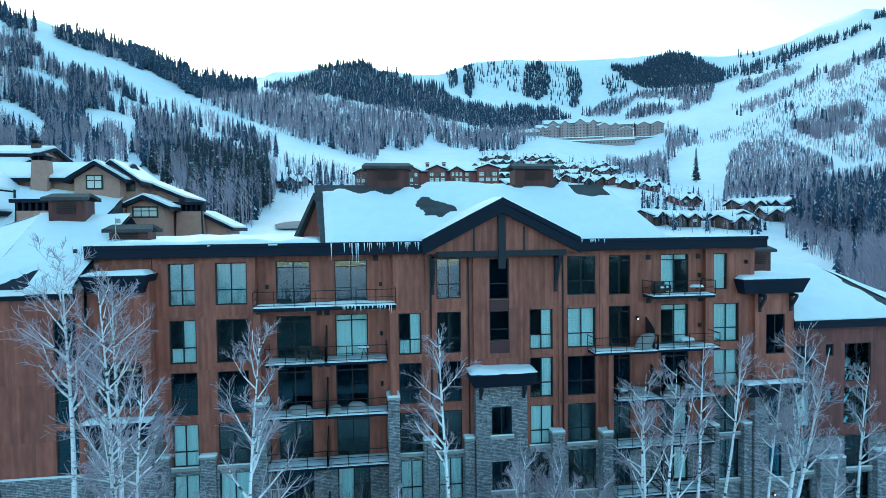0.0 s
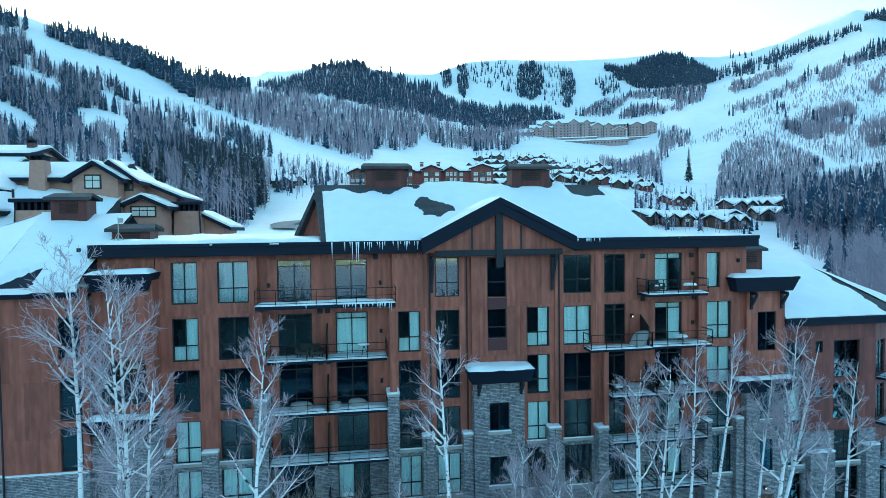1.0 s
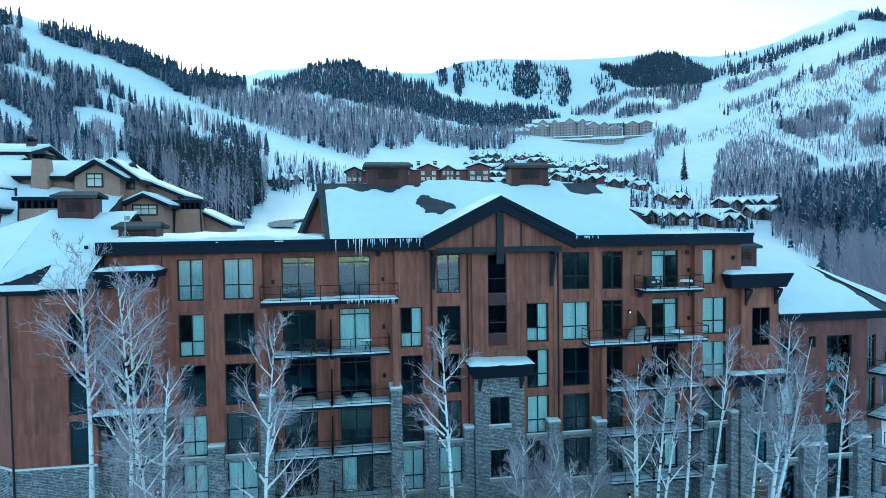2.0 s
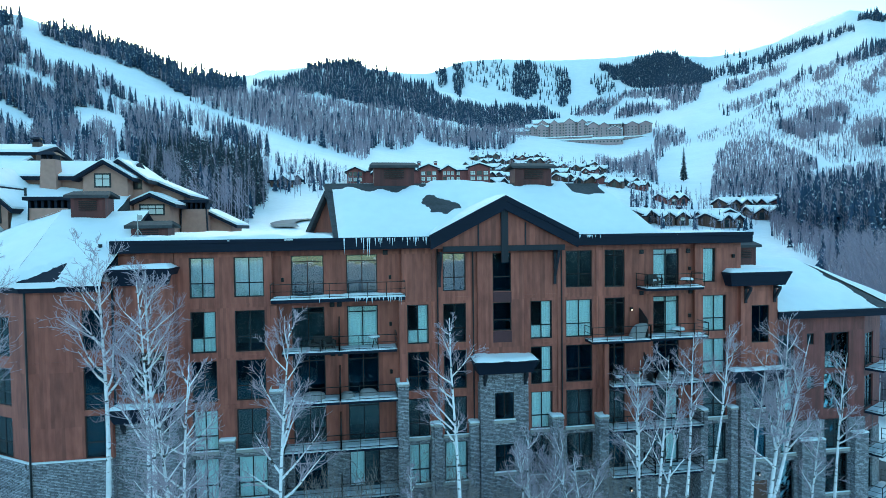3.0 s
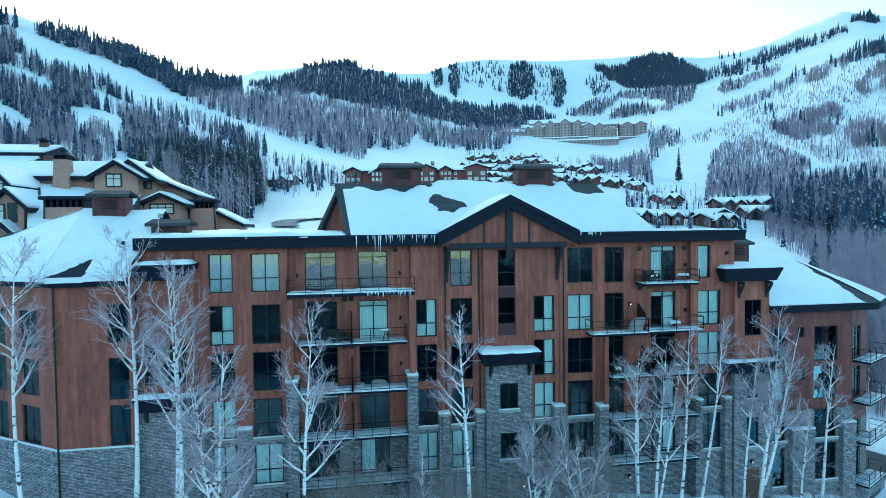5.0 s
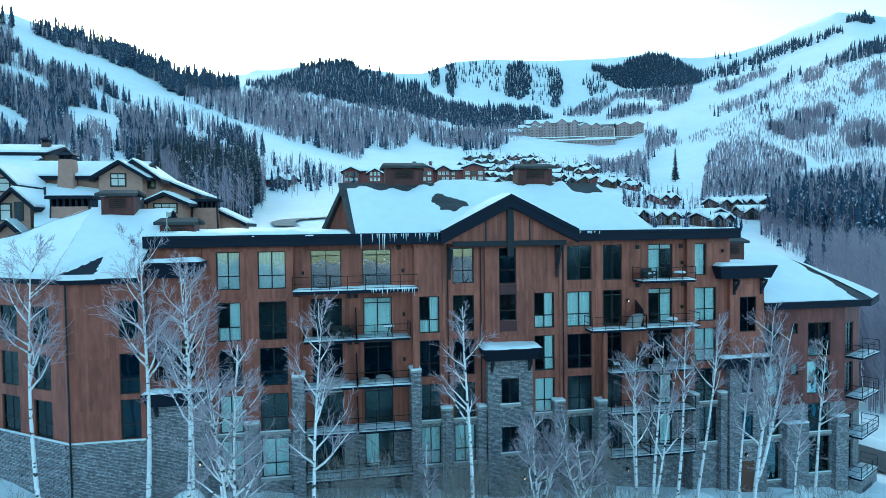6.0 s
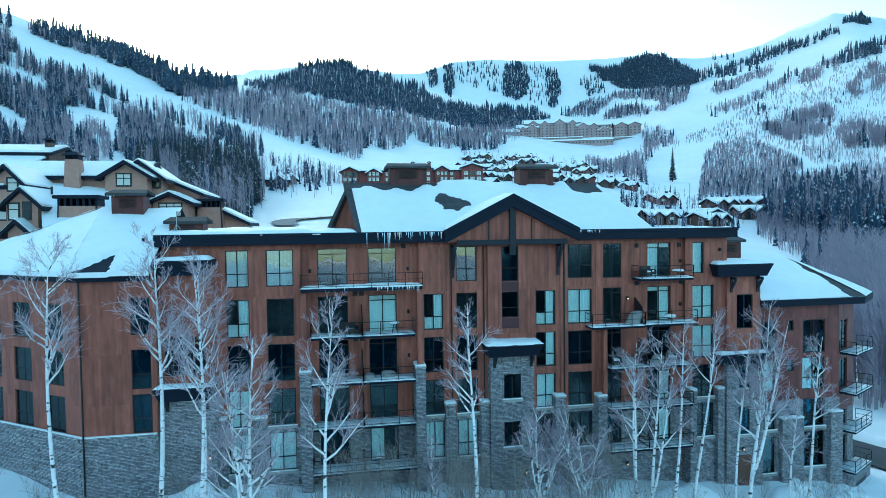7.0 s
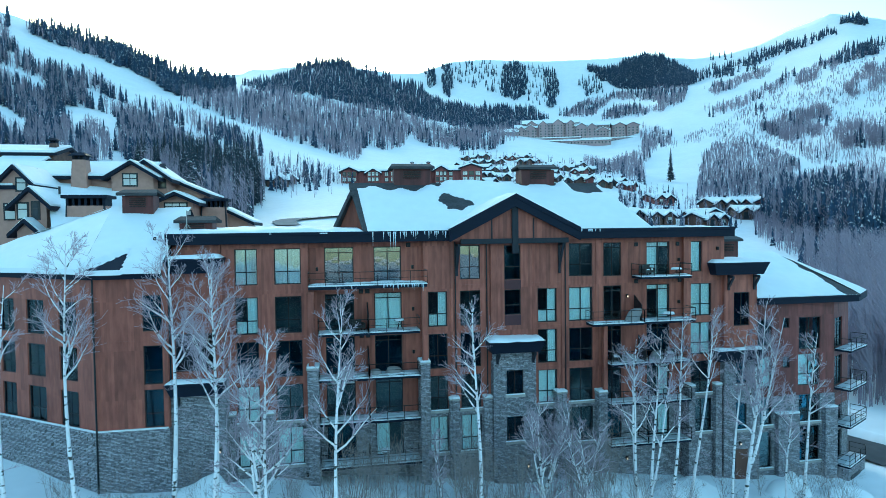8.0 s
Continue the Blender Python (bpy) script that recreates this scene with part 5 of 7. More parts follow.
# Tracts of wood by bearing from the middle of the flight and rise of the land in per cent.
TRACTS = {  # spruces, bare trees, outline
    "left_crest": (715, 751, [(-28.7, 29.6), (-27.4, 28.2), (-25.6, 28.0), (-22.6, 26.5), (-19.8, 25.6), (-17.2, 23.8), (-15.5, 22.6), (-14.1, 20.9), (-10.8, 21.3), (-8.9, 22.1), (-9.8, 23.8), (-11.7, 24.9), (-15.4, 26.0), (-19.7, 27.2), (-23.7, 28.2), (-27.4, 28.9), (-28.7, 30.0)]),
    "mid_left": (551, 1157, [(-28.8, 26.6), (-27.4, 27.1), (-25.8, 26.9), (-25.5, 25.0), (-24.2, 22.9), (-22.6, 23.0), (-21.3, 22.2), (-19.8, 22.5), (-19.2, 20.9), (-18.2, 19.8), (-17.8, 18.0), (-16.4, 17.6), (-15.6, 16.8), (-14.2, 16.0), (-13.5, 13.9), (-14.3, 12.6), (-15.6, 14.6), (-16.9, 15.8), (-18.9, 16.4), (-19.9, 17.5), (-21.9, 17.6), (-22.7, 17.5), (-23.5, 15.8), (-25.4, 15.5), (-26.1, 16.9), (-27.6, 17.8), (-28.9, 18.0)]),
    "edge_left": (94, 349, [(-29.0, 15.0), (-27.6, 15.3), (-26.2, 14.5), (-25.4, 15.5), (-23.6, 15.0), (-23.2, 13.0), (-24.0, 11.1), (-29.1, 10.2)]),
    "bare_left": (35, 424, [(-23.5, 15.8), (-20.3, 17.0), (-19.5, 14.2), (-19.4, 10.7), (-24.0, 9.9)]),
    "centre_left": (224, 872, [(-19.3, 17.2), (-17.8, 17.8), (-15.6, 16.4), (-14.7, 13.9), (-13.3, 13.1), (-11.0, 12.8), (-11.0, 6.7), (-15.7, 6.6), (-18.3, 9.9), (-19.3, 12.3)]),
    "between_runs": (59, 140, [(-17.5, 19.1), (-15.5, 19.0), (-13.5, 17.9), (-11.8, 17.6), (-9.9, 15.5), (-8.0, 14.3), (-7.0, 12.1), (-9.0, 12.9), (-10.9, 14.6), (-13.3, 16.2), (-15.6, 17.7)]),
    "low_left": (206, 838, [(-13.3, 12.6), (-11.0, 12.3), (-9.0, 10.8), (-6.8, 8.9), (-7.1, 5.4), (-9.2, 0.8), (-13.5, 0.9), (-15.7, 6.6)]),
    "low_few": (22, 65, [(-6.0, 10.0), (-0.8, 9.1), (-0.8, 5.4), (-7.1, 5.4)]),
    "hill_low": (427, 3389, [(-14.1, 20.4), (-10.8, 21.3), (-7.4, 22.5), (-4.8, 22.7), (-2.8, 21.5), (1.4, 20.3), (4.7, 19.8), (7.9, 18.4), (10.1, 16.9), (12.3, 15.9), (12.3, 13.5), (9.6, 13.6), (6.9, 15.6), (6.3, 14.3), (4.6, 13.1), (2.9, 14.4), (1.4, 11.0), (-1.3, 11.3), (-3.9, 13.1), (-7.0, 15.3), (-9.9, 17.3), (-11.8, 18.5)]),
    "hill_top": (4522, 904, [(-8.9, 23.3), (-5.8, 24.5), (-3.8, 26.0), (-2.2, 27.3), (0.5, 27.2), (3.7, 25.9), (5.8, 24.5), (7.2, 24.1), (9.1, 22.2), (11.2, 20.7), (14.5, 19.6), (16.7, 19.9), (18.8, 19.3), (20.4, 18.2), (18.8, 17.4), (15.6, 16.2), (12.9, 16.7), (10.1, 17.9), (6.9, 19.4), (2.0, 20.7), (-2.8, 22.4), (-6.9, 22.6)]),
    "hill_edge": (64, 558, [(11.2, 16.1), (15.6, 16.4), (18.8, 17.6), (17.2, 14.9), (15.0, 13.4), (11.7, 12.8)]),
    "bowl_a": (86, 0, [(8.4, 26.1), (9.4, 26.9), (9.7, 24.6), (9.1, 23.5)]),
    "bowl_b": (168, 0, [(10.4, 27.2), (11.1, 27.8), (11.4, 24.9), (11.0, 22.1), (10.2, 22.7)]),
    "bowl_c": (441, 0, [(15.9, 26.5), (17.0, 27.6), (18.3, 26.9), (18.5, 24.4), (18.0, 21.7), (16.9, 21.0), (15.9, 22.4)]),
    "bowl_d": (200, 0, [(19.9, 26.2), (20.9, 25.7), (21.4, 23.4), (21.2, 20.1), (20.2, 19.8), (20.1, 22.6)]),
    "bowl_e": (95, 0, [(11.8, 27.9), (15.6, 27.5), (15.9, 22.5), (12.4, 24.1), (11.4, 25.1)]),
    "bowl_f": (59, 0, [(23.0, 23.2), (24.0, 24.9), (25.3, 23.8), (25.5, 21.5), (24.0, 21.1)]),
    "bowl_g": (44, 0, [(18.3, 27.0), (19.9, 26.5), (20.1, 19.8), (18.3, 20.9)]),
    "knoll": (2724, 0, [(24.0, 26.0), (25.8, 25.0), (27.5, 26.7), (29.5, 27.2), (31.4, 25.8), (33.0, 23.5), (33.7, 22.2), (32.3, 21.6), (28.5, 21.8), (26.5, 22.6), (25.0, 24.1)]),
    "knoll_side": (35, 40, [(33.0, 23.5), (35.0, 24.0), (35.4, 22.8), (33.7, 21.9)]),
    "strip": (299, 86, [(35.0, 22.3), (37.2, 22.7), (39.6, 24.5), (41.6, 25.3), (43.9, 26.6), (43.5, 27.0), (41.2, 26.2), (39.2, 25.7), (37.2, 24.4), (35.0, 23.6)]),
    "strip_top": (16, 0, [(34.5, 24.9), (36.3, 25.2), (38.8, 25.3), (38.8, 26.1), (36.3, 25.7), (34.5, 25.6)]),
    "bare_strip": (9, 558, [(33.9, 21.3), (35.9, 21.7), (37.6, 22.6), (39.6, 23.7), (39.2, 22.2), (36.7, 20.9), (34.6, 19.9)]),
    "behind_hotel": (203, 1622, [(21.4, 18.3), (23.5, 20.2), (26.0, 21.3), (28.5, 21.4), (30.9, 21.9), (32.7, 21.1), (32.5, 19.4), (30.9, 18.3), (28.5, 17.8), (25.5, 17.3), (24.0, 17.9)]),
    "bare_a": (19, 404, [(34.1, 17.8), (35.0, 18.1), (37.6, 19.3), (39.7, 20.9), (40.8, 22.2), (41.4, 21.6), (39.7, 19.6), (37.6, 18.0), (35.4, 16.7), (34.6, 16.5)]),
    "bare_b": (3, 439, [(40.9, 20.2), (41.6, 22.0), (42.8, 22.8), (43.9, 23.3), (44.6, 22.3), (43.2, 21.2), (41.6, 20.0)]),
    "spruce_c": (134, 116, [(43.7, 22.6), (44.4, 23.9), (45.7, 24.2), (47.7, 24.8), (47.7, 23.3), (44.6, 22.3), (43.9, 22.1)]),
    "bare_d": (23, 985, [(39.3, 14.8), (40.9, 15.7), (42.8, 16.9), (43.6, 15.6), (43.2, 13.3), (42.1, 11.5), (40.1, 12.2), (38.4, 14.1)]),
    "bare_e": (6, 645, [(44.3, 18.9), (46.0, 21.5), (47.7, 22.5), (47.8, 18.9), (45.0, 17.2)]),
    "bare_f": (11, 563, [(43.6, 12.5), (45.4, 13.7), (46.0, 12.8), (47.8, 12.2), (47.8, 10.3), (44.3, 10.4)]),
    "thin_slope": (55, 2538, [(29.9, 12.3), (35.0, 15.1), (39.7, 20.1), (46.0, 23.0), (47.7, 22.5), (47.8, 7.6), (42.8, 8.2), (39.7, 11.5), (35.0, 13.0)]),
    "thin_left": (17, 203, [(-14.2, 15.4), (-10.9, 17.4), (-7.0, 15.0), (-0.8, 11.5), (2.4, 10.1), (1.3, 7.2), (-6.0, 7.2), (-9.5, 10.8)]),
    "top_knob": (129, 0, [(44.1, 28.2), (45.1, 28.3), (46.0, 27.3), (45.7, 27.0), (44.6, 27.6)]),
    "bare_g": (86, 3266, [(33.9, 10.5), (35.0, 12.5), (37.2, 12.7), (38.9, 11.6), (40.1, 10.6), (41.3, 8.8), (41.5, 8.0), (40.5, 6.9), (39.7, 5.7), (38.5, 4.3), (35.5, 4.1), (33.5, 4.2), (33.5, 5.8), (33.8, 8.4)]),
    "bare_g_foot": (63, 98, [(35.0, 7.6), (39.7, 7.5), (38.9, 3.9), (33.5, 4.2)]),
    "bare_g_edge": (8, 9, [(40.3, 9.9), (41.6, 8.7), (41.5, 7.8), (40.7, 7.8)]),
    "bare_h": (108, 1683, [(39.7, 5.7), (40.9, 6.9), (42.8, 7.4), (44.7, 8.0), (46.1, 7.8), (48.5, 7.3), (48.5, 2.5), (39.7, 3.0)]),
    "gully_spruces": (254, 487, [(38.9, 3.1), (40.9, 3.8), (48.5, 3.2), (48.6, -2.7), (43.7, -3.5), (40.9, -1.9), (38.5, 0.6)]),
    "gully": (52, 2842, [(38.1, 1.0), (39.7, 2.2), (48.5, 1.7), (48.6, -12.4), (45.9, -11.2), (43.7, -7.5), (40.6, -4.4), (38.1, -1.9)]),
    "beside_hotel": (60, 783, [(29.0, 15.5), (29.5, 15.9), (31.4, 14.3), (31.6, 13.0), (29.9, 11.8), (28.7, 9.0), (29.2, 6.3), (27.3, 8.0), (24.5, 9.1), (23.5, 10.6), (26.5, 10.3), (28.5, 11.3)]),
    "lone": (5, 0, [(34.0, 17.6), (35.0, 17.8), (35.1, 16.5), (34.1, 16.3)]),
    "lone_b": (7, 0, [(38.0, 17.3), (38.8, 17.5), (39.4, 13.7), (38.5, 13.9)]),
    "village": (22, 220, [(11.7, 12.8), (15.5, 12.2), (26.0, 10.1), (26.5, 6.4), (11.7, 7.1)]),
    "village_low": (55, 277, [(26.5, 6.0), (33.2, 4.7), (38.9, 0.6), (35.5, -1.5), (27.0, 0.0)]),
    "behind_wing": (5, 1900, [(41.6, -5.5), (45, -6), (51, -8), (52, -31), (47, -32), (43.5, -26), (42.5, -12)]),
}
RUNS = [  # open ski runs: half-width, line
    (1.06, [(-25.6, 27.5), (-23.8, 25.8), (-21.8, 24.8), (-19.8, 24.1)]),
    (1.35, [(-19.8, 23.9), (-17.7, 22.2), (-15.5, 20.4)]),
    (0.87, [(-15.5, 20.2), (-13.2, 19.0), (-10.9, 17.7), (-8.5, 16.1)]),
    (1.15, [(-8.5, 15.8), (-6.0, 14.1), (-2.9, 12.7), (0.3, 11.0), (2.4, 10.1)]),
    (0.58, [(-26.9, 22.6), (-25.3, 21.6), (-24.0, 20.6)]),
    (0.48, [(-20.7, 20.4), (-19.2, 19.4), (-17.8, 18.4), (-16.0, 17.2)]),
    (0.87, [(-14.2, 15.4), (-12.4, 14.2), (-10.9, 13.6), (-8.5, 11.7), (-6.5, 9.5)]),
    (1.25, [(-27.9, 16.7), (-26.7, 15.8), (-26.0, 14.4)]),
    (0.96, [(-22.3, 17.3), (-20.7, 17.1), (-19.5, 16.5), (-19.3, 14.4)]),
    (0.67, [(29.9, 19.1), (26.5, 20.0), (25.0, 17.9), (24.0, 17.1)]),
]


def inside(poly, x, y):
    hit = False
    for (ax, ay), (bx, by) in zip(poly, poly[1:] + poly[:1]):
        if (ay > y) != (by > y) and x < (bx - ax) * (y - ay) / (by - ay) + ax:
            hit = not hit
    return hit


def on_run(a, s):
    for w, line in RUNS:
        for (ax, ay), (bx, by) in zip(line, line[1:]):
            dx, dy = (bx - ax) * 1.75, by - ay
            t = max(0.0, min(1.0, ((a - ax) * 1.75 * dx + (s - ay) * dy) / (dx * dx + dy * dy)))
            if math.hypot((a - ax) * 1.75 - dx * t, s - ay - dy * t) < w * (1 + 0.35 * noise.noise((a * 0.9, s * 0.9, 0))):
                return True
    return False


profiles = {}


def on_slope(a, s):
    """The first place along bearing a where the land has risen s per cent over the flight."""
    key = round(a * 5)
    if key not in profiles:
        b = radians(key / 5)
        row, r = [], 85.0
        while r < 2590:
            row.append((r, (land(MID[0] + r * math.sin(b), MID[1] + r * math.cos(b)) - 1.4) / r * 100))
            r *= 1.02
        profiles[key] = row
    prev = None
    for r, v in profiles[key]:
        if v >= s:
            if prev is None:
                return None
            r0, v0 = prev
            r = r0 + (r - r0) * (s - v0) / max(1e-6, v - v0)
            return MID[0] + r * math.sin(radians(a)), MID[1] + r * math.cos(radians(a)), r
        prev = (r, v)
    return None


woods, thicket = Shape(), Shape()
rnd = random.Random(3)


def far_spruce(x, y, z, h, tiers):
    w = h * rnd.uniform(0.11, 0.165)
    n = 6
    for k in range(tiers):
        u0, u1 = 0.08 + 0.86 * k / tiers, min(1.0, 0.08 + 0.86 * (k + 1.7) / tiers)
        rr = w * (1 - u0) ** 0.9 + 0.1
        i = len(woods.v)
        a0 = rnd.uniform(0, 1)
        for q in range(n):
            f = rnd.uniform(0.55, 1.25)
            woods.v.append((x + rr * f * math.cos(a0 + 6.283 * q / n), y + rr * f * math.sin(a0 + 6.283 * q / n), z + h * u0 + rnd.uniform(-0.05, 0.03) * h))
        woods.v.append((x, y, z + h * u1))
        for q in range(n):
            woods.f.append((i + q, i + (q + 1) % n, i + n))


def far_bare(x, y, z, h, r):
    wd = max(0.07, r * 0.0004)
    i = len(thicket.v)
    ln = rnd.uniform(-0.5, 0.5)
    thicket.v += [(x - wd, y, z - 0.5), (x + wd, y, z - 0.5), (x, y + wd, z - 0.5), (x + ln, y, z + h)]
    thicket.f += [(i, i + 1, i + 3), (i + 1, i + 2, i + 3), (i + 2, i, i + 3)]
    for k in range(12):
        u = rnd.uniform(0.3, 0.92)
        a = rnd.uniform(0, 6.283)
        L = h * rnd.uniform(0.1, 0.22) * (1.3 - u)
        p = Vector((x + ln * u, y, z + h * u))
        q = p + Vector((math.cos(a) * L, math.sin(a) * L, L * rnd.uniform(0.8, 1.8)))
        i = len(thicket.v)
        b = wd * 0.75
        thicket.v += [(p.x - b, p.y, p.z), (p.x + b, p.y, p.z + 0.1), tuple(q)]
        thicket.f.append((i, i + 1, i + 2))


# Young or stunted woods, by their share of full height.
YOUNG = {"thin_slope": 0.55, "thin_left": 0.6, "gully": 0.5, "bare_g": 0.5, "bare_g_foot": 0.5, "bare_g_edge": 0.6, "bare_h": 0.5, "village_low": 0.5, "village": 0.55, "beside_hotel": 0.75, "low_few": 0.7, "gully_spruces": 1.15}
near_spruces = 0
for name, (n_con, n_bare, poly) in TRACTS.items():
    a0, a1 = min(p[0] for p in poly), max(p[0] for p in poly)
    s0, s1 = min(p[1] for p in poly), max(p[1] for p in poly)
    for kind, count in (("spruce", n_con), ("bare", n_bare)):
        got = tries = 0
        while got < count and tries < count * 14:
            tries += 1
            a, s = rnd.uniform(a0, a1), rnd.uniform(s0, s1)
            if not inside(poly, a + 0.35 * noise.noise((a * 1.1, s * 1.1, 1)), s + 0.5 * noise.noise((a * 1.1, s * 1.1, 2))) or on_run(a, s) or (a < 3 and on_run(a, s + (0.5 if kind == "bare" else 0.9))):
                continue
            if noise.noise((a * 0.8, s * 0.8, 5 if kind == "spruce" else 9)) < rnd.uniform(-0.55, 0.15):
                if name not in ("hill_top", "knoll", "bare_g", "hill_low", "bare_h") and name[:4] != "bowl":
                    continue
            spot = on_slope(a, s)
            if spot is None:
                continue
            x, y, r = spot
            if kind == "spruce" and r < 150:
                continue
            got += 1
            z = land(x, y)
            young = YOUNG.get(name, 1.0)
            if kind == "spruce":
                h = (rnd.uniform(14, 27) if name == "left_crest" else rnd.uniform(8, 16)) if r < 1250 else rnd.uniform(15, 26)
                if r < 330 and near_spruces < 210:
                    near_spruces += 1
                    spruce(x, y, rnd.uniform(11, 20) * young, near_spruces)
                else:
                    far_spruce(x, y, z - 0.5, h * young, 7 if r < 700 else 4)
            else:
                far_bare(x, y, z, rnd.uniform(6, 11) * young if name[:4] in ("bare", "thin") else rnd.uniform(8, 15) * young, r)
# Unseen woods added on the hillside behind the flight, to darken what the windows mirror.
for k in range(4200):
    a, r = rnd.uniform(100, 260), 62 * math.exp(rnd.uniform(0, 2.2))
    x, y = MID[0] + r * math.sin(radians(a)), MID[1] + r * math.cos(radians(a))
    if k % 4:
        far_spruce(x, y, land(x, y) - 0.5, rnd.uniform(10, 20), 5)
    else:
        far_bare(x, y, land(x, y), rnd.uniform(8, 14), r)
# Low spruces, also unseen, added nearer by for the same darker reflections.
for k in range(520):
    x, y = rnd.uniform(-45, 75), rnd.uniform(-100, -52)
    far_spruce(x, y, land(x, y) - 0.3, rnd.uniform(7, 11.5), 6)
tagged(part("spruce_woods", woods, SPRUCE_HAZE), "dark spruce woods with snow on the mountainsides", "forest", kind="stuff")
tagged(part("bare_woods", thicket, BARE_WOOD), "grey leafless aspen woods on the slopes", "forest", kind="stuff")
# The tall lone spruce on the open slope.
x, y, r = on_slope(31.3, 7.0)
spruce(x, y, r * 0.055, 5)


# ---- houses ----
# Opaque pale colour stands in for the brightness of lit and mirroring panes.
PALE_PANE = material("pale_pane", (0.55, 0.55, 0.52), 0.25, 0.15, 0.6)
DARK_PANE = material("dark_pane", (0.03, 0.04, 0.05), 0.08, 0.2, 1.0)
BROWN = siding_material("brown_siding", (0.07, 0.035, 0.026), (0.12, 0.06, 0.042))
RED = siding_material("red_brown_siding", (0.15, 0.035, 0.036), (0.21, 0.055, 0.05))
GREYWALL = material("taupe_wall", (0.36, 0.26, 0.275), 0.85, 0.2, 0.2)


def gabled(shapes, x0, x1, y0, y1, zb, ze, zr, axis, over=0.7, deep=0.45, snow=0.4, seed=0):
    """Walls, roof and roof snow of one gabled block, added to shapes = (wall, roof, snow)."""
    wall, roof, top = shapes
    if axis == "y":
        xm = (x0 + x1) / 2
        ring = [(x0, zb), (x1, zb), (x1, ze), (xm, zr), (x0, ze)]
        wall.solid([(x, y0, z) for x, z in ring], [(x, y1, z) for x, z in ring])
        run = (x1 - x0) / 2
    else:
        ym = (y0 + y1) / 2
        ring = [(y0, zb), (y0, ze), (ym, zr), (y1, ze), (y1, zb)]
        wall.solid([(x0, y, z) for y, z in ring], [(x1, y, z) for y, z in ring])
        run = (y1 - y0) / 2
    k = (zr - ze) / run

    def slab(s, lo, hi, out, ends, wob=0.0):
        for sg in (-1, 1):
            a, b = run + out, 0.0
            pr = [(sg * a, zr - k * a + lo), (sg * b, zr + lo), (sg * b, zr + hi), (sg * a, zr - k * a + hi)]
            if axis == "y":
                s.solid([(xm + u, y0 - ends, z) for u, z in pr], [(xm + u, y1 + ends, z) for u, z in pr])
            else:
                s.solid([(x0 - ends, ym + u, z) for u, z in pr], [(x1 + ends, ym + u, z) for u, z in pr])
    slab(roof, -0.05, deep, over, over)
    slab(top, deep, deep + snow, over - 0.1, over - 0.35)


def house(name, label, blocks, wallmat, place, turn=0.0, wins=(), chimneys=(), group="", category="house", snow=0.4, over=0.7, deep=0.4):
    t = thing(name, label, category, place, group)
    t.rotation_euler[2] = turn
    for b in blocks:
        shapes = Shape(), Shape(), Shape()
        gabled(shapes, *b, over=over, snow=snow, deep=deep)
        part("wall", shapes[0], wallmat, t)
        r = part("roof", shapes[1], NAVY, t, "dark roof with broad eaves")
        part("snow_cover", shapes[2], SNOW, r, "snow on the roof")
    for x0, x1, z0, z1, y, mat in wins:
        w = part("window", Shape().box(x0 - 0.12, x1 + 0.12, y - 0.08, y + 0.1, z0 - 0.12, z1 + 0.12), FRAME, t)
        s = Shape()
        n = max(1, round((x1 - x0) / 0.8))
        for k in range(n):
            a, b = x0 + (x1 - x0) * k / n, x0 + (x1 - x0) * (k + 1) / n
            for c, d in ((z0, z0 + (z1 - z0) * 0.62), (z0 + (z1 - z0) * 0.62, z1)):
                s.box(a + 0.05, b - 0.05, y - 0.1, y - 0.03, c + 0.05, d - 0.05)
        part("pane", s, mat, w)
    for x0, x1, y0, y1, z0, z1 in chimneys:
        c = part("chimney", Shape().solid([(x0 - 0.2, y0 - 0.2, z0), (x1 + 0.2, y0 - 0.2, z0), (x1 + 0.2, y1 + 0.2, z0), (x0 - 0.2, y1 + 0.2, z0)], [(x0, y0, z1), (x1, y0, z1), (x1, y1, z1), (x0, y1, z1)]), wallmat, t)
        cap = Shape()
        for px_ in (x0 + 0.1, (x0 + x1) / 2, x1 - 0.1):
            cap.box(px_ - 0.08, px_ + 0.08, y0 + 0.05, y1 - 0.05, z1, z1 + 0.45)
        cap.solid([(x0 - 0.35, y0 - 0.35, z1 + 0.45), (x1 + 0.35, y0 - 0.35, z1 + 0.45), (x1 + 0.35, y1 + 0.35, z1 + 0.45), (x0 - 0.35, y1 + 0.35, z1 + 0.45)], [(x0 + 0.2, y0 + 0.2, z1 + 0.85), (x1 - 0.2, y0 + 0.2, z1 + 0.85), (x1 - 0.2, y1 - 0.2, z1 + 0.85), (x0 + 0.2, y1 - 0.2, z1 + 0.85)])
        part("chimney_cap", cap, NAVY, c)
    return t


# Tan stucco residence behind the end wing: long roof with two front gables and two chimneys.
house("residence", "tan stucco mountain residence with dark timber gables and snowy roofs", [
    (-34, -15.0, 30.8, 40, -2, 8.0, 9.8, "x"),
    (-18.5, -13.9, 29.8, 36, -2, 8.0, 9.45, "y"),
    (-17.6, -12.9, 31.6, 39, -2, 8.0, 9.75, "y")], STUCCO, (0, 0, 0),
    wins=[(-17.2, -15.7, 6.9, 8.25, 29.8, PALE_PANE), (-13.75, -13.05, 6.8, 7.7, 31.6, DARK_PANE)],
    chimneys=[(-22.6, -21.2, 29.6, 31.0, 5.5, 9.9)], over=0.8, snow=0.22, deep=0.35)
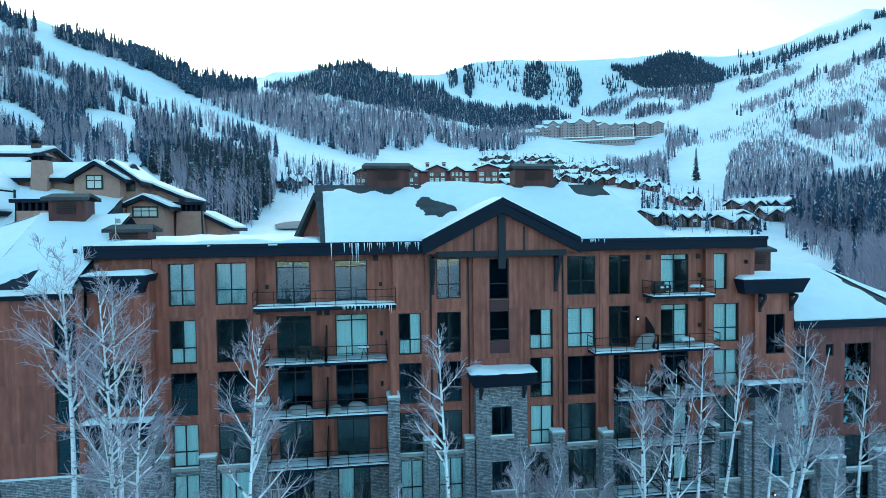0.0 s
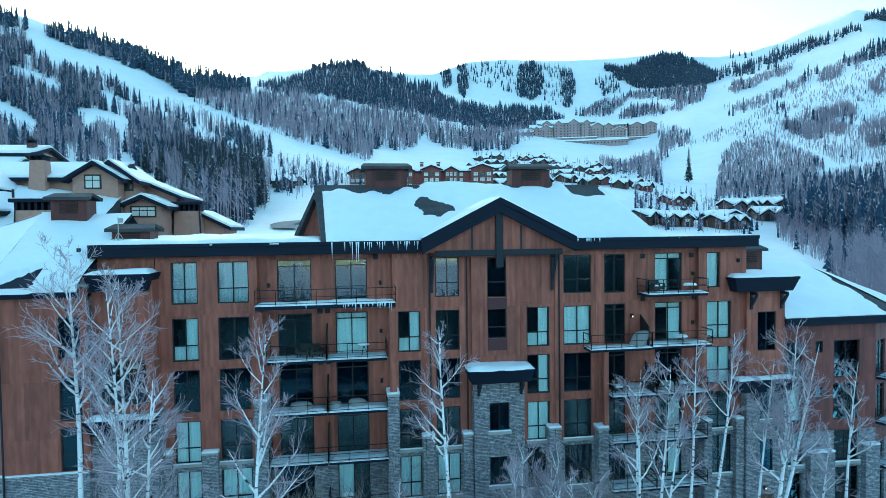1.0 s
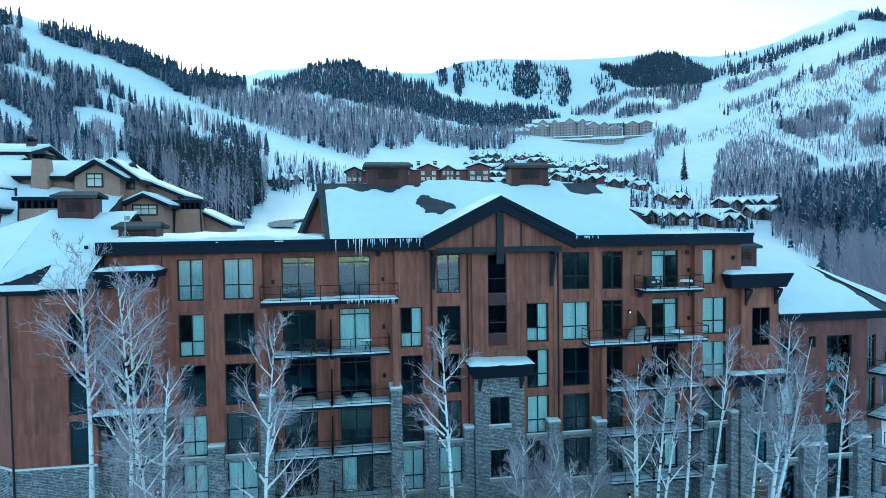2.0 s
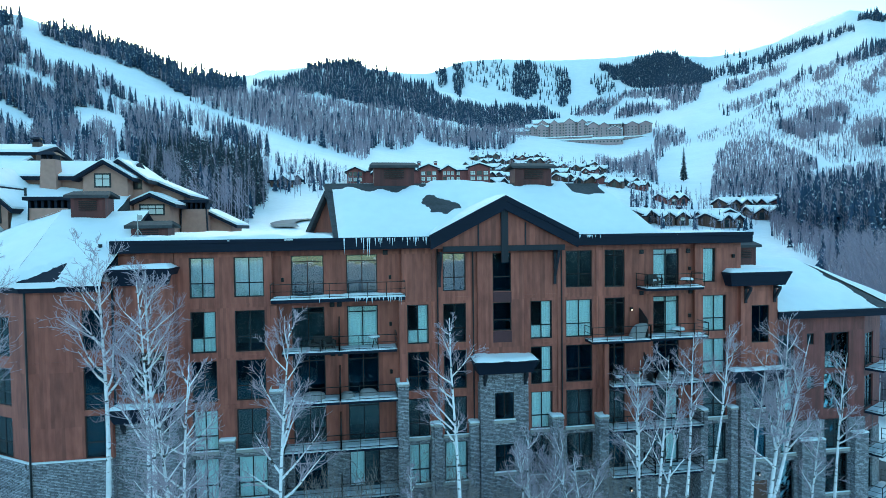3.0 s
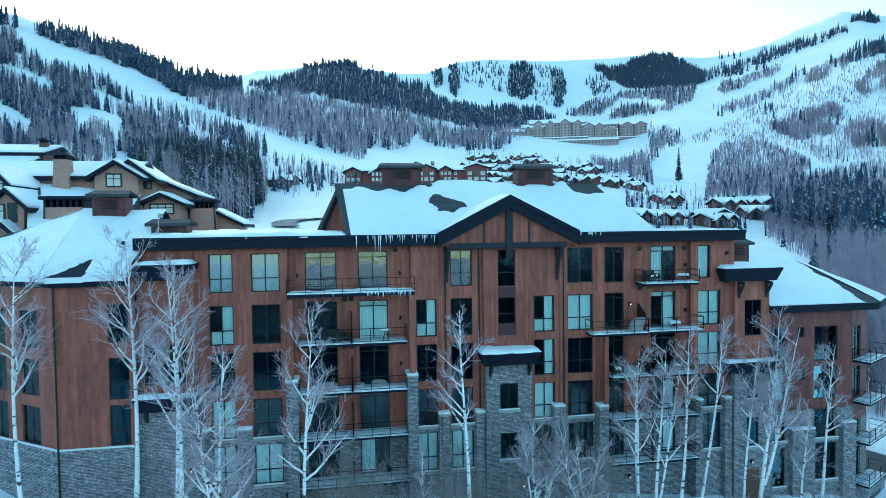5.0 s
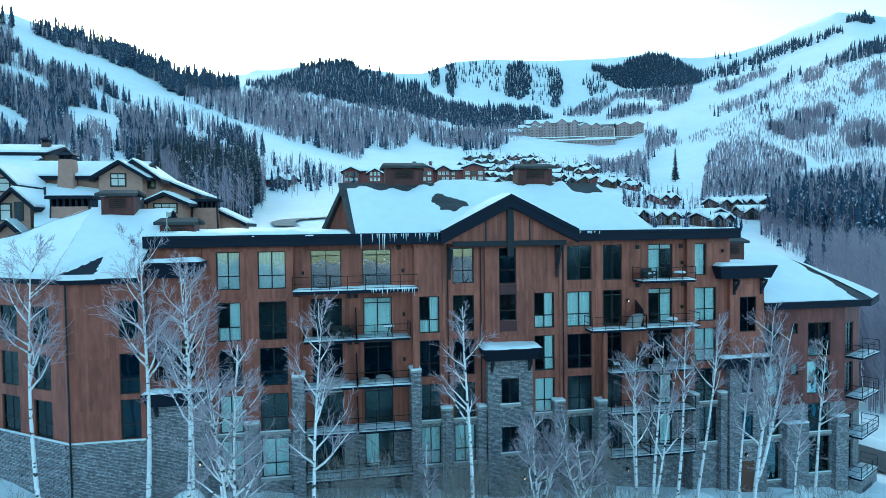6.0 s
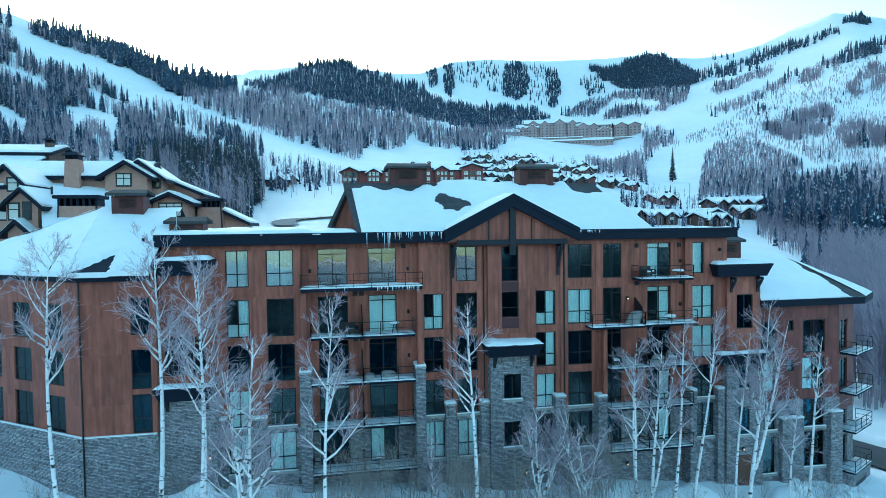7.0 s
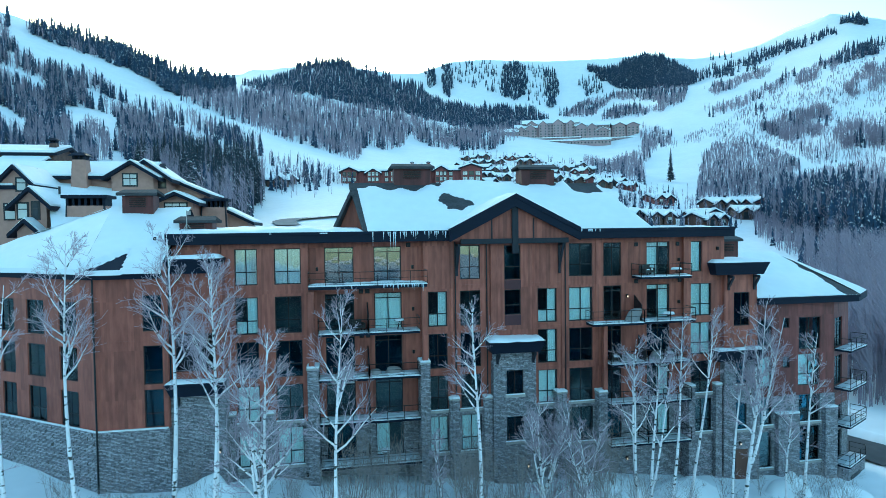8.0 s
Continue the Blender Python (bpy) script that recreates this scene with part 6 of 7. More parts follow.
# Snowy lower roofs in front of it, with a glazed gable.
house("residence", "lower residence with tan stucco walls, snowy roofs and a glazed gable", [
    (-13.7, -9.8, 31, 37, -4, 4.95, 5.85, "y"),
    (-18.6, -9.4, 35.5, 44, -4, 6.2, 8.2, "y"),
    (-10.5, -4.2, 36.5, 44, -4, 2.6, 4.2, "y")], STUCCO, (0, 0, 0),
    wins=[(-13.0, -10.5, 3.8, 4.85, 31.0, PALE_PANE)], over=0.9, snow=0.25, deep=0.35)


lower_roof = thing("residence_roof", "broad lower roof of the residence under deep smooth snow", "roof", (0, 0, 0))
part("roof_deck", Shape().solid([(-20.4, 19.6, -2), (-12.9, 19.6, -2), (-13.9, 30.4, -2), (-25.4, 30.4, -2)], [(-20.4, 19.6, 1.85), (-12.9, 19.6, 1.65), (-13.9, 30.4, 5.7), (-25.4, 30.4, 7.2)]), SHINGLE, lower_roof)
snow_on([(-20.6, 19.4, 1.9), (-12.8, 19.4, 1.7), (-13.8, 30.5, 5.75), (-25.6, 30.5, 7.25)], 0.35, 51, "deep smooth snow on the lower residence roof", n=30)


def vent_stack(x0, x1, y0, y1, zb, zt, n):
    """A tapering stucco stack with an open row of posts under a flat cap."""
    t = thing("vent_stack", "tan flat-topped vent stack with a row of openings", "chimney", (0, 0, 0), group="vent stacks")
    part("body", Shape().solid([(x0 - 0.3, y0 - 0.2, zb), (x1 + 0.3, y0 - 0.2, zb), (x1 + 0.3, y1 + 0.2, zb), (x0 - 0.3, y1 + 0.2, zb)],
                               [(x0, y0, zt - 1.1), (x1, y0, zt - 1.1), (x1, y1, zt - 1.1), (x0, y1, zt - 1.1)]), STUCCO, t)
    for x in (x0 - 0.05, x1 + 0.05):
        part("corner_board", Shape().beam((x + (0.28 if x > x0 else -0.28), y0 - 0.22, zb), (x, y0 - 0.03, zt - 1.1), 0.18, 0.1), TIMBER, t)
    for k in range(n + 1):
        x = x0 + (x1 - x0) * k / n
        part("post", Shape().box(x - 0.12, x + 0.12, y0, y1, zt - 1.1, zt - 0.35), NAVY, t)
    part("backing", Shape().box(x0 + 0.2, x1 - 0.2, y1 - 0.4, y1 - 0.3, zt - 1.1, zt - 0.35), PALE_PANE, t)
    part("cap", Shape().box(x0 - 0.45, x1 + 0.45, y0 - 0.4, y1 + 0.4, zt - 0.35, zt, 0.04), NAVY, t)
    return t


vent_stack(-19.9, -16.4, 21.4, 23.4, -3, 5.3, 6)
vent_stack(-9.5, -6.7, 34.6, 36.4, -3, 5.6, 5)
# Brown house at the edge with a tall gable and a lower one.
house("chalet", "brown stucco chalet with steep dark gables and pale windows", [
    (-37, -26.2, 24, 32, -8, 6.4, 8.4, "x"),
    (-27.0, -24.3, 23.5, 30, -8, 6.8, 8.25, "y"),
    (-25.0, -22.1, 22.0, 28, -8, 4.4, 5.8, "y"),
    (-24.2, -22.5, 20.5, 24, -8, 1.65, 2.5, "y")], STUCCO, (0, 0, 0),
    wins=[(-25.5, -24.6, 5.9, 7.2, 23.5, PALE_PANE), (-24.75, -23.85, 2.9, 4.5, 22.0, PALE_PANE), (-23.4, -22.8, 2.9, 4.6, 22.0, DARK_PANE), (-26.7, -25.7, 2.9, 4.5, 23.5, PALE_PANE)], over=0.65, snow=0.2, deep=0.35)
# Wooden house higher up.
house("chalet", "dark timber chalet with a flat snowy roof above the residences", [
    (-49, -37.5, 60, 70, -2, 14.2, 15.6, "x"), (-43.8, -38.3, 57, 61, -2, 12.2, 13.0, "x")], BROWN, (0, 0, 0),
    wins=[(-43.5, -41.2, 13.0, 14.1, 60, DARK_PANE), (-40.9, -39.4, 12.6, 13.6, 60, PALE_PANE), (-48, -46, 12.8, 13.8, 60, PALE_PANE)], chimneys=[(-38.9, -37.9, 62, 63, 13, 16.3)], over=0.9)


def village_house(k, small):
    """One of a few village houses, front towards -y, origin at the foot."""
    r = random.Random(200 + k)
    w, d, h = (r.uniform(9, 13), 10, r.uniform(2.4, 3.4)) if small else (r.uniform(11, 15), 11, r.uniform(3.0, 4.2))
    blocks = [(-w / 2, w / 2, 0, d, -2, h, h + 2.0, "x")]
    n = 1 if small else 2
    wins = []
    for q in range(n):
        c = (-w * 0.22 + q * w * 0.45) if n > 1 else r.uniform(-0.15, 0.15) * w
        g = 2.4
        blocks.append((c - g, c + g, -1.6, d / 2, -2, h * 0.86, h * 0.86 + 1.7, "y"))
        wins += [(c - 0.9, c + 0.9, h * 0.55, h * 0.55 + 1.3, -1.6, r.choice([DARK_PANE, PALE_PANE])), (c - 1.1, c + 1.1, h * 0.15, h * 0.15 + 1.4, -1.6, DARK_PANE)]
    for q in range(3 if small else 5):
        x = -w / 2 + (q + 0.6) * w / (3.2 if small else 5.2)
        wins += [(x, x + 1.1, h * 0.58, h * 0.58 + 1.2, 0.0, r.choice([DARK_PANE, DARK_PANE, PALE_PANE]))]
    return house("village_house", "snow-roofed brown village house on the valley slope", blocks, [BROWN, RED, BROWN][k % 3], (0, 0, -200), 0,
                 wins=wins, chimneys=[(w * 0.3, w * 0.3 + 1.1, d / 2 - 0.5, d / 2 + 0.6, h, h + 3.2)], group="village houses", snow=0.75, over=1.0, deep=0.5)


SMALL_SPOTS = [(10.1, 15.0), (11.2, 14.8), (12.5, 11.5), (14.2, 11.7), (15.0, 10.8), (11.7, 10.2), (13.6, 9.6), (14.4, 8.1), (12.8, 8.2), (16.9, 11.4), (18.2, 11.4), (17.7, 10.6), (19.6, 9.6), (20.9, 9.7), (21.9, 9.3),
               (21.1, 7.5), (22.2, 7.1), (23.2, 7.1), (24.2, 7.3), (25.3, 6.5), (26.3, 6.6), (27.3, 6.0), (20.1, 8.5), (18.7, 7.3), (13.9, 7.0), (23.0, 8.7), (24.0, 8.9), (-6.0, 7.2), (-5.0, 7.7), (12.2, 9.2), (15.2, 9.2), (13.2, 10.6), (16.0, 8.0), (19.3, 10.6), (22.6, 9.6)]
BIG_SPOTS = [(30.7, 3.3), (28.5, 0.7), (30.5, 0.2), (33.2, 0.3), (35.0, -0.3), (35.7, 2.2), (37.4, 2.3), (37.9, 0.8)]
rnd = random.Random(31)
protos = {True: [village_house(k, True) for k in range(4)], False: [village_house(10 + k, False) for k in range(3)]}
used = set()
for small, spots in ((True, SMALL_SPOTS), (False, BIG_SPOTS)):
    for i, (a, sl) in enumerate(spots):
        spot = on_slope(a, sl)
        if spot is None:
            continue
        x, y, r = spot
        proto = protos[small][i % len(protos[small])]
        m = pose(x, y, land(x, y) - 0.3, 0, 0, -a + rnd.uniform(-40, 40) * (1 if small else 1.9))
        if proto.name in used:
            copy_thing(proto, m)
        else:
            used.add(proto.name)
            proto.matrix_basis = m

# Red-brown condominium block across the valley.
x, y, r = on_slope(7.0, 7.75)
W = r * 0.236
blocks = [(-W / 2, W / 2, 0, 14, -6, 6.9, 9.2, "x")]
wins = []
for c, g, up in ((-0.46, 4.0, 0), (-0.29, 3.2, -1.2), (-0.12, 3.6, 1.0), (0.06, 4.5, 1.6), (0.2, 3.2, 0.5), (0.42, 5.4, 2.0)):
    blocks.append((c * W - g, c * W + g, -1.8, 8, -6, 6.5 + up * 0.7, 8.3 + up * 0.7, "y"))
    for z in (-0.9, 1.8, 4.5):
        for dx in (-g * 0.8, -g * 0.2, g * 0.4):
            wins.append((c * W + dx, c * W + dx + g * 0.42, z, z + 1.8, -1.8, PALE_PANE if rnd.random() < 0.8 else DARK_PANE))
for k in range(15):
    u = -W / 2 + (k + 0.4) * W / 15
    if any(abs(u + 0.8 - c * W) < g + 1.2 for c, g in ((-0.46, 4), (-0.29, 3.2), (-0.12, 3.6), (0.06, 4.5), (0.2, 3.2), (0.42, 5.4))):
        continue
    for z in (-0.9, 1.8, 4.5):
        wins.append((u, u + 1.7, z, z + 1.8, 0, PALE_PANE))
house("condominium", "long red-brown condominium with pale windows and snowy gables", blocks, RED, (x, y, land(x, y) - 0.5), radians(-7), wins=wins,
      chimneys=[(-0.02 * W, -0.02 * W + 1.6, 6, 7.6, 8, 11.4), (0.1 * W, 0.1 * W + 1.6, 6, 7.6, 8, 11.4)], category="building", snow=0.7, over=1.1, deep=0.5)

# Great hotel on its terraces at the head of the valley.
x, y, r = on_slope(22.1, 14.1)
hotel = thing("grand_hotel", "large taupe hotel with many windows and snowy stepped gables", "hotel", (x, y, land(x, y) + 3))
hotel.rotation_euler[2] = radians(-18)
K = r * 0.00094  # metres for one unit of the elevation below
HOTEL = [  # from, to, set forward, eaves, ridge, front gables (middle, half width, drop)
    (-123, -86, 14, 15, 21, [(-112, 10, 6)]),
    (-92, -52, 6, 23, 29, [(-80, 7, 3), (-64, 8, 0)]),
    (-78, 20, 0, 31, 38, [(-62, 9, 1), (-42, 8, 2), (-16, 9, 0), (6, 8, 2)]),
    (12, 72, 5, 24, 30, [(24, 9, 1), (42, 8, 2), (60, 11, 9)]),
    (76, 121, 9, 22, 27, [(88, 9, 0), (110, 10, 0)]),
]


def hotel_block(name, a, b, front, zb, ze, zr, axis, deep, snow=1.1):
    shapes = Shape(), Shape(), Shape()
    gabled(shapes, a * K, b * K, -front, -front + 20, zb, ze * K, zr * K, axis, over=1.2, deep=deep, snow=snow)
    w = part(name, shapes[0], GREYWALL, hotel)
    rf = part("roof", shapes[1], NAVY, hotel)
    part("snow_cover", shapes[2], SNOW, rf)
    return w


def hotel_windows(a, b, front, z0, z1, wall):
    """Rows of recessed-looking dark windows with pale surrounds."""
    pale, dark = Shape(), Shape()
    z = z0
    while z < z1 - 2.4:
        n = max(1, int((b - a) * K / 4.6))
        for q in range(n):
            u = a * K + (q + 0.5) * (b - a) * K / n
            pale.box(u - 1.25, u + 1.25, -front - 0.3, -front - 0.02, z - 0.25, z + 2.0)
            dark.box(u - 0.95, u + 0.95, -front - 0.42, -front - 0.31, z, z + 1.8)
        z += 4.1
    tagged(part("surround", pale, CAP, wall, "pale window surrounds"), kind="stuff")
    tagged(part("glazing", dark, DARK_PANE, wall, "many small dark windows"), kind="stuff")


for a, b, fwd, ze, zr, gables in HOTEL:
    w = hotel_block("wing", a, b, fwd, -8, ze, zr, "x", 0.5)
    hotel_windows(a, b, fwd, 1.0, ze * K, w)
    for c, g, drop in gables:
        w = hotel_block("gable", c - g, c + g, fwd + 3, -8, ze - drop - 1, zr - drop - 1.5, "y", 0.4, 0.8)
        hotel_windows(c - g, c + g, fwd + 3, 1.0, (ze - drop) * K, w)
for a, b, fwd, z0, z1 in ((-118, 20, 26, -3, 1.5), (-20, 120, 24, -4, -1), (-128, 68, 40, -9, -5.5), (-40, 66, 56, -16, -9)):
    w = hotel_block("terrace", a, b, fwd, -30, z1 - 1.5, z1, "x", 0.3, 1.4)
    hotel_windows(a, b, fwd, (z1 - 6) * K, (z1 - 1) * K, w)


# ---- roads, banks and the railings at the corner ----
ASPHALT = material("wet_asphalt", (0.06, 0.065, 0.075), 0.9, 0.3, 0.6, bump=0.15, bscale=8)


def ribbon(name, pts, w, mat, label, lift=0.12, n=10, cat="road", raised=0.0):
    line = []
    for i in range(len(pts) - 1):
        p0, p1, p2, p3 = [Vector(pts[max(0, min(len(pts) - 1, j))]) for j in (i - 1, i, i + 1, i + 2)]
        for k in range(n):
            u = k / n
            line.append(0.5 * ((2 * p1) + (p2 - p0) * u + (2 * p0 - 5 * p1 + 4 * p2 - p3) * u * u + (3 * p1 - p0 - 3 * p2 + p3) * u ** 3))
    s = Shape()
    m = 6
    for i, p in enumerate(line):
        q = line[min(i + 1, len(line) - 1)] - line[max(i - 1, 0)]
        side = Vector((q.y, -q.x)).normalized()
        for j in range(m + 1):
            v = -1 + 2 * j / m
            c = p + side * (v * w / 2)
            hump = raised * (1 - v * v) * (1 + 0.4 * noise.noise((c.x * 0.3, c.y * 0.3, 0)))
            s.v.append((c.x, c.y, (land(p.x, p.y) if not raised else land(c.x, c.y)) + lift + hump))
    for i in range(len(line) - 1):
        for j in range(m):
            a = i * (m + 1) + j
            s.f.append((a, a + m + 1, a + m + 2, a + 1))
    return tagged(part(name, s, mat, smooth=True), label, cat, kind="structure")


ribbon("road", [(56, 24), (57.5, 15), (59.3, 8), (61.5, 1.5), (65, -6), (71, -13)], 5.6, ASPHALT, "cleared wet asphalt road curving round the lodge", lift=0.35)
ribbon("snow_bank", [(60.5, 24), (61.8, 15.5), (63.8, 9), (66.3, 2.5), (70, -5)], 2.8, SNOW, "ploughed snow bank along the road", lift=0.0, cat="snow bank", raised=1.0)
road_pts = []
for a, sl in ((2.5, 2.6), (0.0, 2.3), (-2.5, 2.0), (-4.8, 1.7), (-5.9, 1.2), (-5.5, 0.5)):
    spot = on_slope(a, sl)
    if spot:
        road_pts.append(spot[:2])
# Paler asphalt than the near road: its wet sheen is put into the colour.
if len(road_pts) > 2:
    ribbon("road", road_pts, 6, material("frosted_asphalt", (0.17, 0.18, 0.2), 0.8, 0.35, 0.3), "cleared asphalt road winding up the valley", lift=0.5)
# Railing by the corner path.
t = thing("path_railing", "black metal railing beside the snowy path", "railing", (55.5, -2.5, land(55.5, -2.5)))
s = Shape()
for k in range(6):
    s.box(k * 0.8 - 0.03, k * 0.8 + 0.03, -0.03, 0.03, -0.2, 1.1)
for z in (0.3, 0.7, 1.08):
    s.beam((0, 0, z), (4.0, 0, z), 0.04, 0.04)
part("rails", s, METAL, t)
# Snow heaps against the lodge.
for hx, hy, w, h in ((-1.2, -5.0, 3.2, 2.0), (43.8, -3.4, 2.0, 1.5), (27.5, -3.2, 4.0, 1.3), (35, -2.8, 3.0, 0.9), (9, -3.6, 4, 0.8), (-13.5, -6.5, 3.2, 1.0), (49, -3.5, 2.5, 0.8)):
    s = Shape()
    n = 16
    for i in range(n + 1):
        for j in range(n + 1):
            u, v = 2 * i / n - 1, 2 * j / n - 1
            x, y = hx + u * w, hy + v * w * 0.6
            k = max(0.0, 1 - u * u - v * v) ** 0.8
            s.v.append((x, y, land(x, y) - 0.1 + h * k * (1 + 0.4 * noise.noise((x, y, 3)))))
    for i in range(n):
        for j in range(n):
            a = i * (n + 1) + j
            s.f.append((a, a + n + 1, a + n + 2, a + 1))
    tagged(part("snow_mound", s, SNOW, smooth=True), "heap of shovelled snow against the lodge", "snow heap")


# ---- small things on the lodge ----
LAMP = glow_material("lamp_glow", (1.0, 0.42, 0.12), 0.4)
COVER = material("pale_cover", (0.27, 0.26, 0.26), 0.6, 0.12, 2.5, bump=0.4, bscale=6)
PLASTIC = material("dark_wicker", (0.03, 0.028, 0.028), 0.7, 0.4, 14, bump=0.3)


def wall_lamp(x, y, z, lit=False):
    b = lp("wall_lamp", Shape().box(x - 0.09, x + 0.09, y - 0.2, y - 0.002, z - 0.18, z + 0.1, 0.02), METAL, label="small dark wall lamp")
    if lit:
        part("bulb", Shape().box(x - 0.055, x + 0.055, y - 0.23, y - 0.2, z - 0.15, z - 0.02, 0.01), LAMP, b, "glowing warm bulb")


for x, y, z, lit in ((31.35, 0.35, -4.45, True), (13.3, 0.55, -1.6, False), (13.3, 0.55, -4.9, False), (13.3, 0.55, -8.3, False), (5.95, 0.55, -1.6, False), (36.1, 0.35, -1.5, False), (36.1, 0.35, -5.1, False),
                      (31.3, 0.35, -18.2, True), (22.2, -0.85, -17.6, True), (-1.0, -1.55, -14.3, True), (41.3, -0.6, -17.4, True), (39.5, 0.0, -0.6, False), (5.0, 0.0, -17.2, False)):
    wall_lamp(x, y, z, lit)
for x, z in ((9.25, -3.45), (9.75, -3.45), (9.25, -6.9), (9.75, -6.9), (32.2, -3.3), (32.2, -0.2), (36.0, -0.2), (13.0, 0.1), (36.2, -3.3), (9.4, -10.3)):
    y = 0.55 if x < 20 else 0.35
    v = lp("wall_vent", Shape().box(x - 0.17, x + 0.17, y - 0.1, y - 0.002, z - 0.17, z + 0.17, 0.03), TIMBER, label="dark square wall vent")
    s = Shape()
    for k in range(3):
        s.box(x - 0.12, x + 0.12, y - 0.125, y - 0.1, z - 0.1 + k * 0.08, z - 0.06 + k * 0.08)
    part("slat", s, FRAME, v)
# Ceiling strip lamp glowing behind the bay window.
lp("ceiling_lamp", Shape().box(-3.0, -1.7, -0.6, -0.4, -6.55, -6.45, 0.02), LAMP, label="glowing strip lamp on the ceiling")


def armchair(x, y, z, turn=0.0, snow=True, label="dark wicker balcony armchair with snow on its seat"):
    t = thing("armchair", label, "chair", (x, y, z), group="balcony chairs")
    t.rotation_euler[2] = radians(turn)
    part("seat", Shape().box(-0.35, 0.35, -0.35, 0.3, 0.22, 0.42, 0.04), PLASTIC, t)
    part("backrest", Shape().box(-0.35, 0.35, 0.24, 0.36, 0.38, 0.85, 0.04), PLASTIC, t)
    for sx in (-1, 1):
        part("armrest", Shape().box(sx * 0.36 - 0.07, sx * 0.36 + 0.07, -0.35, 0.33, 0.22, 0.62, 0.03), PLASTIC, t)
        for yy in (-0.3, 0.28):
            part("leg", Shape().box(sx * 0.33 - 0.03, sx * 0.33 + 0.03, yy - 0.03, yy + 0.03, 0.0, 0.24), PLASTIC, t)
    if snow:
        part("seat_snow", Shape().box(-0.28, 0.28, -0.32, 0.22, 0.42, 0.56, 0.06), SNOW, t)


def side_table(x, y, z, r=0.45, h=0.72, snow=0.12):
    t = thing("balcony_table", "round metal balcony table capped with snow", "table", (x, y, z), group="balcony tables")
    n = 18
    ring = [(r * math.cos(6.283 * k / n), r * math.sin(6.283 * k / n)) for k in range(n)]
    part("tabletop", Shape().solid([(a, b, h - 0.03) for a, b in ring], [(a, b, h) for a, b in ring]), METAL, t)
    part("table_snow", Shape().solid([(a * 0.97, b * 0.97, h) for a, b in ring], [(a * 0.8, b * 0.8, h + snow) for a, b in ring]), SNOW, t, smooth=False)
    for k in range(3):
        a = 2.09 * k
        part("leg", Shape().tube([(0, 0, h - 0.05), (math.cos(a) * r * 0.7, math.sin(a) * r * 0.7, 0)], [0.02, 0.02], 6), METAL, t)


def covered_heap(x, y, z, w, d, h, lean=0.0, seed=0, label="pale covered furniture dusted with snow"):
    """Something under a pale cover, lumpy and rounded."""
    s = Shape()
    n, m = 14, 9
    for j in range(m + 1):
        v = j / m
        k = math.cos(v * 1.45) ** 0.55
        for i in range(n):
            a = 6.283 * i / n
            b = 1 + 0.16 * noise.noise((math.cos(a) * 1.3, math.sin(a) * 1.3, v * 2 + seed))
            s.v.append((w / 2 * k * b * math.cos(a) + lean * v * h, d / 2 * k * b * math.sin(a), h * math.sin(v * 1.57) ** 0.9))
    for j in range(m):
        for i in range(n):
            q = (i + 1) % n
            s.f.append((j * n + i, j * n + q, j * n + n + q, j * n + n + i))
    s.f.append(tuple(range(m * n, m * n + n)))
    ob = part("covered_furniture", s, COVER, smooth=True)
    ob.location = (x, y, z)
    tagged(ob, label, "cover")


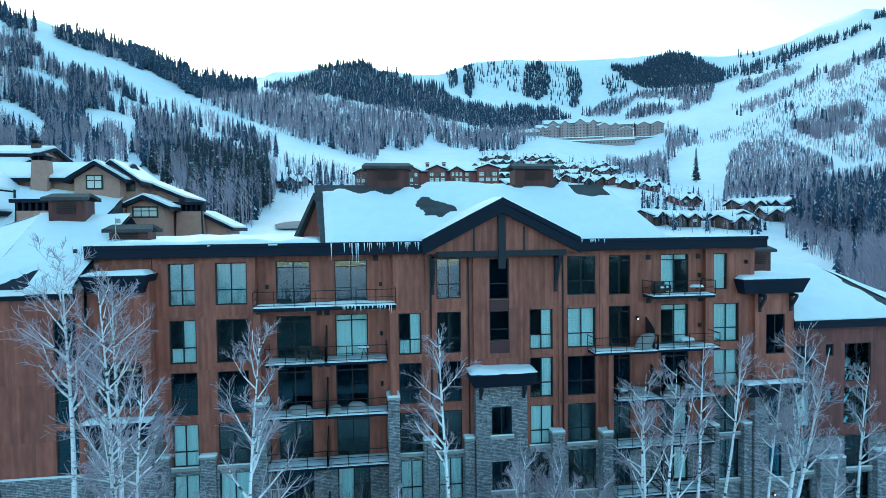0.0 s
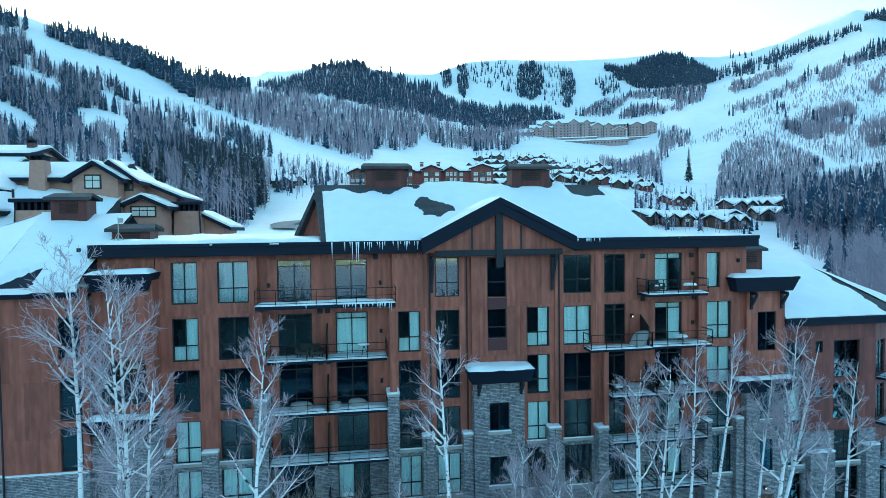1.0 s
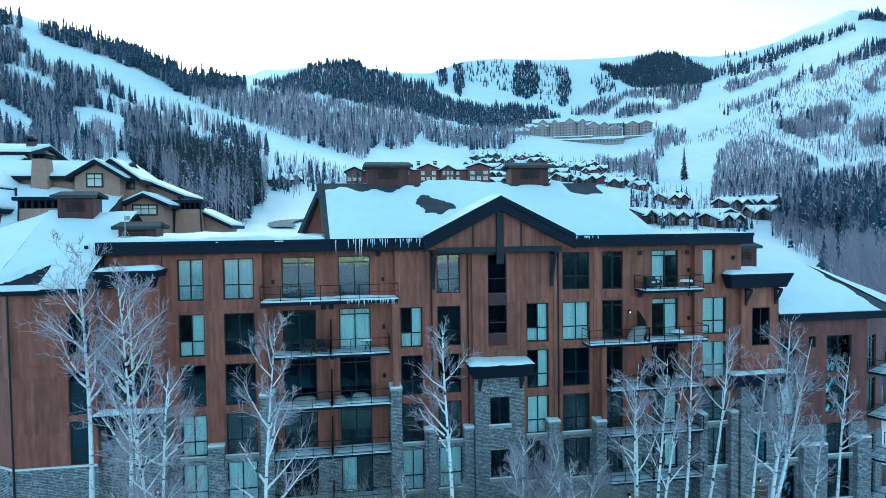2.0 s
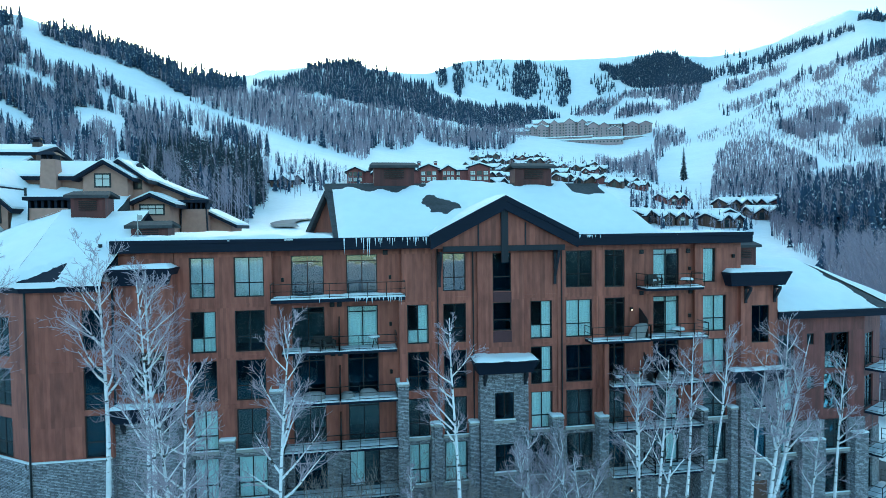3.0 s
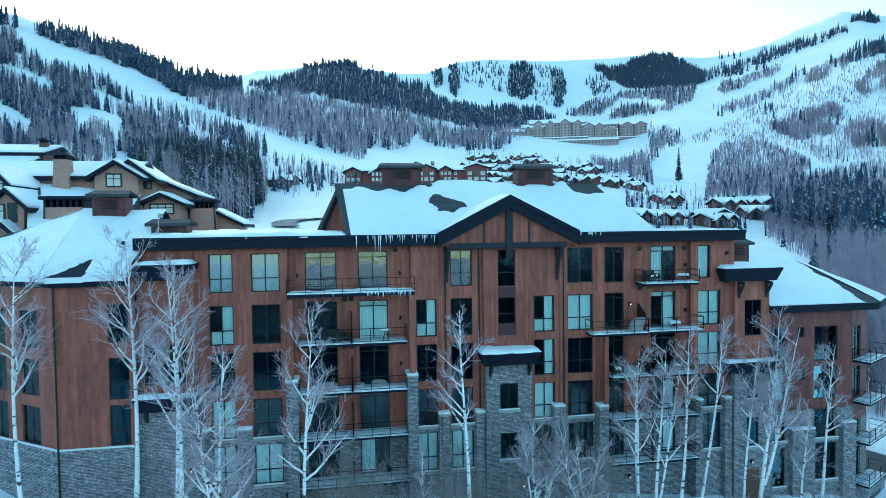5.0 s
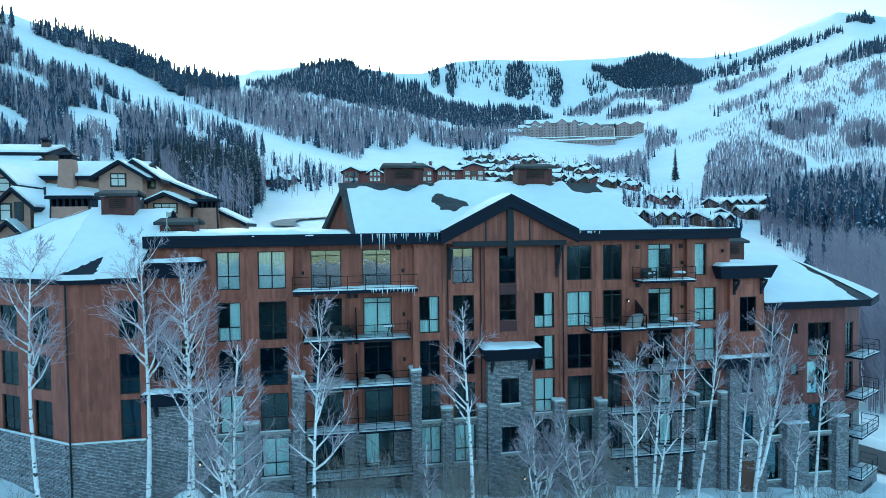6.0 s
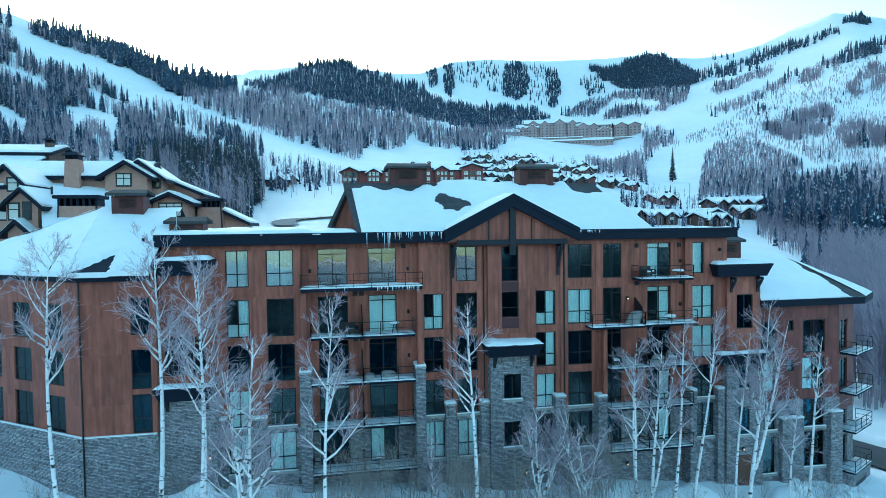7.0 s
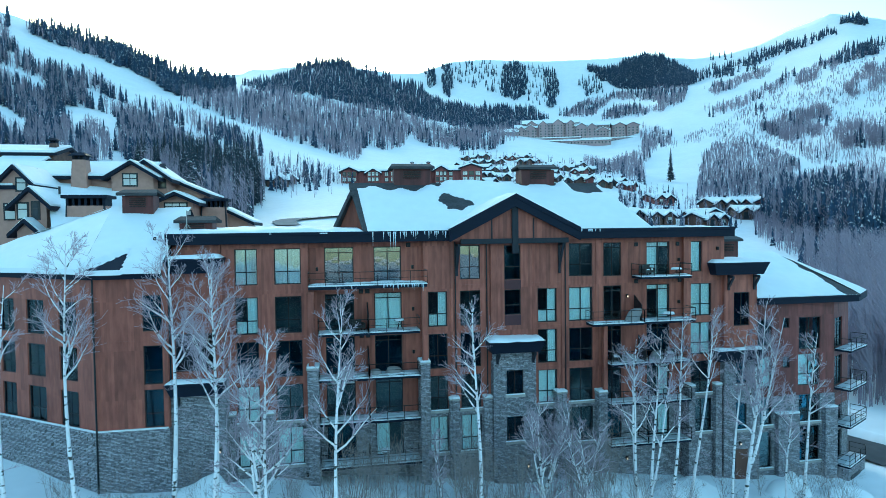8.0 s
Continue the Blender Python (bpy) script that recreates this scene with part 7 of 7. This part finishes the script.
armchair(9.0, -0.4, -6.37, 20, False, "dark wicker balcony armchair beside the screen")
armchair(8.2, -0.2, -6.37, -15, False, "dark wicker balcony armchair beside the screen")
armchair(32.5, -0.6, -2.77, 30)
armchair(33.1, -0.1, -2.77, 10)
armchair(29.9, -0.5, -9.82, 0)
armchair(34.9, -0.4, -9.82, -20)
side_table(35.3, -0.7, -2.77, 0.5, 0.45, 0.16)
side_table(12.1, -0.5, -6.37, 0.4)
side_table(34.6, -0.7, -6.42, 0.5, 0.4, 0.18)
side_table(10.9, -0.5, -16.42, 0.4)
covered_heap(31.2, -0.85, -6.47, 1.3, 0.8, 1.05, 0.5, 3, "pale tarpaulin cover leaning on the balcony rail")
covered_heap(11.6, -0.4, -9.79, 1.3, 0.9, 0.55, 0, 4)
covered_heap(10.2, -0.5, -9.79, 1.0, 0.8, 0.45, 0, 5)
covered_heap(8.0, -0.5, -9.79, 1.6, 0.9, 0.55, 0, 6)
covered_heap(31.0, -0.5, -9.82, 1.4, 0.8, 0.6, 0, 7)
covered_heap(33.6, -0.5, -9.82, 1.2, 0.8, 0.7, 0, 8)
# Icicles under the top balcony.
rnd = random.Random(15)
for k in range(26):
    x = rnd.choice([rnd.uniform(8, 14), rnd.uniform(11, 13.5)])
    q = rnd.uniform(0.08, 0.3) if k > 4 else rnd.uniform(0.35, 0.6)
    lp("icicle", Shape().tube([(x, -1.27, -2.84), (x, -1.27, -2.84 - q * 0.5), (x, -1.27, -2.84 - q)], [0.03, 0.02, 0.004], 5), ICE)
# Weather mast, small roof pipes and a lone plumbing vent in the snow.
t = thing("weather_mast", "thin pale tripod mast on the snowy roof", "mast", (-3.6, 1.6, 1.45))
part("pole", Shape().tube([(0, 0, 0), (0, 0, 1.5)], [0.03, 0.025], 7), CAP, t)
for k in range(3):
    part("leg", Shape().tube([(0, 0, 0.55), (0.35 * math.cos(2.1 * k), 0.35 * math.sin(2.1 * k), 0)], [0.02, 0.02], 5), CAP, t)
part("sensor", Shape().box(0.03, 0.3, -0.08, 0.08, 1.15, 1.45, 0.03), CAP, t)
for x, y, z in ((-5.6, 0.6, 0.75), (-22.7, 26.5, 6.3), (-19.0, 27.2, 5.2)):
    tagged(part("vent_pipe", Shape().tube([(x, y, z - 0.6), (x, y, z + 0.25)], [0.12, 0.12], 9), FRAME), "dark plumbing vent poking through roof snow", "vent pipe")
# Door with a lamp in the right tower, and doors at the foot of the middle tower.
lp("entry_door", Shape().box(40.9, 42.05, -0.68, -0.605, -20.6, -18.0, 0.02), material("brown_door", (0.12, 0.06, 0.04), 0.5, 0.2, 6, stretch=(4, 1, 0.3)), label="brown entry door")
